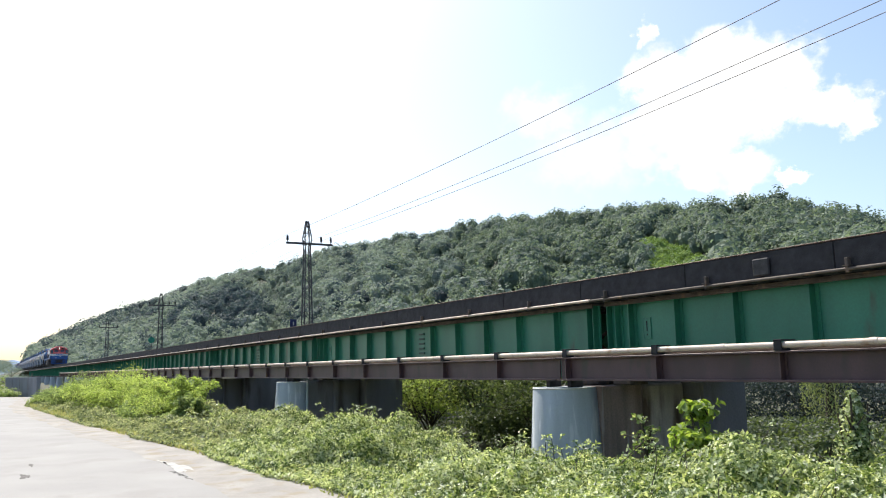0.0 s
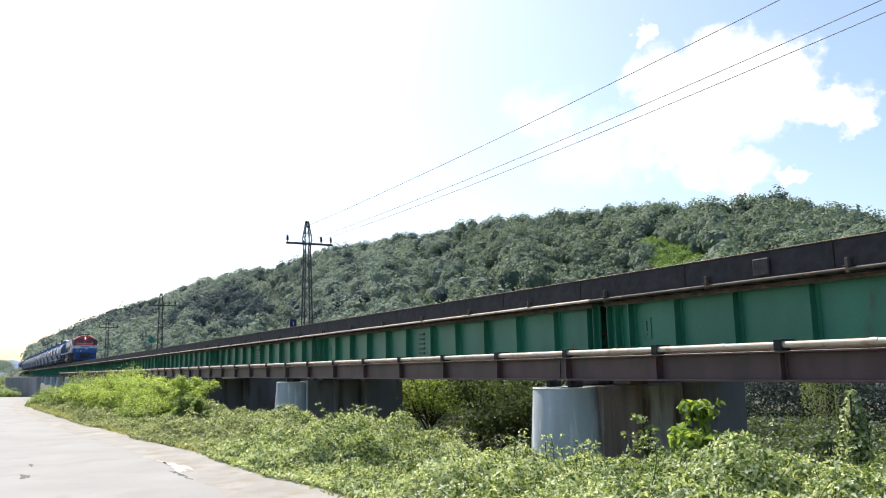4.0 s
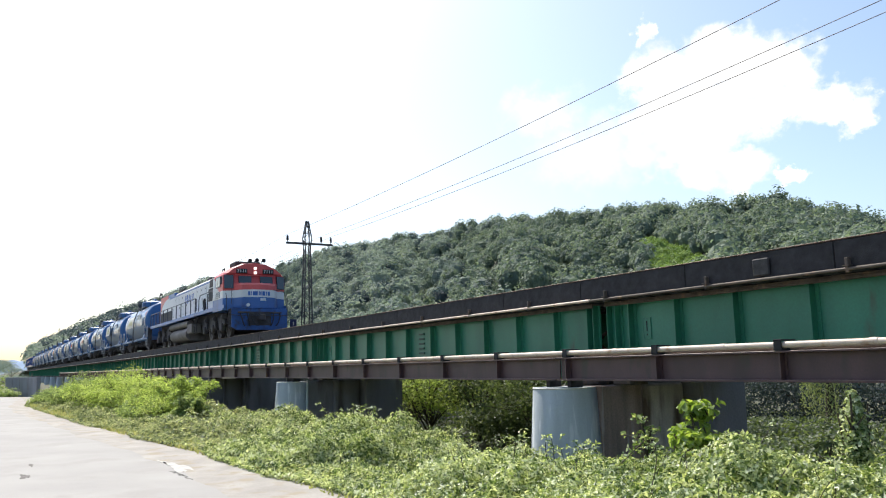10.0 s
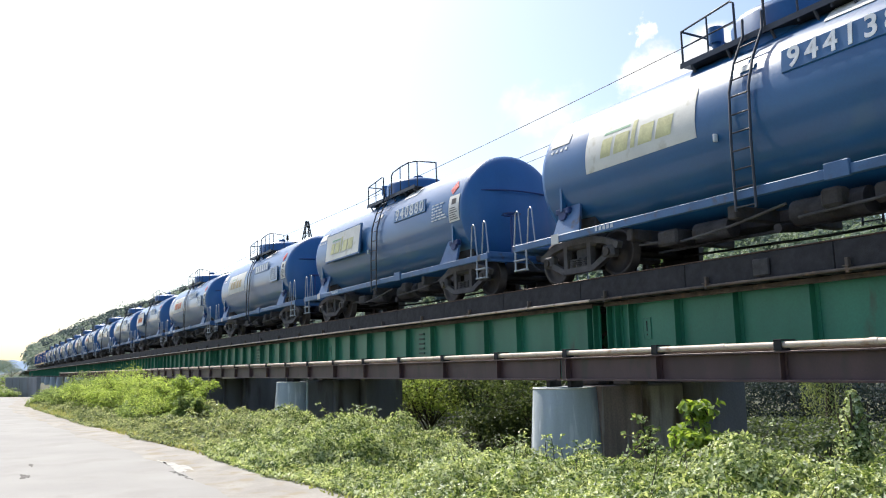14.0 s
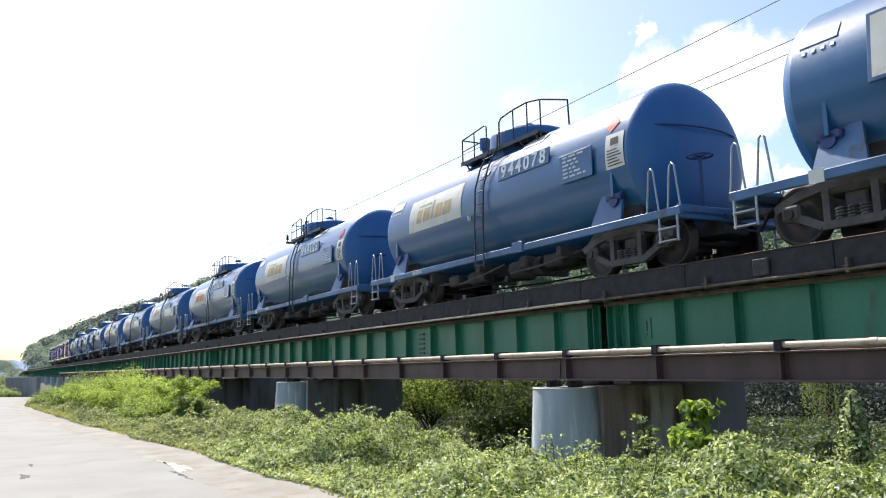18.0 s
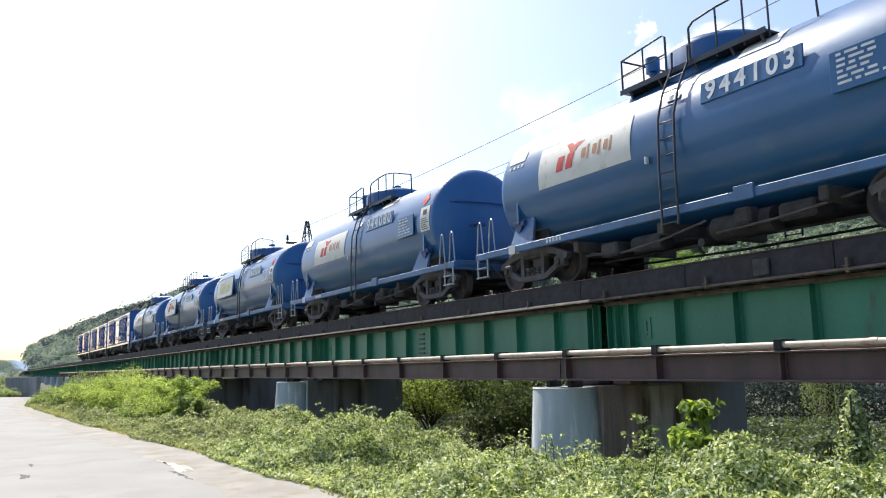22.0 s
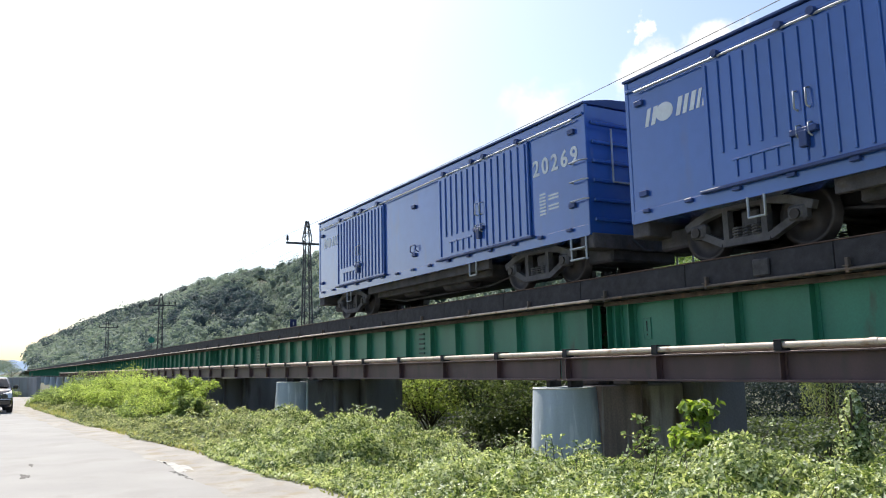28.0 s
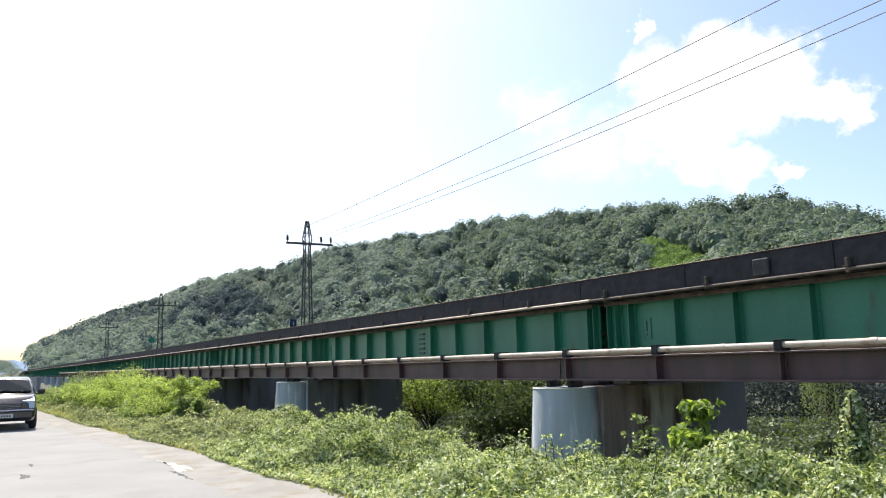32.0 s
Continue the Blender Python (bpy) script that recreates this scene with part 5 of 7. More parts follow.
        for k in range(3):
            z = 1.40 + k * 0.36
            part("grab_iron", Build().tube([(H - 0.38, y, z), (H - 0.38, y + side * 0.09, z), (H - 0.02, y + side * 0.09, z), (H + 0.07, y + side * 0.02, z)], 0.015, 6), M_ROD, w)
        st = Build().tube([(H - 0.1, y, z0), (H - 0.1, y, 0.32)], 0.02, 6).tube([(H - 0.52, y, z0), (H - 0.52, y, 0.32)], 0.02, 6)
        for z in (0.34, 0.54):
            st.box(H - 0.52, H - 0.1, y - 0.05, y + 0.05, z - 0.012, z + 0.012)
        part("step_ladder", st, M_ROD, w, "pale steel step")
        for xs in (2.75, -4.3):
            part("foot_stirrup", Build().tube([(xs - 0.14, y, z0), (xs - 0.14, y, 0.45), (xs + 0.14, y, 0.45), (xs + 0.14, y, z0)], 0.022, 6), M_ROD, w, "white stirrup step")
        part("tie_loop", Build().tube([(-0.16, y, 1.34), (-0.16, y + side * 0.06, 1.36), (-0.13, y + side * 0.07, 1.50), (0.13, y + side * 0.07, 1.50), (0.16, y + side * 0.06, 1.36), (0.16, y, 1.34)], 0.014, 6), M_BOXDARK, w)
    for s in (-1, 1):
        for k in range(2):
            part("end_ladder_rail", Build().tube([(s * (H + 0.06), -0.75 + k * 0.5, 1.75), (s * (H + 0.06), -0.75 + k * 0.5, 2.75)], 0.018, 6), M_ROD, w)
        part("end_bar", Build().tube([(s * (H + 0.06), -0.75, 1.75), (s * (H + 0.06), -0.25, 1.75)], 0.018, 6), M_ROD, w)
        for k in range(6):
            part("end_rib", Build().box(min(s * H, s * (H + 0.05)), max(s * H, s * (H + 0.05)), -1.2, 1.2, 1.0 + k * 0.36, 1.07 + k * 0.36, 0.015), M_BOX, w)
        part("end_sill", Build().box(min(s * (H - 0.3), s * (H + 0.08)), max(s * (H - 0.3), s * (H + 0.08)), -1.3, 1.3, 0.50, 0.78, 0.02), M_GRIME, w)
        part("draw_gear", Build().box(min(s * 5.9, s * 6.7), max(s * 5.9, s * 6.7), -0.8, 0.8, 0.30, 0.62, 0.04), M_GRIME, w)
        add_coupler(w, s * H * 0.985, s)
        add_bogie(w, s * 4.75)
    part("roof_vent", Build().lathe([(0.14, 3.3), (0.14, 3.42), (0.2, 3.44), (0.0, 3.48)], "z", 14, (5.6, 0.3, 0)), M_BOXDARK, w)
    part("underframe", Build().box(-H + 0.1, H - 0.1, -0.35, 0.35, 0.48, 0.76, 0.02).box(-3.2, 3.2, -1.2, -1.1, 0.55, 0.76, 0.01).box(-3.2, 3.2, 1.1, 1.2, 0.55, 0.76, 0.01).box(-3.0, 3.0, -1.0, 1.0, 0.42, 0.7, 0.03), M_GRIME, w)
    part("brake_cylinder", Build().tube([(-1.6, -0.7, 0.5), (-0.7, -0.7, 0.5)], 0.18, 14), M_GRIME, w)
    part("air_reservoir", Build().tube([(0.6, -0.7, 0.48), (1.8, -0.7, 0.48)], 0.20, 14), M_GRIME, w)
    part("truss_rod", Build().tube([(-3.6, -0.5, 0.5), (-2.2, -0.5, 0.3), (2.2, -0.5, 0.3), (3.6, -0.5, 0.5)], 0.03, 6), M_FRAME, w)
    ring = [(-5.90 + 0.19 * math.cos(t), 2.44 + 0.15 * math.sin(t)) for t in np.linspace(0, 6.2832, 19)[:-1]]
    part("emblem_disc", Build().prism(ring, "y", -Wd - 0.006, -Wd - 0.001), M_LETTER, w, "white painted emblem")
    for wd, x in ((0.08, -6.34), (0.09, -6.20), (0.09, -5.66), (0.08, -5.52), (0.09, -5.38), (0.06, -5.24), (0.16, -5.13)):
        part("emblem_bar", Build().prism([(x, 2.29), (x + wd, 2.29), (x + wd + 0.08, 2.58), (x + 0.08, 2.58)], "y", -Wd - 0.006, -Wd - 0.001), M_LETTER, w)
    return w


def make_boxes():
    first = make_box_wagon()
    wagons = [first, copy_thing(first, Matrix()), copy_thing(first, Matrix())]
    for k, (w, num) in enumerate(zip(wagons, ("20383", "", "20269"))):
        MOVING.append((w, (-127.73, -141.98, -156.58)[k]))
        if num:
            figures(w, num, 0.44, M_LETTER, pose(5.82, -1.336, 2.27) @ SIDE, 0.295)
        else:
            for q in range(5):
                part("figure", Build().box(5.15 + q * 0.295, 5.34 + q * 0.295, -1.337, -1.331, 2.12, 2.42), M_LETTER, w)
        d = Build()
        for r in range(7):
            d.box(5.3, 5.50, -1.337, -1.331, 1.72 - r * 0.065, 1.755 - r * 0.065)
            if r % 3:
                d.box(5.58, 5.9, -1.337, -1.331, 1.72 - r * 0.065, 1.755 - r * 0.065)
        tagged(part("data_print", d, M_LETTER, w), kind="stuff")


make_boxes()


# ---- the locomotive ----
def make_locomotive():
    w = thing("diesel_locomotive", "red, white and blue hood-type diesel locomotive with grimy running gear", "locomotive")
    Y, HY = 1.45, 0.86
    # running plate and sills
    part("running_plate", Build().box(-10.2, 9.16, -Y, Y, 1.42, 1.47, 0.008), M_BLUE, w)
    for s in (-1, 1):
        part("side_sill", Build().box(-9.7, 9.5, s * Y - 0.02, s * Y + 0.02, 1.29, 1.45, 0.006), M_BLUE, w, "blue frame sill")
    part("main_frame", Build().box(-9.8, 9.9, -0.75, 0.75, 0.82, 1.42, 0.03).box(-8.7, -4.0, -0.7, 0.7, 0.3, 0.84, 0.05).box(4.0, 8.7, -0.7, 0.7, 0.3, 0.84, 0.05).box(8.6, 10.1, -0.9, 0.9, 0.4, 1.2, 0.05), M_GRIME, w)
    # long hood
    hz, hx0, hx1 = 3.10, -9.6, 7.3
    prof = [(-HY, 1.47), (-HY, hz), (-HY * 0.82, hz + 0.13), (0, hz + 0.17), (HY * 0.82, hz + 0.13), (HY, hz), (HY, 1.47)]
    part("long_hood", Build().prism(prof, "x", -7.3, hx1), M_WHITE, w, "white hood with hinged doors")
    part("hood_end", Build().prism(prof, "x", hx0, -7.302), M_WHITE, w, "white rear of the hood")
    part("end_panel", Build().prism(prof, "x", hx0 - 0.006, hx0 - 0.001), M_RED, w, "red rear face")
    for s in (-1, 1):
        y = s * HY
        q = lambda a, b, c, d, o0, o1, bev=0.0: Build().box(a, b, min(y + s * o0, y + s * o1), max(y + s * o0, y + s * o1), c, d, bev)
        curve = [(-9.6 + 2.75 * (1 - math.cos(t)), hz - 1.05 * (1 - math.sin(t))) for t in np.linspace(0, math.pi / 2, 14)]
        part("red_sweep", Build().prism([(-9.6, hz)] + curve, "y", min(y, y + s * 0.005), max(y, y + s * 0.005)), M_RED, w, "red livery sweep")
        part("blue_top_band", q(-6.6, 4.2, hz - 0.10, hz + 0.005, 0.0, 0.007), M_BLUE, w, "blue livery band")
        part("blue_base_band", q(-5.4, 7.3, 1.47, 1.60, 0.0, 0.006), M_BLUE, w)
        part("radiator_grille", q(-9.45, -7.72, 1.60, 2.26, 0.0, 0.02, 0.004), M_BLACK, w, "black mesh grille")
        part("radiator_grille", q(-7.62, -5.62, 1.60, 2.26, 0.0, 0.02, 0.004), M_BLACK, w, "black mesh grille")
        part("raised_radiator", Build().prism([(s * HY * 1.01, hz), (s * HY * 1.01, hz + 0.2), (s * 0.2, hz + 0.26), (s * 0.2, hz)], "x", hx0 + 0.1, -5.05), M_BLUE, w, "blue raised radiator housing")
        part("raised_radiator", Build().prism([(s * HY * 1.015, hz), (s * HY * 1.015, hz + 0.205), (s * 0.2, hz + 0.265), (s * 0.2, hz)], "x", hx0 + 0.08, -7.0), M_RED, w, "red raised radiator housing")
        door = q(-0.46, 0.46, 1.64, hz - 0.16, 0.0, 0.018, 0.008).mesh("hood_door", M_WHITE)
        for k in range(9):
            x = -4.9 + k * 0.98
            d = part("hood_door", door, None, w, at=pose(x, 0, 0))
            part("door_latch", q(x + 0.30, x + 0.36, 2.75, 2.82, 0.018, 0.03), M_BLACK, d, at=pose(-x, 0, 0))
            part("door_latch", q(x - 0.36, x - 0.30, 1.75, 1.82, 0.018, 0.03), M_BLACK, d, at=pose(-x, 0, 0))
            part("hinge", q(x - 0.45, x - 0.41, 2.2, 2.32, 0.018, 0.03), M_BLACK, d, at=pose(-x, 0, 0))
        part("intake_box", q(4.06, 5.60, 2.02, 2.66, 0.0, 0.06, 0.01), M_BLACK, w, "black air intake")
        part("upper_intake", Build().prism([(y, 2.73), (y + s * 0.05, 2.74), (y + s * 0.02, hz + 0.02), (y * 0.85, hz + 0.14)], "x", 4.22, 6.35), M_BLACK, w, "black sloping roof grille")
        x = -1.90
        for wd, lo in ((0.34, 0), (0.56, 1), (0.34, 0), (0.36, 0), (0.13, 0), (0.30, 0)):
            if lo:
                ring = [(x + 0.27 + 0.27 * math.cos(t), 2.58 + 0.26 * math.sin(t)) for t in np.linspace(0, 6.28, 20)[:-1]]
                part("emblem_disc", Build().prism(ring, "y", min(y + s * 0.019, y + s * 0.024), max(y + s * 0.019, y + s * 0.024)), M_LOGO, w, "blue painted disc")
                part("emblem_stripe", Build().prism([(x - 0.02, 2.52), (x + 0.56, 2.60), (x + 0.56, 2.64), (x - 0.02, 2.56)], "y", min(y + s * 0.0245, y + s * 0.027), max(y + s * 0.0245, y + s * 0.027)), M_WHITE, w)
            else:
                part("emblem_bar", Build().prism([(x, 2.38), (x + wd * 0.55, 2.38), (x + wd * 0.55 + 0.09, 2.78), (x + 0.09, 2.78)], "y", min(y + s * 0.019, y + s * 0.024), max(y + s * 0.019, y + s * 0.024)), M_LOGO, w, "blue painted bar")
            x += wd + 0.06
        # handrail along the running plate
        part("handrail", Build().tube([(-10.1, s * (Y - 0.06), 1.47), (-10.1, s * (Y - 0.06), 2.12), (-9.9, s * (Y - 0.06), 2.24), (3.2, s * (Y - 0.06), 2.24), (3.45, s * (Y - 0.06), 2.2), (3.5, s * (Y - 0.06), 1.6)], 0.022, 8), M_DARKROD, w, "dark handrail")
        part("handrail", Build().tube([(4.05, s * (Y - 0.06), 1.5), (4.1, s * (Y - 0.06), 2.15), (4.35, s * (Y - 0.06), 2.3), (7.2, s * (Y - 0.06), 2.32)], 0.022, 8), M_DARKROD, w, "dark handrail")
        for x in (-9.3, -8.2, -6.95, -5.7, -4.3, -3.0, -1.70, -0.40, 0.85, 2.12, 3.25, 5.95):
            part("handrail_post", Build().box(x - 0.035, x + 0.035, s * (Y - 0.06) - 0.02, s * (Y - 0.06) + 0.02, 1.40, 2.24, 0.006), M_DARKROD, w)
        lad = Build().tube([(3.55, s * Y, 1.40), (3.55, s * (Y + 0.03), 0.40)], 0.025, 6).tube([(4.0, s * Y, 1.40), (4.0, s * (Y + 0.03), 0.40)], 0.025, 6)
        for z in (0.45, 0.80, 1.12):
            lad.box(3.55, 4.0, s * (Y + 0.02) - 0.06, s * (Y + 0.02) + 0.06, z - 0.015, z + 0.015)
        part("side_steps", lad, M_GRIME, w)
        part("fuel_tank", Build().prism([(s * (1.02 + 0.42 * math.cos(t)), 0.50 + 0.36 * math.sin(t)) for t in np.linspace(-1.5, 1.5, 13)] + [(s * 0.1, 0.86), (s * 0.1, 0.14)], "x", -3.1, 1.25), M_TANKGREY, w, "dull brown fuel tank")
        part("air_reservoir", Build().tube([(-3.7, s * 1.22, 1.06), (1.3, s * 1.22, 1.06)], 0.17, 16), M_TANKGREY, w, "long brown air reservoir")
        part("battery_box", Build().box(1.5, 2.6, min(s * 0.9, s * 1.42), max(s * 0.9, s * 1.42), 0.5, 0.98, 0.02), M_TANKGREY, w)
        part("spare_hose", Build().tube([(4.55, s * 1.2, 1.5), (4.5, s * 1.25, 2.0), (4.7, s * 1.25, 2.1), (4.75, s * 1.22, 1.6)], 0.06, 8), M_BLACK, w)
        # three-axle bogies
        for bx in (-6.35, 6.35):
            fr = Build()
            fr.prism([(bx - 2.25, 0.62), (bx - 2.2, 0.86), (bx - 0.9, 0.98), (bx + 0.9, 0.98), (bx + 2.2, 0.86), (bx + 2.25, 0.62), (bx + 1.3, 0.52), (bx - 1.3, 0.52)], "y", s * 1.12 - 0.07, s * 1.12 + 0.07)
            bogie = part("bogie_frame", fr, M_GRIME, w)
            for ax in (-1.7, 0.0, 1.7):
                part("wheel", BIGWHEEL, None, bogie, at=pose(bx + ax, s * 0.79, 0.508, 0, 0, 0 if s < 0 else 180))
                part("axle_box", Build().box(bx + ax - 0.2, bx + ax + 0.2, s * 1.15 - 0.12, s * 1.15 + 0.12, 0.32, 0.68, 0.04), M_GRIME, bogie)
                part("brake_cylinder", Build().tube([(bx + ax + 0.45, s * 1.25, 0.95), (bx + ax + 0.75, s * 1.25, 0.95)], 0.12, 12), M_GRIME, bogie)
            for ax in (-0.85, 0.85):
                part("spring", Build().tube([(bx + ax + 0.10 * math.cos(k), s * 1.18 + 0.10 * math.sin(k), 0.50 + 0.016 * k) for k in range(25)], 0.028, 5), M_GRIME, bogie)
                part("sand_pipe", Build().tube([(bx + ax, s * 1.3, 1.2), (bx + ax + 0.1, s * 1.3, 0.5), (bx + ax + 0.35, s * 0.95, 0.15)], 0.025, 6), M_GRIME, bogie)
        # rear steps
        rs = Build()
        for z in (0.5, 0.8, 1.1):
            rs.box(-10.15, -9.8, s * Y - 0.12 if s > 0 else s * Y, s * Y if s > 0 else s * Y + 0.12, z - 0.015, z + 0.015)
        rs.box(-10.16, -10.13, s * Y - 0.1, s * Y + 0.1, 0.4, 1.42).box(-9.82, -9.79, s * Y - 0.1, s * Y + 0.1, 0.4, 1.42)
        part("rear_steps", rs, M_GRIME, w)
        # front steps
        fs = Build()
        for z in (0.48, 0.78, 1.08):
            fs.box(9.69, 10.03, s * 1.2 - 0.1, s * 1.2 + 0.1, z - 0.015, z + 0.015)
        fs.box(9.67, 9.695, s * 1.2 - 0.12, s * 1.2 + 0.12, 0.36, 1.24).box(10.02, 10.05, s * 1.2 - 0.12, s * 1.2 + 0.12, 0.36, 1.24)
        part("front_steps", fs, M_GRIME, w)
        part("nose_handrail", Build().tube([(9.72, s * 1.42, 1.0), (9.72, s * 1.42, 1.75), (9.62, s * 1.42, 1.95)], 0.018, 6), M_DARKROD, w)
        if s < 0:
            part("nose_handrail", Build().tube([(10.18, s * 1.30, 1.4), (10.15, s * 1.30, 2.3)], 0.015, 6), M_DARKROD, w)
    # cab: full-width body with angled front facets, banded livery
    plan = lambda f: [(7.3, -Y), (9.15, -Y), (9.40, -1.0), (9.90 + f, -0.76), (10.07 + f, -0.40), (10.13 + f, 0), (10.07 + f, 0.40), (9.90 + f, 0.76), (9.40, 1.0), (9.15, Y), (7.3, Y)]
    def band(name, mat, za, zb, fa, fb, label=""):
        a, b = plan(fa), plan(fb)
        n = len(a)
        v = [(x, y, za) for x, y in a] + [(x, y, zb) for x, y in b]
        f = [(i, (i + 1) % n, n + (i + 1) % n, n + i) for i in range(n)] + [tuple(range(n))[::-1], tuple(range(n, 2 * n))]
        part(name, Build().add(v, f), mat, w, label)
    band("cab_lower", M_BLUE, 1.22, 1.765, 0.0, 0.0, "blue lower cab and nose")
    band("cab_middle", M_WHITE, 1.767, 2.11, 0.0, 0.0, "white band round the cab")
    band("cab_upper", M_RED, 2.112, 2.33, 0.0, -0.02, "red upper nose")
    band("nose_top", M_RED, 2.332, 2.43, -0.02, -0.16, "rounded red nose top")
    # set-back windscreen storey and roof
    up = [(7.3, -Y), (9.20, -Y), (9.40, -0.95), (9.45, 0), (9.40, 0.95), (9.20, Y), (7.3, Y)]
    upt = [(7.3, -Y * 0.985), (9.08, -Y * 0.985), (9.26, -0.93), (9.31, 0), (9.26, 0.93), (9.08, Y * 0.985), (7.3, Y * 0.985)]
    n = len(up)
    b = Build().add([(x, y, 2.362) for x, y in up] + [(x, y, 2.85) for x, y in upt], [(i, (i + 1) % n, n + (i + 1) % n, n + i) for i in range(n)] + [tuple(range(n, 2 * n))])
    part("cab_window_storey", b, M_RED, w, "red cab sides round the windows")
    roof_sec = lambda x, k: [(x, -Y * 0.985 * k, 2.852), (x, -Y * 0.93 * k, 2.96), (x, -1.05 * k, 3.19), (x, -0.55 * k, 3.40), (x, 0, 3.46), (x, 0.55 * k, 3.40), (x, 1.05 * k, 3.19), (x, Y * 0.93 * k, 2.96), (x, Y * 0.985 * k, 2.852)]
    secs = [roof_sec(7.3, 1.0), roof_sec(9.02, 1.0), [(x if i in (0, 8) else 9.28, y * 0.93, z - 0.03) for i, (x, y, z) in enumerate(roof_sec(9.18, 1.0))]]
    m = 9
    b = Build().add([p for s in secs for p in s], [(i * m + k, (i + 1) * m + k, (i + 1) * m + k + 1, i * m + k + 1) for i in range(2) for k in range(m - 1)] + [tuple(range(m))[::-1], tuple(range(2 * m, 3 * m))])
    part("cab_roof", b, M_RED, w, "red domed cab roof")
    part("visor", Build().prism([(9.24, 2.83), (9.42, 2.80), (9.42, 2.83), (9.24, 2.87)], "y", -0.95, 0.95), M_RED, w)
    for s in (-1, 1):
        y0 = s * Y
        win = part("cab_window", Build().box(7.88, 8.72, min(y0, y0 + s * 0.02), max(y0, y0 + s * 0.02), 2.31, 2.82, 0.01), M_DARKROD, w, "sliding side window")
        for x in (7.94, 8.33):
            part("pane", Build().box(x, x + 0.35, min(y0 + s * 0.02, y0 + s * 0.026), max(y0 + s * 0.02, y0 + s * 0.026), 2.35, 2.78), M_GLASS, win)
        part("rear_white_panel", Build().prism([(7.303, 2.09), (8.50, 2.09), (8.16, 2.30), (7.87, 2.30), (7.87, 2.62), (7.46, 2.845), (7.303, 2.845)], "y", min(y0, y0 + s * 0.004), max(y0, y0 + s * 0.004)), M_WHITE, w, "white livery wedge behind the cab window")
        part("side_box", Build().box(7.32, 7.86, min(y0, y0 + s * 0.02), max(y0, y0 + s * 0.02), 1.77, 1.91, 0.006), M_CREAM, w, "dull beige panel")
        for fx0, fx1, fz0, fz1 in ((7.94, 8.60, 1.835, 1.85), (7.94, 8.60, 2.085, 2.10), (7.94, 7.955, 1.85, 2.085), (8.585, 8.60, 1.85, 2.085)):
            part("number_border", Build().box(fx0, fx1, min(y0, y0 + s * 0.014), max(y0, y0 + s * 0.014), fz0, fz1), M_DARKROD, w)
        plate = part("number_panel", Build().box(7.96, 8.58, min(y0, y0 + s * 0.012), max(y0, y0 + s * 0.012), 1.852, 2.083, 0.004), M_WHITE, w)
        if s < 0:
            figures(plate, "7111", 0.24, M_DARKROD, pose(8.27, y0 - 0.016, 1.965) @ SIDE, 0.142)
        # windscreens on facet and front
        for (xa, ya), (xb, yb), zlo, zhi, nm in (((9.20, Y), (9.40, 0.95), 2.24, 2.80, "door_window"), ((9.41, 0.88), (9.445, 0.12), 2.42, 2.76, "windscreen")):
            p0, p1 = Vector((xa, s * ya, 0)), Vector((xb, s * yb, 0))
            d = (p1 - p0)
            nrm = Vector((d.y, -d.x, 0)).normalized()
            if nrm.x < 0:
                nrm = -nrm
            p0, p1 = p0 + d * 0.14, p1 - d * 0.14
            for off, grow, mat, nmx in ((0.045, 0.03, M_DARKROD, nm), (0.053, 0.0, M_GLASS, "pane")):
                lean = -0.07
                vv = [p0 - d * grow, p1 + d * grow]
                verts = [(v.x + nrm.x * off, v.y + nrm.y * off, zlo - grow) for v in vv] + [(v.x + nrm.x * off + lean, v.y + nrm.y * off, zhi + grow) for v in vv]
                back = [(x - nrm.x * 0.06, y - nrm.y * 0.06, z) for x, y, z in verts]
                ob = part(nmx, Build().add(verts + back, [(0, 1, 3, 2), (6, 7, 5, 4), (0, 4, 5, 1), (2, 3, 7, 6), (0, 2, 6, 4), (1, 5, 7, 3)]), mat, w if nmx == nm else last)
                last = ob
        part("mirror", Build().box(8.98, 9.04, s * (Y + 0.05) - 0.04, s * (Y + 0.05) + 0.04, 2.42, 2.78, 0.01), M_DARKROD, w)
        part("number_board", Build().box(9.24, 9.32, s * 0.62 - 0.26, s * 0.62 + 0.26, 2.92, 3.14, 0.02), M_BLACK, w, "number board in the roof front")
        figures(w, "7111", 0.19, M_LETTER, Matrix(((0, 0, 1, 9.325), (1, 0, 0, s * 0.62), (0, 1, 0, 3.03), (0, 0, 0, 1))), 0.115)
        part("marker_lamp", Build().tube([(9.10, s * 1.16, 2.95), (9.27, s * 1.16, 2.94)], 0.06, 12), M_RED, w)
    head = part("headlamp_housing", Build().box(9.22, 9.32, -0.14, 0.14, 2.86, 3.28, 0.03), M_RED, w)
    for z in (2.97, 3.17):
        part("headlamp", Build().tube([(9.32, 0, z), (9.35, 0, z)], 0.07, 14), M_LAMP, head, "lit white headlamp")
    face = lambda y: float(np.interp(abs(y), [0, 0.40, 0.76], [10.13, 10.07, 9.90]))
    for wd, off in ((0.16, -0.52), (0.22, -0.32), (0.13, -0.06), (0.13, 0.11), (0.05, 0.28), (0.12, 0.37)):
        a, b = off, off + wd
        v = [(face(a) + 0.008, a, 1.84), (face(b) + 0.008, b, 1.84), (face(b) + 0.008, b, 2.03), (face(a) + 0.008, a, 2.03)]
        part("emblem_bar", Build().add(v + [(x - 0.03, y, z) for x, y, z in v], [(0, 1, 2, 3), (7, 6, 5, 4), (0, 4, 5, 1), (2, 6, 7, 3), (1, 5, 6, 2), (0, 3, 7, 4)]), M_LOGO, w, "blue painted bar on the nose")
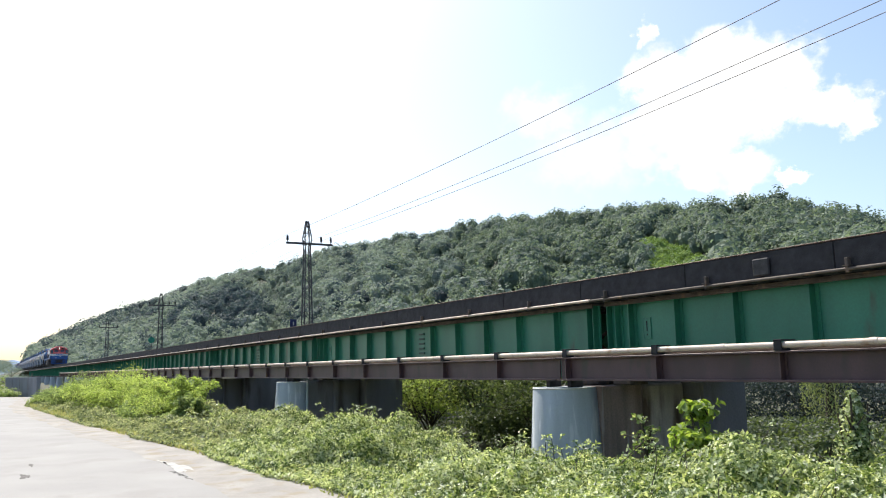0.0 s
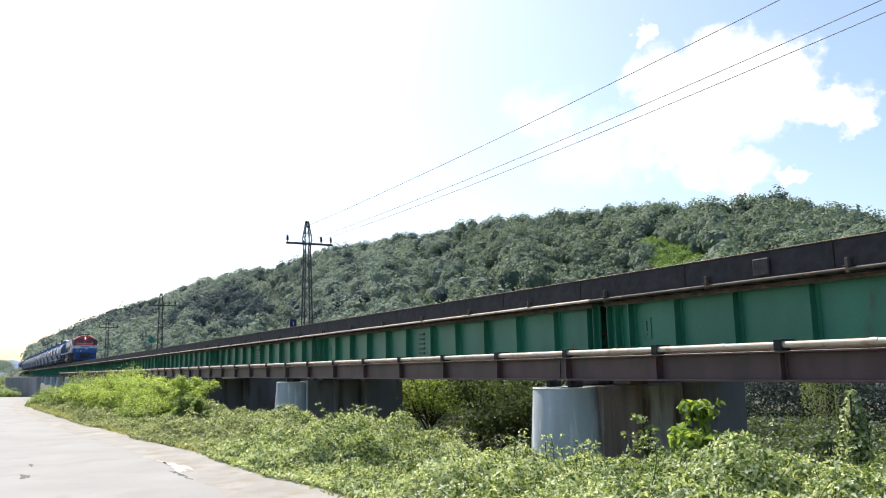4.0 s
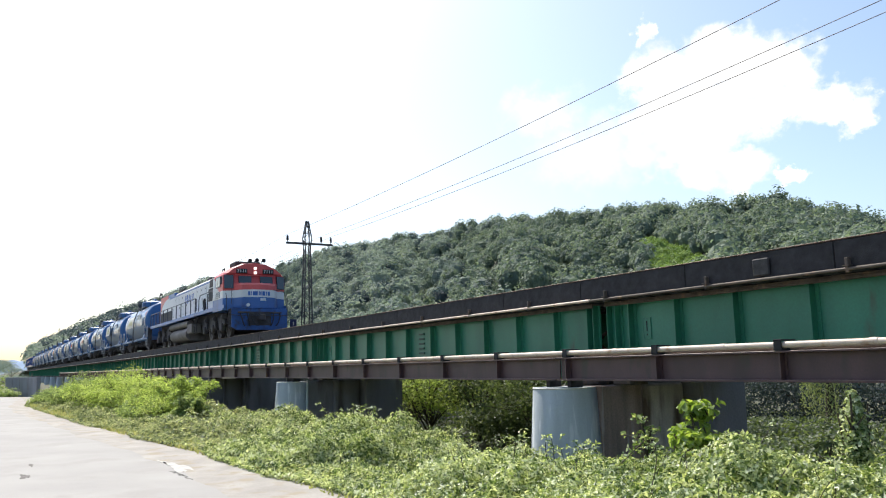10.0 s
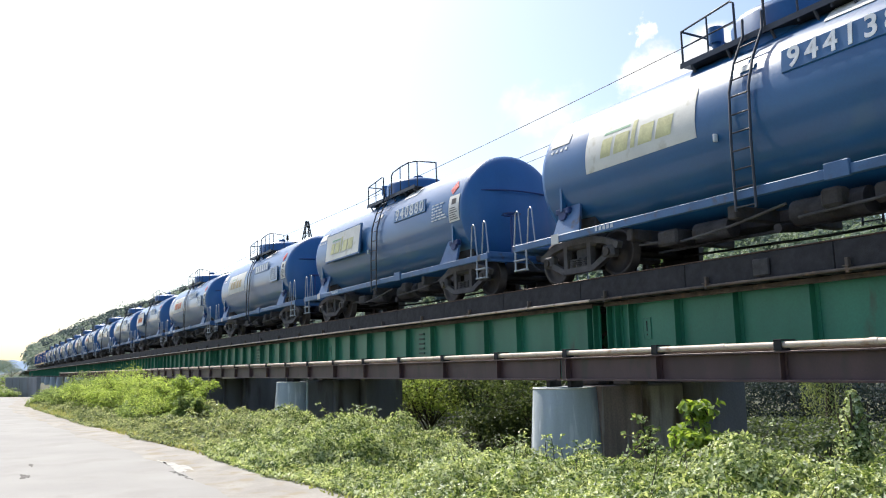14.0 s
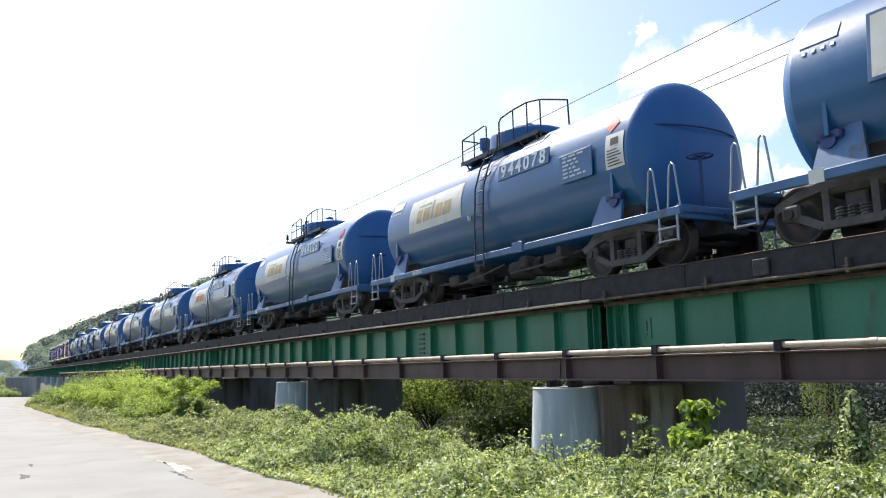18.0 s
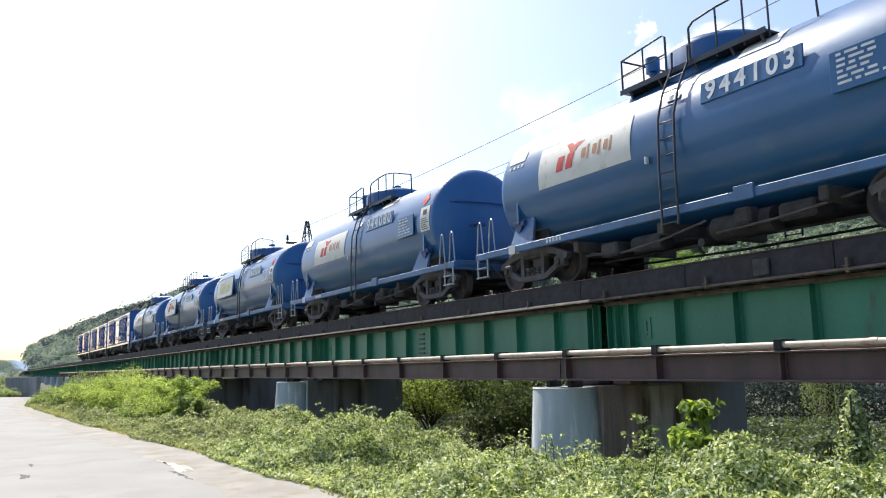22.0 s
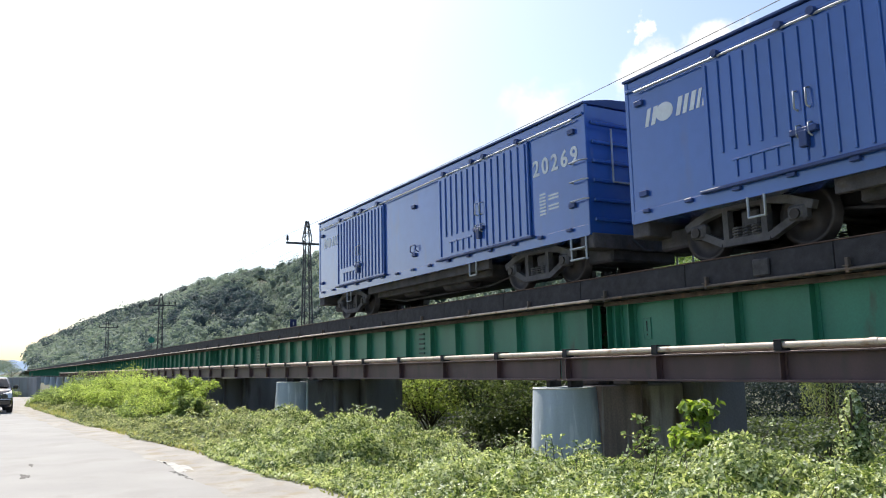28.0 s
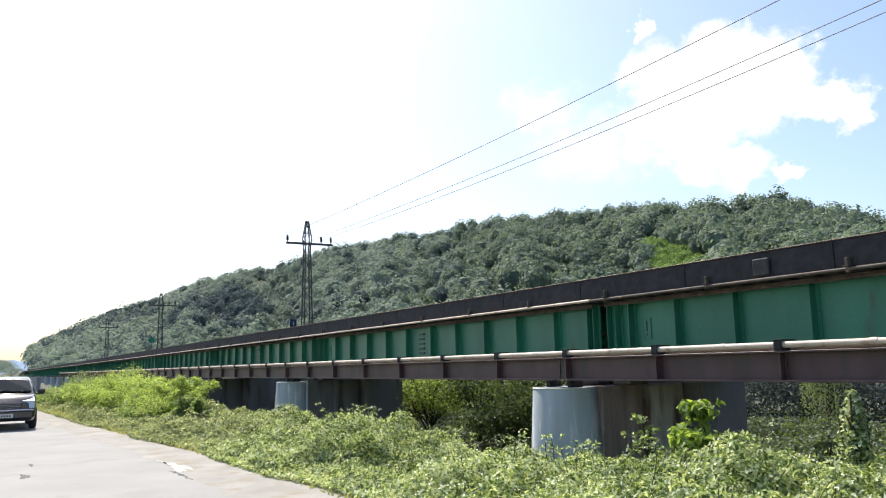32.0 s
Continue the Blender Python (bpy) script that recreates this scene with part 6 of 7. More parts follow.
    part("nose_plate", Build().box(10.10, 10.135, 0.02, 0.28, 1.60, 1.72, 0.004), M_LETTER, w)
    # pilot, coupler, horns, roof gear
    part("pilot", Build().prism([(-1.28, 1.24), (-1.28, 0.42), (-1.05, 0.28), (1.05, 0.28), (1.28, 0.42), (1.28, 1.24)], "x", 10.08, 10.14).box(9.9, 10.08, -1.25, 1.25, 1.0, 1.24, 0.02), M_PILOT, w, "grimy blue snow pilot")
    part("front_deck", Build().box(9.6, 10.16, -1.25, 1.25, 1.245, 1.28, 0.01), M_PILOT, w)
    part("coupler_pocket", Build().box(10.135, 10.155, -0.50, 0.52, 0.48, 1.10, 0.006), M_GRIME, w, "sooty coupler pocket")
    part("hose_bracket", Build().box(10.13, 10.20, -1.0, -0.5, 1.02, 1.10, 0.01), M_GRIME, w)
    part("hose_bracket", Build().box(10.13, 10.20, 0.52, 1.0, 1.02, 1.10, 0.01), M_GRIME, w)
    add_coupler(w, 10.13, 1)
    add_coupler(w, -10.1, -1)
    for y in (-0.9, -0.6, 0.6, 0.9):
        part("jumper_hose", Build().tube([(10.15, y, 1.05), (10.30, y, 0.9), (10.33, y * 0.9, 0.6), (10.24, y * 0.8, 0.45)], 0.03, 6), M_BLACK, w)
    part("cut_lever", Build().tube([(10.16, -1.3, 0.95), (10.28, -1.05, 0.92), (10.28, 1.05, 0.92), (10.16, 1.3, 0.95)], 0.018, 6), M_DARKROD, w)
    part("front_rail", Build().tube([(9.92, 0.72, 2.12), (10.0, 0.92, 2.10), (10.07, 1.12, 2.02), (10.10, 1.22, 1.85), (10.10, 1.26, 1.2)], 0.016, 6), M_DARKROD, w)
    part("pilot_lamp", Build().tube([(10.10, -0.55, 1.40), (10.20, -0.55, 1.40)], 0.08, 12), M_LETTER, w)
    for x, y, z in ((0.0, 0.08, 3.56), (0.0, 0.40, 3.56), (-0.10, -0.22, 3.54)):
        part("horn", Build().lathe([(0.018, 8.85), (0.022, 9.15), (0.04, 9.25), (0.10, 9.33), (0.095, 9.33), (0.015, 9.25)], "x", 16, (x, y, z)), M_BLACK, w, "black air horn")
        part("horn_bracket", Build().tube([(9.0 + x, y, 3.38), (9.0 + x, y, z)], 0.018, 6), M_BLACK, w)
    part("roof_hatch", Build().box(7.75, 8.75, -0.80, 0.45, 3.28, 3.56, 0.05), M_GRIME, w)
    part("roof_rail", Build().tube([(7.35, -1.02, 3.19), (7.35, -1.02, 3.3), (7.7, -1.02, 3.3), (7.7, -1.02, 3.19)], 0.03, 6), M_BLACK, w)
    for x in (-8.6, -7.2, -5.8):
        part("radiator_fan", Build().lathe([(0.55, 3.2), (0.55, 3.36), (0.5, 3.38), (0.0, 3.38)], "z", 20, (x, 0, 0)), M_GRIME, w)
    for x, l in ((-4.4, 0.5), (3.2, 0.8), (6.2, 0.9), (7.05, 0.3)):
        part("exhaust_stack", Build().box(x - l / 2, x + l / 2, -0.70, 0.45, 3.16, 3.38, 0.04), M_GRIME, w)
    part("roof_conduit", Build().tube([(-5.0, -0.70, hz + 0.145), (7.2, -0.70, hz + 0.145)], 0.010, 6), M_BLACK, w)
    return w


MOVING.append((make_locomotive(), 65.25))


# ---- plants ----
def canopy(x, y):
    """Height of the creepers' surface over the bank."""
    crest = np.interp(x, [-80, -62, -45, -38, -30, -26, -22, -18, -16.6, -15.4, -14.2, -13.1, -12.5, -11.6, -10.6, -9, -7.2, -6.2, -5.6, -4, 2], [0.05, 0.05, 0.35, 0.45, 0.20, 0.16, 0.22, 0.28, 0.26, 0.50, 0.36, 0.12, -0.18, -0.22, 0.10, 0.24, 0.30, 0.44, 0.66, 0.86, 1.0])
    e = road_edge(x) + 0.25 * smooth_noise(x, y * 0, 2.2, 21)
    rise = np.clip((y - e) / 2.4, 0, 1)
    rise = np.clip(rise * (2 - rise), 0, 1) ** 0.7
    back = np.clip((9.4 - y) / 1.6, 0, 1)
    lump = np.clip((x + 53) / 5, 0, 1) * 0.27 * smooth_noise(x, y, 1.4, 22) + 0.40 * (np.abs(smooth_noise(x, y, 0.85, 23)) - 0.33) + 0.14 * smooth_noise(x, y, 0.33, 24)
    g = ground_z(x, y)
    z = g + (crest * rise * 0.92 + lump * rise - g) * back * np.clip(rise * 3, 0, 1)
    return np.maximum(z, np.where(y - road_edge(x) < 1.6, 0.07, g + 0.05)), rise


def make_vines():
    rng = np.random.default_rng(31)
    sets, dull = [], []
    for x0, x1, per, size in ((-9, 1.5, 1500, 0.070), (-16, -9, 1150, 0.080), (-30, -16, 620, 0.098), (-51, -30, 420, 0.105)):
        n = int((x1 - x0) * 5.4 * per)
        x = rng.uniform(x0, x1, n)
        e = road_edge(x)
        y = e - 0.1 + rng.beta(1.0, 1.0, n) * (9.3 - e)
        z, rise = canopy(x, y)
        d = 0.08
        zx, zy = canopy(x + d, y)[0], canopy(x, y + d)[0]
        nrm = np.stack([-(zx - z) / d, -(zy - z) / d, np.ones(n)], 1)
        nrm = nrm / np.linalg.norm(nrm, axis=1, keepdims=True) + rng.normal(size=(n, 3)) * 0.65
        depth = rng.random(n) ** 1.3 * 0.36 * np.clip(rise * 2, 0, 1)
        keep = rise > 0.02
        at = np.stack([x, y, z - depth + 0.03], 1)[keep]
        nrm = nrm[keep]
        away = at[:, 1] - road_edge(at[:, 0])
        scrub = np.clip((-15.5 - at[:, 0]) / 5, 0, 1) * np.clip(1.9 - away / 2.1, 0, 1) + np.clip((-26 - at[:, 0]) / 6, 0, 1) > rng.random(len(at)) * 0.9 + 0.05
        sets.append(tri_leaves(at[~scrub], nrm[~scrub], size, rng) if x0 > -31 else quad_leaves(at[~scrub], nrm[~scrub], size * 1.15, rng))
        if scrub.any():
            dull.append(leaf_arrays(at[scrub], nrm[scrub], np.full(int(scrub.sum()), size * 1.25), rng, 0.45))
    for name, leaves, mat, label, category in (("creeper_thicket", sets, M_VINE, "sunlit tangled creepers covering the bank before the bridge", "creepers"), ("verge_scrub", dull, M_SCRUB, "dull olive-green scrub along the road's edge", "scrub")):
        k, vs, fs = 0, [], []
        for v, f in leaves:
            vs.append(v)
            fs.append(f + k)
            k += len(v)
        tagged(new(name, array_mesh(name, np.concatenate(vs), np.concatenate(fs), mat)), label, category, "", "stuff")
    # upright shoots and tendrils standing out of the mass
    st, lv = Build(), []
    for _ in range(260):
        x = rng.uniform(-26, 1.5)
        e = float(road_edge(x))
        y = rng.uniform(e + 0.8, 8.6)
        z = float(canopy(np.array([x]), np.array([y]))[0][0])
        h = rng.uniform(0.10, 0.36)
        p = [Vector((x, y, z - 0.1))]
        lean = Vector((rng.normal() * 0.35, rng.normal() * 0.35, 1.0))
        for q in range(4):
            p.append(p[-1] + lean * (h + 0.1) / 4 + Vector((rng.normal(), rng.normal(), 0)) * 0.02)
        st.tube(p, 0.006, 4, True, 0.5)
        for q in range(1, 5):
            for _ in range(4):
                lv.append(tuple(p[q] + Vector((rng.normal(), rng.normal(), rng.normal() * 0.5)) * 0.05))
    lv = np.array(lv)
    v, f = tri_leaves(lv, rng.normal(size=lv.shape) * 0.6 + np.array([0, 0, 0.8]), 0.065, rng)
    tagged(new("creeper_shoots", array_mesh("creeper_shoots", v, f, M_VINE)), "young leafy shoots rising from the creepers", "creepers", "", "stuff")
    tagged(part("creeper_stems", st, M_BARK), "thin stems of creeper shoots", "stems", "", "stuff")


make_vines()


def make_grass():
    rng = np.random.default_rng(41)
    vs, fs, k = [], [], 0
    for x0, x1, n, hh in ((-12, 2, 1000, 0.11), (-30, -12, 1500, 0.14), (-51, -30, 1500, 0.2)):
        x = rng.uniform(x0, x1, n)
        y = road_edge(x) + np.abs(rng.normal(size=n)) * 0.45 + 0.02
        z = ground_z(x, y)
        h = hh * rng.uniform(0.4, 1.2, n)
        a = rng.uniform(0, 6.28, n)
        w = 0.012 + 0.0006 * np.abs(x)
        lean = rng.normal(size=(n, 2)) * 0.4
        base = np.stack([x, y, z], 1)
        side = np.stack([np.cos(a) * w, np.sin(a) * w, 0 * a], 1)
        tip = base + np.stack([lean[:, 0] * h, lean[:, 1] * h, h], 1)
        mid = base + np.stack([lean[:, 0] * h * 0.3, lean[:, 1] * h * 0.3, h * 0.55], 1)
        v = np.stack([base - side, base + side, mid + side * 0.8, tip, mid - side * 0.8], 1).reshape(-1, 3)
        vs.append(v)
        fs.append(np.arange(5 * n).reshape(-1, 5) + k)
        k += len(v)
    tagged(new("verge_grass", array_mesh("verge_grass", np.concatenate(vs), np.concatenate(fs), M_GRASS)), "dry tufts of grass along the road verge", "grass", "", "stuff")


make_grass()


def make_shrub(name, label, x, y, top, spread, leaves, size, mat, seed, category="shrub", group="", upright=0.6, base=None, droop=0.0, bare=0.45, cone=False, width=0.75, clump=0.17):
    """A branching plant: stems from the base, leaf clusters along and at the ends of the twigs."""
    rng = np.random.default_rng(seed)
    g = float(ground_z(np.array([x]), np.array([y]))[0]) if base is None else base
    h = top - g
    sh = thing(name, label, category, group, pose(x, y, g))
    stems = Build()
    tips = []
    n = max(5, int(6 + spread * 4))
    trunk_top = Vector((rng.normal() * 0.05, rng.normal() * 0.05, h * bare))
    stems.tube([(0, 0, -0.1), tuple(trunk_top * 0.5), tuple(trunk_top)], 0.02 + 0.018 * h, 7, True, 0.6)
    for k in range(n):
        a = 2 * math.pi * k / n + rng.normal() * 0.3
        start = trunk_top * rng.uniform(0.25 if bare < 0.5 else 0.75, 1.0)
        reach = spread * rng.uniform(0.45, 1.0) * (0.3 if cone else 1.0)
        end = Vector((math.cos(a) * reach, math.sin(a) * reach, h * rng.uniform(0.55 if bare < 0.5 else 0.72, 1.0) * (1 - 0.25 * (reach / spread) ** 2)))
        mid = (start + end) / 2 + Vector((0, 0, h * 0.10 * upright))
        pts = [start, mid, end]
        stems.tube([tuple(p) for p in pts], 0.008 + 0.008 * h, 5, True, 0.35)
        tips += [(mid, 0.6), (end, 1.0), ((mid + end) / 2, 0.9)]
        for _ in range(4):
            q = mid.lerp(end, rng.uniform(0.1, 0.9)) + Vector((rng.normal(), rng.normal(), abs(rng.normal()) * 0.5)) * spread * (0.1 if cone else 0.3)
            q.z = min(q.z, h)
            stems.tube([tuple(mid.lerp(end, 0.4)), tuple(q)], 0.006 + 0.004 * h, 4, True, 0.4)
            tips.append((q, 0.9))
    part("stem", stems, M_BARK, sh)
    per = leaves // len(tips)
    c, nn = [], []
    for p, wgt in tips:
        m = max(4, int(per * wgt))
        d = rng.normal(size=(m, 3)) * np.array([1, 1, 0.7 + droop])
        c.append(np.array(p) + d * spread * clump - np.array([0, 0, droop * 0.3]))
        nn.append(d * 0.4 + rng.normal(size=(m, 3)) * 0.5 + np.array([0, 0, 0.7]))
    c = np.concatenate(c)
    if cone:
        c[:, 2] = h * np.clip((c[:, 2] / h - 0.25) / 0.72, 0.02, 1.0) * rng.uniform(0.9, 1.0, len(c))
        c[:, :2] *= np.clip(1.0 - 0.93 * c[:, 2:] / h, 0.07, 1.0)
    c[:, 2] = np.maximum(c[:, 2], 0.05)
    v, f = quad_leaves(c, np.concatenate(nn), size * 1.05, rng) if size > 0.14 else leaf_arrays(c, np.concatenate(nn), np.full(len(c), size), rng, width)
    tagged(part("foliage", array_mesh("foliage", v, f, mat), None, sh), kind="stuff")
    return sh


LOCUST = [(-50.0, 2.75, 0.30, 0.9, 0), (-48.2, 3.1, 0.60, 1.0, 0), (-46.2, 3.6, 0.92, 1.1, 0), (-44.5, 4.2, 1.25, 1.2, 0), (-41.5, 4.7, 1.70, 1.3, 0), (-38.5, 4.9, 1.88, 1.3, 1), (-35.5, 5.1, 1.70, 1.2, 1), (-32.5, 5.3, 1.45, 1.1, 1), (-29.5, 5.3, 1.36, 1.0, 1),
          (-28.0, 5.45, 1.52, 0.85, 1), (-26.6, 5.5, 1.70, 0.65, 1), (-25.6, 5.35, 1.05, 0.5, 0), (-39.0, 3.9, 0.95, 1.2, 1), (-34.0, 4.2, 0.95, 1.1, 1), (-43.0, 3.4, 0.80, 1.0, 0), (-29.0, 4.6, 0.75, 0.8, 0)]
for k, (x, y, top, sp, bright) in enumerate(LOCUST):
    make_shrub("locust_shrub", "bright yellow-green feathery shrub on the bank" if bright else "leafy green shrub on the bank", x, y, top + 0.16, sp, 5600, 0.092, M_LOCUST if bright else M_SHRUB, 50 + k, "shrub", "shrubs on the bank", width=0.5, clump=0.135)
make_shrub("mulberry_sapling", "young broad-leaved sapling, sunlit against a dark pier", -7.15, 7.6, 1.50, 0.36, 640, 0.11, M_SAPLING, 71, "sapling", bare=0.5, upright=1.0)
make_shrub("slender_sapling", "thin dusty sapling beside the concrete pier", -8.35, 7.9, 1.16, 0.22, 120, 0.075, M_VINE, 72, "sapling", bare=0.7)
make_shrub("bushy_sapling", "dense small-leaved conical bush beyond the creepers", -5.34, 8.0, 1.34, 0.58, 8200, 0.042, M_VINE, 73, "sapling", bare=0.4, cone=True, clump=0.42)
make_shrub("low_dark_shrub", "low shrub shaded by the bridge", -6.85, 9.4, 0.85, 0.35, 260, 0.08, M_BUSH, 74, "shrub")
make_shrub("bank_shrub", "leafy green shrub at the edge of the creepers", -4.3, 8.2, 1.0, 0.7, 1500, 0.065, M_VINE, 75, "shrub")
for k, (x, y, top, sp) in enumerate(((-27.5, 14.2, 2.5, 1.7), (-25.2, 13.6, 2.3, 1.5), (-23.2, 14.4, 2.9, 1.6), (-21.2, 13.9, 0.5, 1.0), (-19.2, 14.0, 2.4, 1.6), (-17.4, 13.6, 2.0, 1.4), (-15.6, 14.0, 1.7, 1.3), (-30.5, 15.0, 3.0, 2.0), (-34.5, 16.0, 3.2, 2.2), (-39.0, 16.5, 3.2, 2.2), (-44.0, 16.5, 3.2, 2.4), (-22.0, 16.5, 3.3, 2.2), (-18.0, 16.5, 3.0, 2.2), (-26.0, 17.0, 3.4, 2.3))):
    # One bush takes brighter leaves: a patch of sunlight put into its colour.
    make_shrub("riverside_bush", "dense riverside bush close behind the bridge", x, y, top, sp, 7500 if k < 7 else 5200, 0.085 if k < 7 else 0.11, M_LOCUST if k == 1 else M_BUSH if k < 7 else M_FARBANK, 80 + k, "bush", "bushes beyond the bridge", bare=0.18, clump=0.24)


def make_tree(x, y, height, spread, seed, name="riverside_tree", label="dark broad-leaved tree on the far bank", mat=None, group="trees beyond the bridge"):
    rng = np.random.default_rng(seed)
    g = float(ground_z(np.array([x]), np.array([y]))[0])
    tr = thing(name, label, "tree", group, pose(x, y, g))
    b = Build().tube([(0, 0, -0.2), (0.05, 0, height * 0.25), (0.1, 0.05, height * 0.55)], 0.05 * height * 0.5, 9, True, 0.55)
    for k in range(6):
        a = k * 1.05 + rng.normal() * 0.2
        b.tube([(0.05, 0, height * 0.3), (math.cos(a) * spread * 0.4, math.sin(a) * spread * 0.4, height * 0.55), (math.cos(a) * spread * 0.75, math.sin(a) * spread * 0.75, height * 0.72)], 0.035, 5, True, 0.4)
    part("trunk", b, M_BARK, tr)
    c, nn = crown(rng, 11, 1500)
    c = c * np.array([spread, spread, height * 0.42]) + np.array([0, 0, height * 0.56])
    c[:, 2] = np.minimum(c[:, 2], height)
    v, f = quad_leaves(c, nn, 0.045 * height, rng)
    tagged(part("crown", array_mesh("crown", v, f, mat or M_FOREST), None, tr), kind="stuff")


k = 0
for x in np.linspace(-95, 14, 24):
    r = random.Random(int(x * 10))
    make_tree(float(x) + r.uniform(-1, 1), 31 + r.uniform(-2, 3), r.uniform(4.4, 5.8), r.uniform(2.4, 3.2), 300 + k, mat=M_FARBANK)
    k += 1
for x in np.linspace(-72, 18, 30):
    r = random.Random(int(x * 7))
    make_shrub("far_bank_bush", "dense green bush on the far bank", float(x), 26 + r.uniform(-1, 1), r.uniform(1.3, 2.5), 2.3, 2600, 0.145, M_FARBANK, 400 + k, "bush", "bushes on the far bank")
    k += 1


def make_willow(x, y, height, seed):
    rng = np.random.default_rng(seed)
    tr = thing("willow_tree", "willow with pale hanging strands beyond the bridge", "tree", "", pose(x, y, -0.9))
    b = Build().tube([(0, 0, -0.2), (0.1, 0, height * 0.4), (0.0, 0.1, height * 0.8)], 0.16, 9, True, 0.5)
    c = []
    for k in range(46):
        a = rng.uniform(0, 6.28)
        r = rng.uniform(0.2, 0.72)
        top = height * (1 - 0.12 * r) - rng.uniform(0, 0.5)
        if k < 9:
            b.tube([(0, 0, height * 0.6), (math.cos(a) * r * 0.6, math.sin(a) * r * 0.6, top + 0.1), (math.cos(a) * r, math.sin(a) * r, top)], 0.04, 5, True, 0.4)
        length = rng.uniform(1.6, 3.6)
        n = 80
        t = np.linspace(0, 1, n)
        c.append(np.stack([math.cos(a) * r + rng.normal(size=n) * 0.05, math.sin(a) * r + rng.normal(size=n) * 0.05, top - t * length], 1))
    part("trunk", b, M_BARK, tr)
    c = np.concatenate(c)
    nn = rng.normal(size=c.shape) * np.array([1, 1, 0.25])
    v, f = leaf_arrays(c, nn, np.full(len(c), 0.085), rng, 0.35)
    tagged(part("crown", array_mesh("crown", v, f, M_WILLOW), None, tr), kind="stuff")


make_willow(-15.5, 22.0, 3.9, 7)


def make_meadow():
    rng = np.random.default_rng(91)
    n = 170000
    x, y = rng.uniform(-60, 14, n), rng.uniform(12.2, 34.0, n)
    keep = (y < 19.2) | (y > 20.3)
    x, y = x[keep], y[keep]
    z = ground_z(x, y) + np.where(y < 19.4, 0.62 + 0.30 * np.clip((y - 16.5) / 2, 0, 1), 0.3) + 0.18 * smooth_noise(x, y, 2.0, 92) - rng.random(len(x)) ** 2 * 0.3
    low = 60000
    xx, yy = rng.uniform(-25, -7, low), rng.uniform(14.5, 19.2, low)
    zz = ground_z(xx, yy) + 0.70 + 0.30 * np.clip((yy - 16.5) / 2, 0, 1) + 0.16 * smooth_noise(xx, yy, 1.2, 94) - rng.random(low) * 0.75
    x, y, z = np.concatenate([x, xx]), np.concatenate([y, yy]), np.concatenate([z, zz])
    nn = rng.normal(size=(len(x), 3)) * 0.5 + np.array([0, 0, 0.9])
    v, f = quad_leaves(np.stack([x, y, z], 1), nn, 0.085, rng)
    n = 60000
    x, y = rng.uniform(-42, 2, n), rng.uniform(23.4, 25.0, n)
    z = -0.9 + rng.random(n) ** 0.8 * (1.7 + 0.5 * smooth_noise(x, y, 1.6, 93))
    v2, f2 = quad_leaves(np.stack([x, y, z], 1), rng.normal(size=(n, 3)) + np.array([0, -0.8, 0.5]), 0.085, rng)
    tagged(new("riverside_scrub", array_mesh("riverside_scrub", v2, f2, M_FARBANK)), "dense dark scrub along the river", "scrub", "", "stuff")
    tagged(new("meadow_scrub", array_mesh("meadow_scrub", v, f, M_BUSH)), "rank green scrub on the flood plain", "scrub", "", "stuff")


make_meadow()
structure("river_wall", Build().box(-60, 20, 19.4, 19.52, -1.0, -0.14, 0.02), M_DARKCONC, "low dark concrete river wall beyond the bridge", "wall")


# ---- distant trees at the end of the road ----
for k, (x, y, hh, sp) in enumerate(((-300, 1.0, 7.4, 5.5), (-255, -3, 7.0, 5), (-300, -6, 7.5, 7), (-170, 1.0, 5.0, 3.4), (-158, 0.2, 4.4, 3.0), (-140, 2.7, 2.5, 2.0), (-200, 3.9, 4.0, 2.8), (-150, 4.3, 2.3, 1.8), (-240, -24, 9, 7))):
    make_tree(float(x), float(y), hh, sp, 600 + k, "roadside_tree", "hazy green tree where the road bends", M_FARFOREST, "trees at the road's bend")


def wall_run():
    """A low grey retaining wall from the bridge's foot along the bend of the road."""
    a, b = Vector((-69.5, 3.25, 0)), Vector((-84.0, 1.35, 0))
    d = (b - a).normalized()
    n = Vector((-d.y, d.x, 0)) * 0.15
    wall = Build()
    wall.prism([((a + n).x, (a + n).y), ((b + n).x, (b + n).y), ((b - n).x, (b - n).y), ((a - n).x, (a - n).y)], "z", -0.6, 1.50)
    wall = structure("retaining_wall", wall, M_WALL, "grey concrete retaining wall beside the road", "wall")
    for k in range(1, 4):
        p = a + d * (k * 3.6)
        part("wall_joint", Build().box(-0.02, 0.02, -0.17, 0.17, -0.5, 1.49, 0.004, pose(p.x, p.y, 0, 0, 0, math.degrees(math.atan2(d.y, d.x)))), M_DARKCONC, wall)


M_WALL = material("grey_wall_concrete", (0.17, 0.185, 0.205), 0.85, 0, 0.2, -0.8, 20, 0.3, (0.13, 0.135, 0.14), 0.2, streak=0.3)
wall_run()


for k, (x, y, top, sp) in enumerate(((-76.0, 0.3, 0.75, 1.2), (-79.0, -1.0, 0.9, 1.4), (-83.0, -2.2, 1.3, 1.6), (-88.0, 0.3, 1.9, 1.6), (-90.0, -3.5, 1.6, 1.9), (-74.5, 1.3, 0.35, 0.8))):
    make_shrub("roadside_shrub", "yellow-green shrub beyond the bend of the road", x, y, top, sp, 1400, 0.15, M_SHRUB, 700 + k, "shrub", "shrubs at the road's bend")


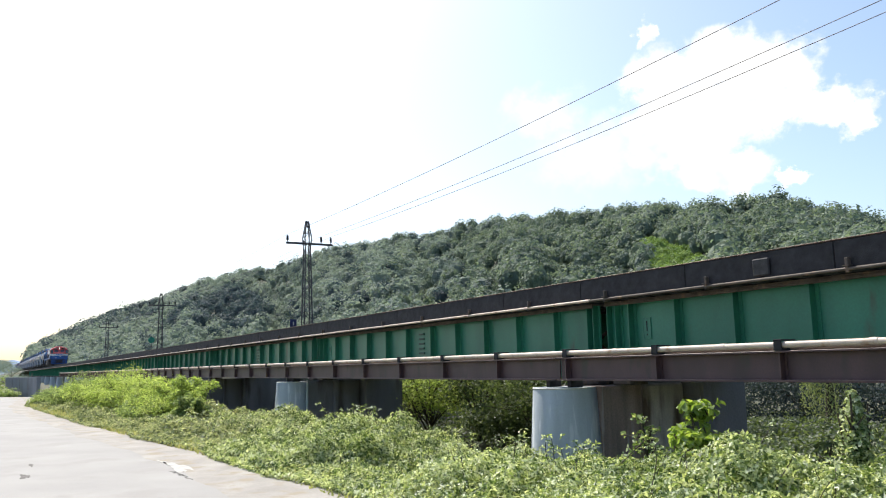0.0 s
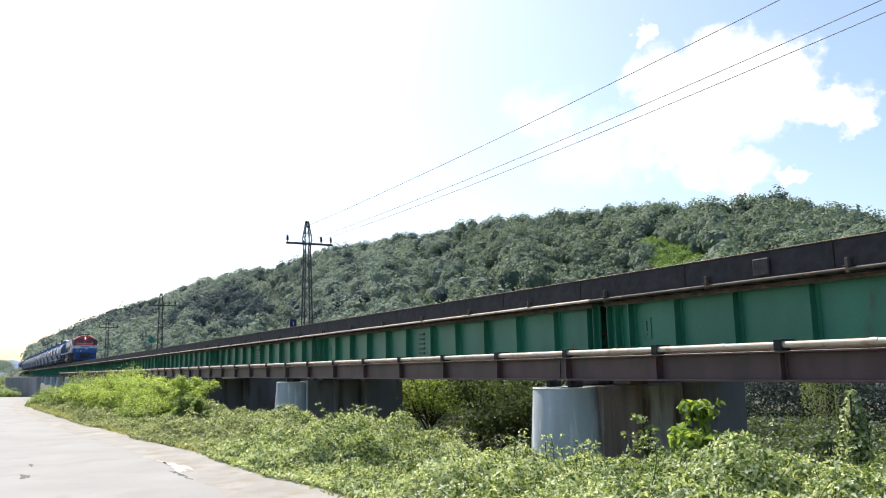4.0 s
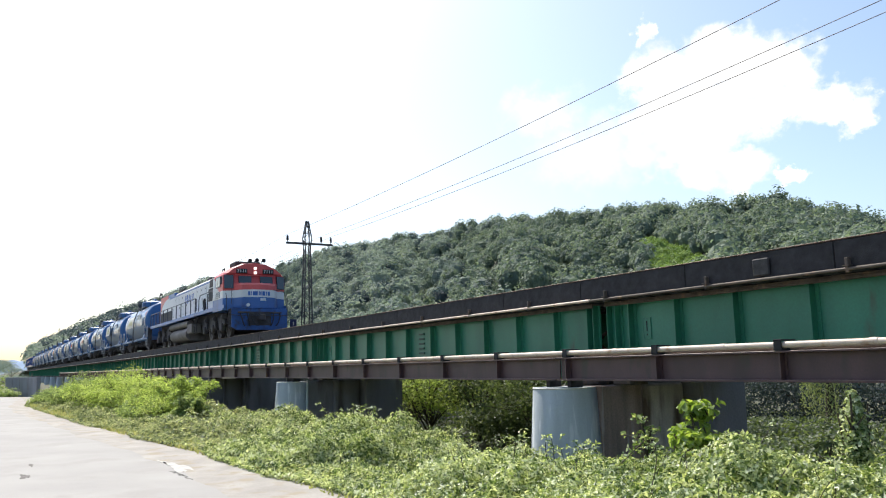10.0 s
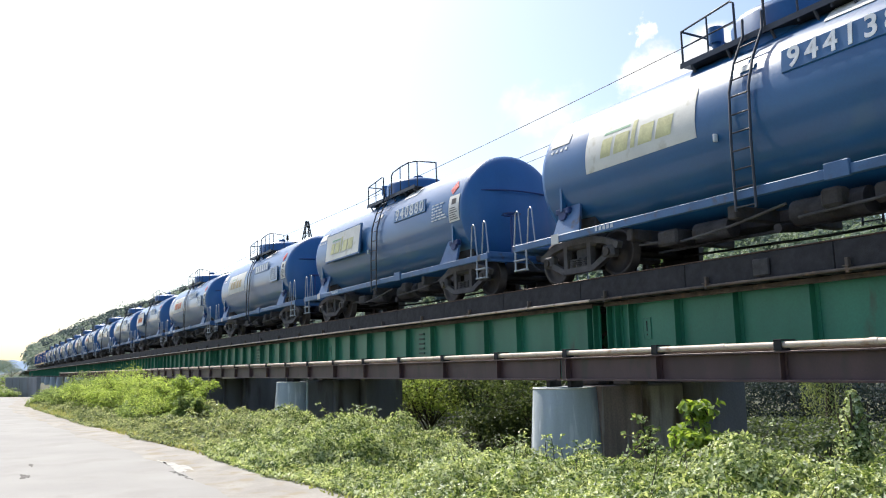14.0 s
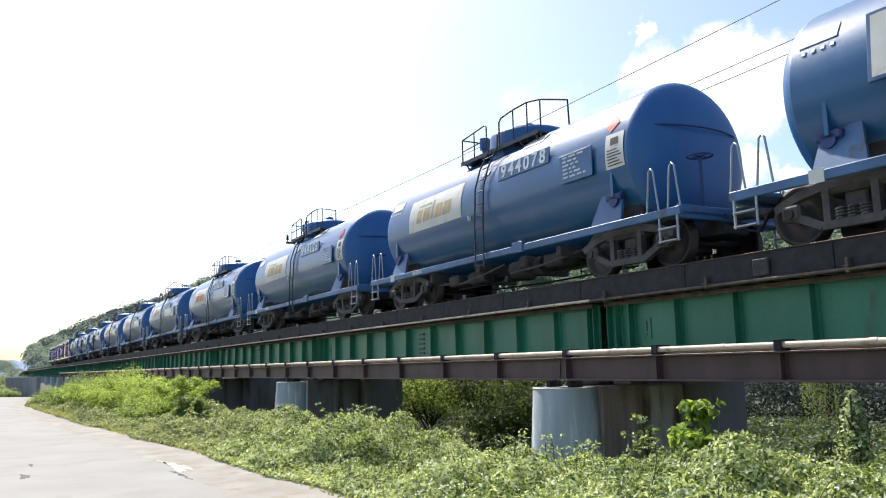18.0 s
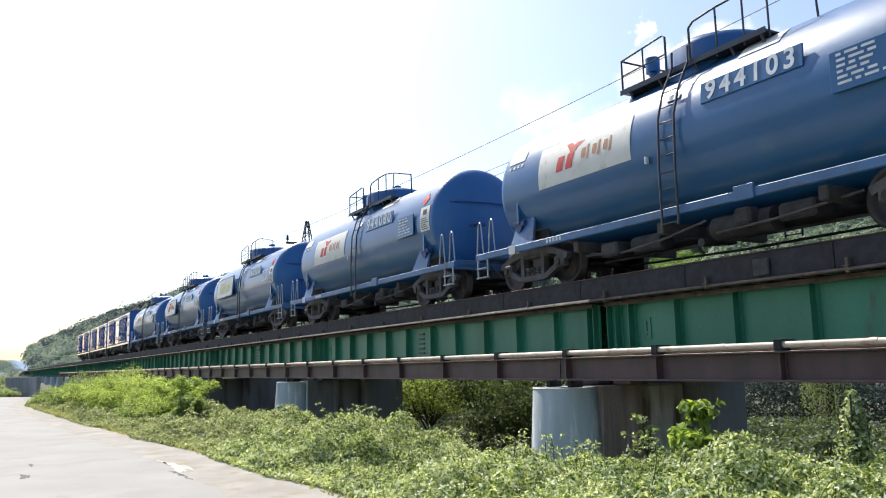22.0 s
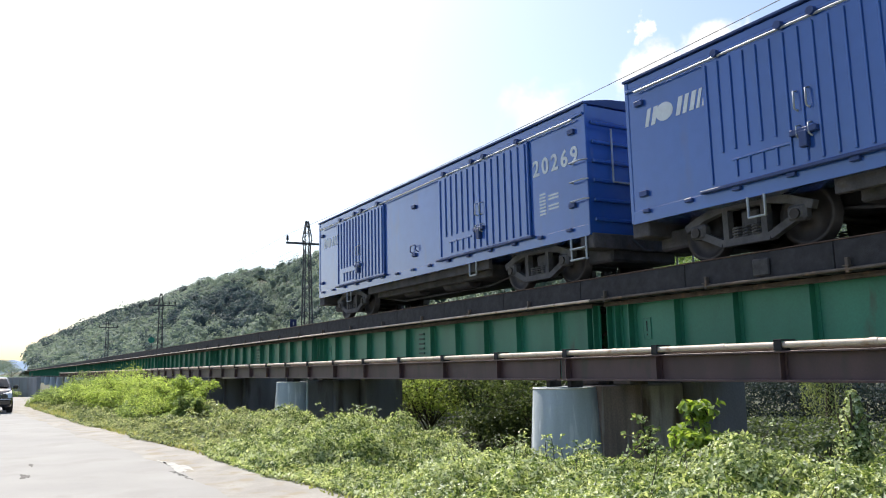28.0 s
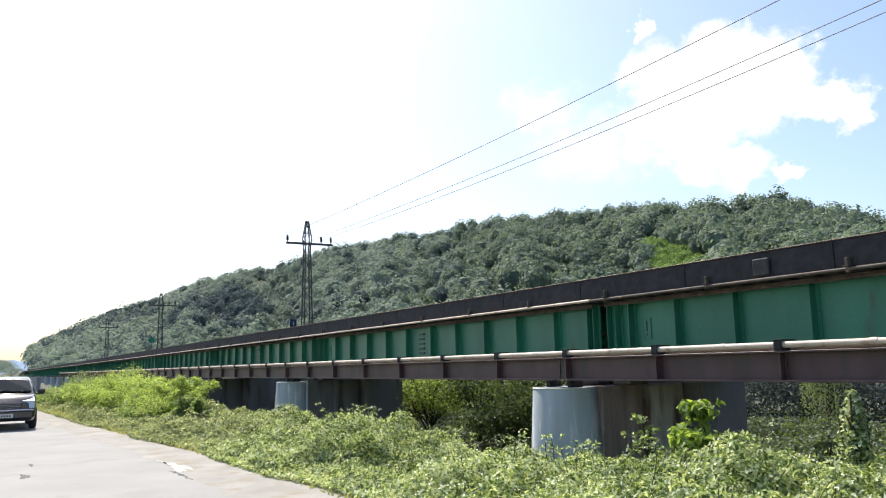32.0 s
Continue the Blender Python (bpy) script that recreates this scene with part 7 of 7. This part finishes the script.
# ---- the car that comes up the road ----
M_CAR = material("dark_car_paint", (0.018, 0.019, 0.022), 0.22, 0.2, 0.1, 3, 40, 0.0, spec=0.6, coat=0.8)
M_CARTRIM = material("black_plastic", (0.02, 0.02, 0.02), 0.6, 0, 0.15, 6, 60, 0.05)
M_CHROME = material("chrome", (0.75, 0.76, 0.78), 0.12, 1.0, 0.05, 6, 60, 0.0)
M_TYRE = material("tyre_rubber", (0.018, 0.018, 0.018), 0.85, 0, 0.2, 8, 60, 0.2)
M_LENS = material("lamp_lens", (0.55, 0.57, 0.60), 0.08, 0.3, 0.1, 8, 60, 0.0, spec=0.9)
M_CARGLASS = material("tinted_glass", (0.02, 0.027, 0.034), 0.03, 0, 0.05, 3, 30, 0.0, spec=0.09)


def make_car():
    """A large dark people-carrier seen from ahead; x runs forward, the origin lies on the road under its middle."""
    car = thing("people_carrier", "dark people-carrier with chrome grille driving up the road", "car")
    # outline from the side: bonnet, windscreen, roof
    def section(x):
        low = float(np.interp(x, [-2.4, -2.2, 2.15, 2.36], [0.42, 0.30, 0.28, 0.40]))
        top = float(np.interp(x, [-2.4, -2.3, 0.85, 1.55, 2.1, 2.36], [0.95, 1.04, 1.08, 1.12, 1.03, 0.84]))
        half = float(np.interp(x, [-2.4, -2.1, 1.5, 2.05, 2.36], [0.80, 0.93, 0.94, 0.88, 0.70]))
        return low, top, half
    xs = np.concatenate([np.linspace(-2.4, 1.6, 17), np.linspace(1.7, 2.36, 7)])
    rings = []
    for x in xs:
        lo, hi, w = section(x)
        rings.append([(x, -w * 0.93, lo), (x, -w, lo + 0.14), (x, -w, hi - 0.22), (x, -w * 0.93, hi - 0.05), (x, -w * 0.78, hi), (x, 0, hi + 0.035), (x, w * 0.78, hi), (x, w * 0.93, hi - 0.05), (x, w, hi - 0.22), (x, w, lo + 0.14), (x, w * 0.93, lo)])
    m = 11
    b = Build().add([p for r in rings for p in r], [(i * m + k, i * m + (k + 1) % m, (i + 1) * m + (k + 1) % m, (i + 1) * m + k) for i in range(len(xs) - 1) for k in range(m)], True)
    b.add(rings[0], [tuple(range(m))]).add(rings[-1], [tuple(range(m))[::-1]])
    part("body", b, M_CAR, car)
    cab = [(-2.3, 0.90, 1.05, 0.86, 1.05), (-2.05, 0.90, 1.04, 0.80, 1.52), (-1.0, 0.92, 1.05, 0.78, 1.63), (0.2, 0.92, 1.05, 0.76, 1.63), (0.76, 0.91, 1.05, 0.74, 1.57), (1.45, 0.88, 1.02, 0.86, 1.03)]
    b = Build()
    v = []
    for x, wb, zb, wt, zt in cab:
        v += [(x, -wb, zb), (x, -wt, max(zt - 0.06, zb)), (x, -wt * 0.9, zt), (x, 0, zt + 0.02), (x, wt * 0.9, zt), (x, wt, max(zt - 0.06, zb)), (x, wb, zb)]
    b.add(v, [(i * 7 + k, i * 7 + k + 1, (i + 1) * 7 + k + 1, (i + 1) * 7 + k) for i in range(5) for k in range(6)], True)
    part("roof", b, M_CAR, car)
    part("windscreen", Build().add([(0.86, -0.70, 1.515), (1.41, -0.80, 1.175), (1.43, 0, 1.19), (0.84, 0, 1.585), (1.41, 0.80, 1.175), (0.86, 0.70, 1.515)], [(0, 1, 2, 3), (3, 2, 4, 5)]).add([(0.84, -0.70, 1.495), (1.38, -0.80, 1.155), (1.40, 0, 1.17), (0.82, 0, 1.565), (1.38, 0.80, 1.155), (0.84, 0.70, 1.495)], [(3, 2, 1, 0), (5, 4, 2, 3)]), M_CARGLASS, car, "tinted windscreen")
    for s in (-1, 1):
        for x0, x1 in ((-1.95, -1.0), (-0.93, 0.05), (0.12, 0.95)):
            top1 = 1.51 if x1 < 0.5 else 1.30
            part("side_window", Build().add([(x0, s * 0.925, 1.10), (x1, s * 0.925, 1.10), (x1 - 0.03, s * 0.83, top1), (x0 + 0.03, s * 0.815, 1.53), (x0, s * 0.90, 1.10), (x1, s * 0.90, 1.10), (x1 - 0.03, s * 0.80, top1), (x0 + 0.03, s * 0.79, 1.53)], [(0, 1, 2, 3), (7, 6, 5, 4), (0, 4, 5, 1), (1, 5, 6, 2), (2, 6, 7, 3), (3, 7, 4, 0)]), M_CARGLASS, car)
        part("door_mirror", Build().box(0.92, 1.08, s * 1.08 - 0.11, s * 1.08 + 0.11, 1.06, 1.24, 0.04), M_CARTRIM, car)
        part("mirror_stalk", Build().box(0.96, 1.02, min(s * 0.90, s * 1.0), max(s * 0.90, s * 1.0), 1.06, 1.10, 0.01), M_CARTRIM, car)
        part("headlamp", Build().prism([(2.06, 0.70), (2.345, 0.68), (2.30, 0.90), (1.98, 1.01)], "y", min(s * 0.50, s * 0.84), max(s * 0.50, s * 0.84)), M_LENS, car, "large clear headlamp")
        part("fog_lamp", Build().tube([(2.24, s * 0.62, 0.46), (2.37, s * 0.62, 0.46)], 0.07, 14), M_LENS, car)
        for x in (-1.45, 1.42):
            wh = part("wheel", Build().lathe([(0.19, -0.10), (0.31, -0.11), (0.345, -0.07), (0.345, 0.07), (0.31, 0.11), (0.19, 0.10)], "y", 28), M_TYRE, car, at=pose(x, s * 0.84, 0.345))
            part("rim", Build().lathe([(0.0, -0.07), (0.05, -0.085), (0.17, -0.05), (0.20, -0.10), (0.20, 0.10), (0.17, 0.05), (0.05, 0.085), (0.0, 0.07)], "y", 20), M_CHROME, wh)
    part("grille", Build().box(2.26, 2.39, -0.48, 0.48, 0.645, 0.87, 0.03), M_CARTRIM, car)
    for k in range(4):
        part("grille_bar", Build().box(2.385, 2.395, -0.45, 0.45, 0.68 + k * 0.05, 0.688 + k * 0.05, 0.003), M_CHROME, car, "chrome bar")
    part("bumper", Build().box(2.2, 2.44, -0.84, 0.84, 0.34, 0.63, 0.06), M_CAR, car)
    part("bumper_strip", Build().box(2.38, 2.452, -0.82, 0.82, 0.60, 0.648, 0.02), M_CHROME, car)
    part("number_plate", Build().box(2.44, 2.456, -0.26, 0.26, 0.40, 0.52, 0.006), M_PAPER, car, "white number plate")
    bars = Build()
    for k in range(6):
        bars.box(2.456, 2.459, -0.21 + k * 0.072, -0.165 + k * 0.072, 0.43, 0.49)
    tagged(part("plate_bars", bars, M_CARTRIM, car), kind="stuff")
    for y in (-0.3, 0.35):
        part("wiper", Build().tube([(1.44, y, 1.185), (1.40, y + 0.45, 1.225)], 0.008, 5), M_CARTRIM, car)
    return car


CAR = make_car()


# ---- clouds, far off ----
def make_cloud():
    m = bpy.data.materials.new("cloud")
    m.use_nodes = True
    n, l = nodes_of(m)
    n.remove(n["Principled BSDF"])
    tc = n.new("ShaderNodeTexCoord")
    nz = n.new("ShaderNodeTexNoise")
    nz.inputs["Scale"].default_value, nz.inputs["Detail"].default_value, nz.inputs["Roughness"].default_value = 0.010, 9, 0.62
    l.new(tc.outputs["Object"], nz.inputs["Vector"])
    off = n.new("ShaderNodeVectorMath")
    off.operation = "MULTIPLY_ADD"
    l.new(nz.outputs["Color"], off.inputs[0])
    off.inputs[1].default_value, off.inputs[2].default_value = (230, 230, 0), (-115, -115, 0)
    add = n.new("ShaderNodeVectorMath")
    l.new(tc.outputs["Object"], add.inputs[0])
    l.new(off.outputs["Vector"], add.inputs[1])
    last = None
    puffs = ((0, 150, 150, 110), (-190, 140, 110, 105), (-215, 300, 35, 45), (150, 110, 110, 110), (-160, -20, 190, 150), (20, 30, 190, 130), (250, -15, 140, 75), (345, -40, 70, 50), (-40, -180, 150, 75), (160, -205, 50, 26), (-560, 80, 130, 80), (-430, -60, 190, 110))
    for x, y, rx, ry in puffs:
        sub = n.new("ShaderNodeVectorMath")
        sub.operation = "SUBTRACT"
        l.new(add.outputs["Vector"], sub.inputs[0])
        sub.inputs[1].default_value = (x, y, 0)
        div = n.new("ShaderNodeVectorMath")
        div.operation = "DIVIDE"
        l.new(sub.outputs["Vector"], div.inputs[0])
        div.inputs[1].default_value = (rx, ry, 1)
        ln = n.new("ShaderNodeVectorMath")
        ln.operation = "LENGTH"
        l.new(div.outputs["Vector"], ln.inputs[0])
        mr = n.new("ShaderNodeMapRange")
        mr.interpolation_type = "SMOOTHSTEP"
        soft = 0.85 if x < -300 else 0.42
        mr.inputs["From Min"].default_value, mr.inputs["From Max"].default_value = 1.0 + soft * 0.5, 1.0 - soft
        mr.inputs["To Max"].default_value = 0.65 if x < -300 else 1.0
        l.new(ln.outputs["Value"], mr.inputs["Value"])
        if last is None:
            last = mr.outputs["Result"]
        else:
            mx = n.new("ShaderNodeMath")
            mx.operation = "MAXIMUM"
            l.new(last, mx.inputs[0])
            l.new(mr.outputs["Result"], mx.inputs[1])
            last = mx.outputs["Value"]
    em = n.new("ShaderNodeEmission")
    shade = n.new("ShaderNodeTexNoise")
    shade.inputs["Scale"].default_value, shade.inputs["Detail"].default_value = 0.006, 3
    l.new(tc.outputs["Object"], shade.inputs["Vector"])
    ramp = n.new("ShaderNodeValToRGB")
    ramp.color_ramp.elements[0].position, ramp.color_ramp.elements[0].color = 0.30, (0.62, 0.68, 0.78, 1)
    ramp.color_ramp.elements[1].position, ramp.color_ramp.elements[1].color = 0.48, (0.90, 0.90, 0.90, 1)
    l.new(shade.outputs["Fac"], ramp.inputs["Fac"])
    l.new(ramp.outputs["Color"], em.inputs["Color"])
    tp = n.new("ShaderNodeBsdfTransparent")
    mix = n.new("ShaderNodeMixShader")
    l.new(last, mix.inputs["Fac"])
    l.new(tp.outputs["BSDF"], mix.inputs[1])
    l.new(em.outputs["Emission"], mix.inputs[2])
    l.new(mix.outputs["Shader"], n["Material Output"].inputs["Surface"])
    b = Build().add([(-900, -420, 0), (900, -420, 0), (900, 480, 0), (-900, 480, 0)], [(0, 1, 2, 3)])
    return tagged(part("backdrop_cloud", b, m), "white summer cloud in the hazy sky", "cloud", "", "structure")


CLOUD = make_cloud()
CLOUD_DIR = Vector((-0.61277, 0.73708, 0.28498))


def cloud_pose(dx, dy):
    at = look(EYE + CLOUD_DIR * 2600, EYE + CLOUD_DIR * 5200)
    return at @ pose(dx, dy, 0) @ pose(0, 0, 0, 0, 0, 1.3)


# ---- what moves ----
CAR_ROWS = [(0.0, -190.0, -15.0, 8), (10.0, -138.0, -11.5, 9), (20.0, -88.0, -4.6, 8), (25.0, -60.0, -1.35, 6), (27.0, -48.8, -0.45, 4.5), (28.0, -43.7, -0.08, 3), (29.0, -38.4, 0.20, 2), (30.0, -34.6, 0.33, 1), (31.0, -32.0, 0.38, 0.5), (32.0, -30.6, 0.40, 0)]


TRAIN_LEAD = [(float(t), 0.16 * max(10 - t, 0) ** 2) for t in range(13)] + [(14.0, -0.06), (17.0, -0.10), (20.0, -0.10), (22.0, -0.10), (22.3, -0.06), (22.7, 0.40), (23.0, 0.43), (25.0, 0.43), (28.0, 0.43), (32.0, 0.43)]   # it slows a little at first and gains half a metre late on


def motions():
    for ob, x in MOVING:
        walk(ob, [(t, pose(x + lead + SPEED * (t - 18.0), TRACK_Y, RAIL_Z + 0.003)) for t, lead in TRAIN_LEAD])
    walk(CAR, [(t, pose(x, y, 0.005, 0, 0, a)) for t, x, y, a in CAR_ROWS])
    walk(CLOUD, [(0.0, cloud_pose(0, 0)), (32.0, cloud_pose(-8, 16))])


motions()
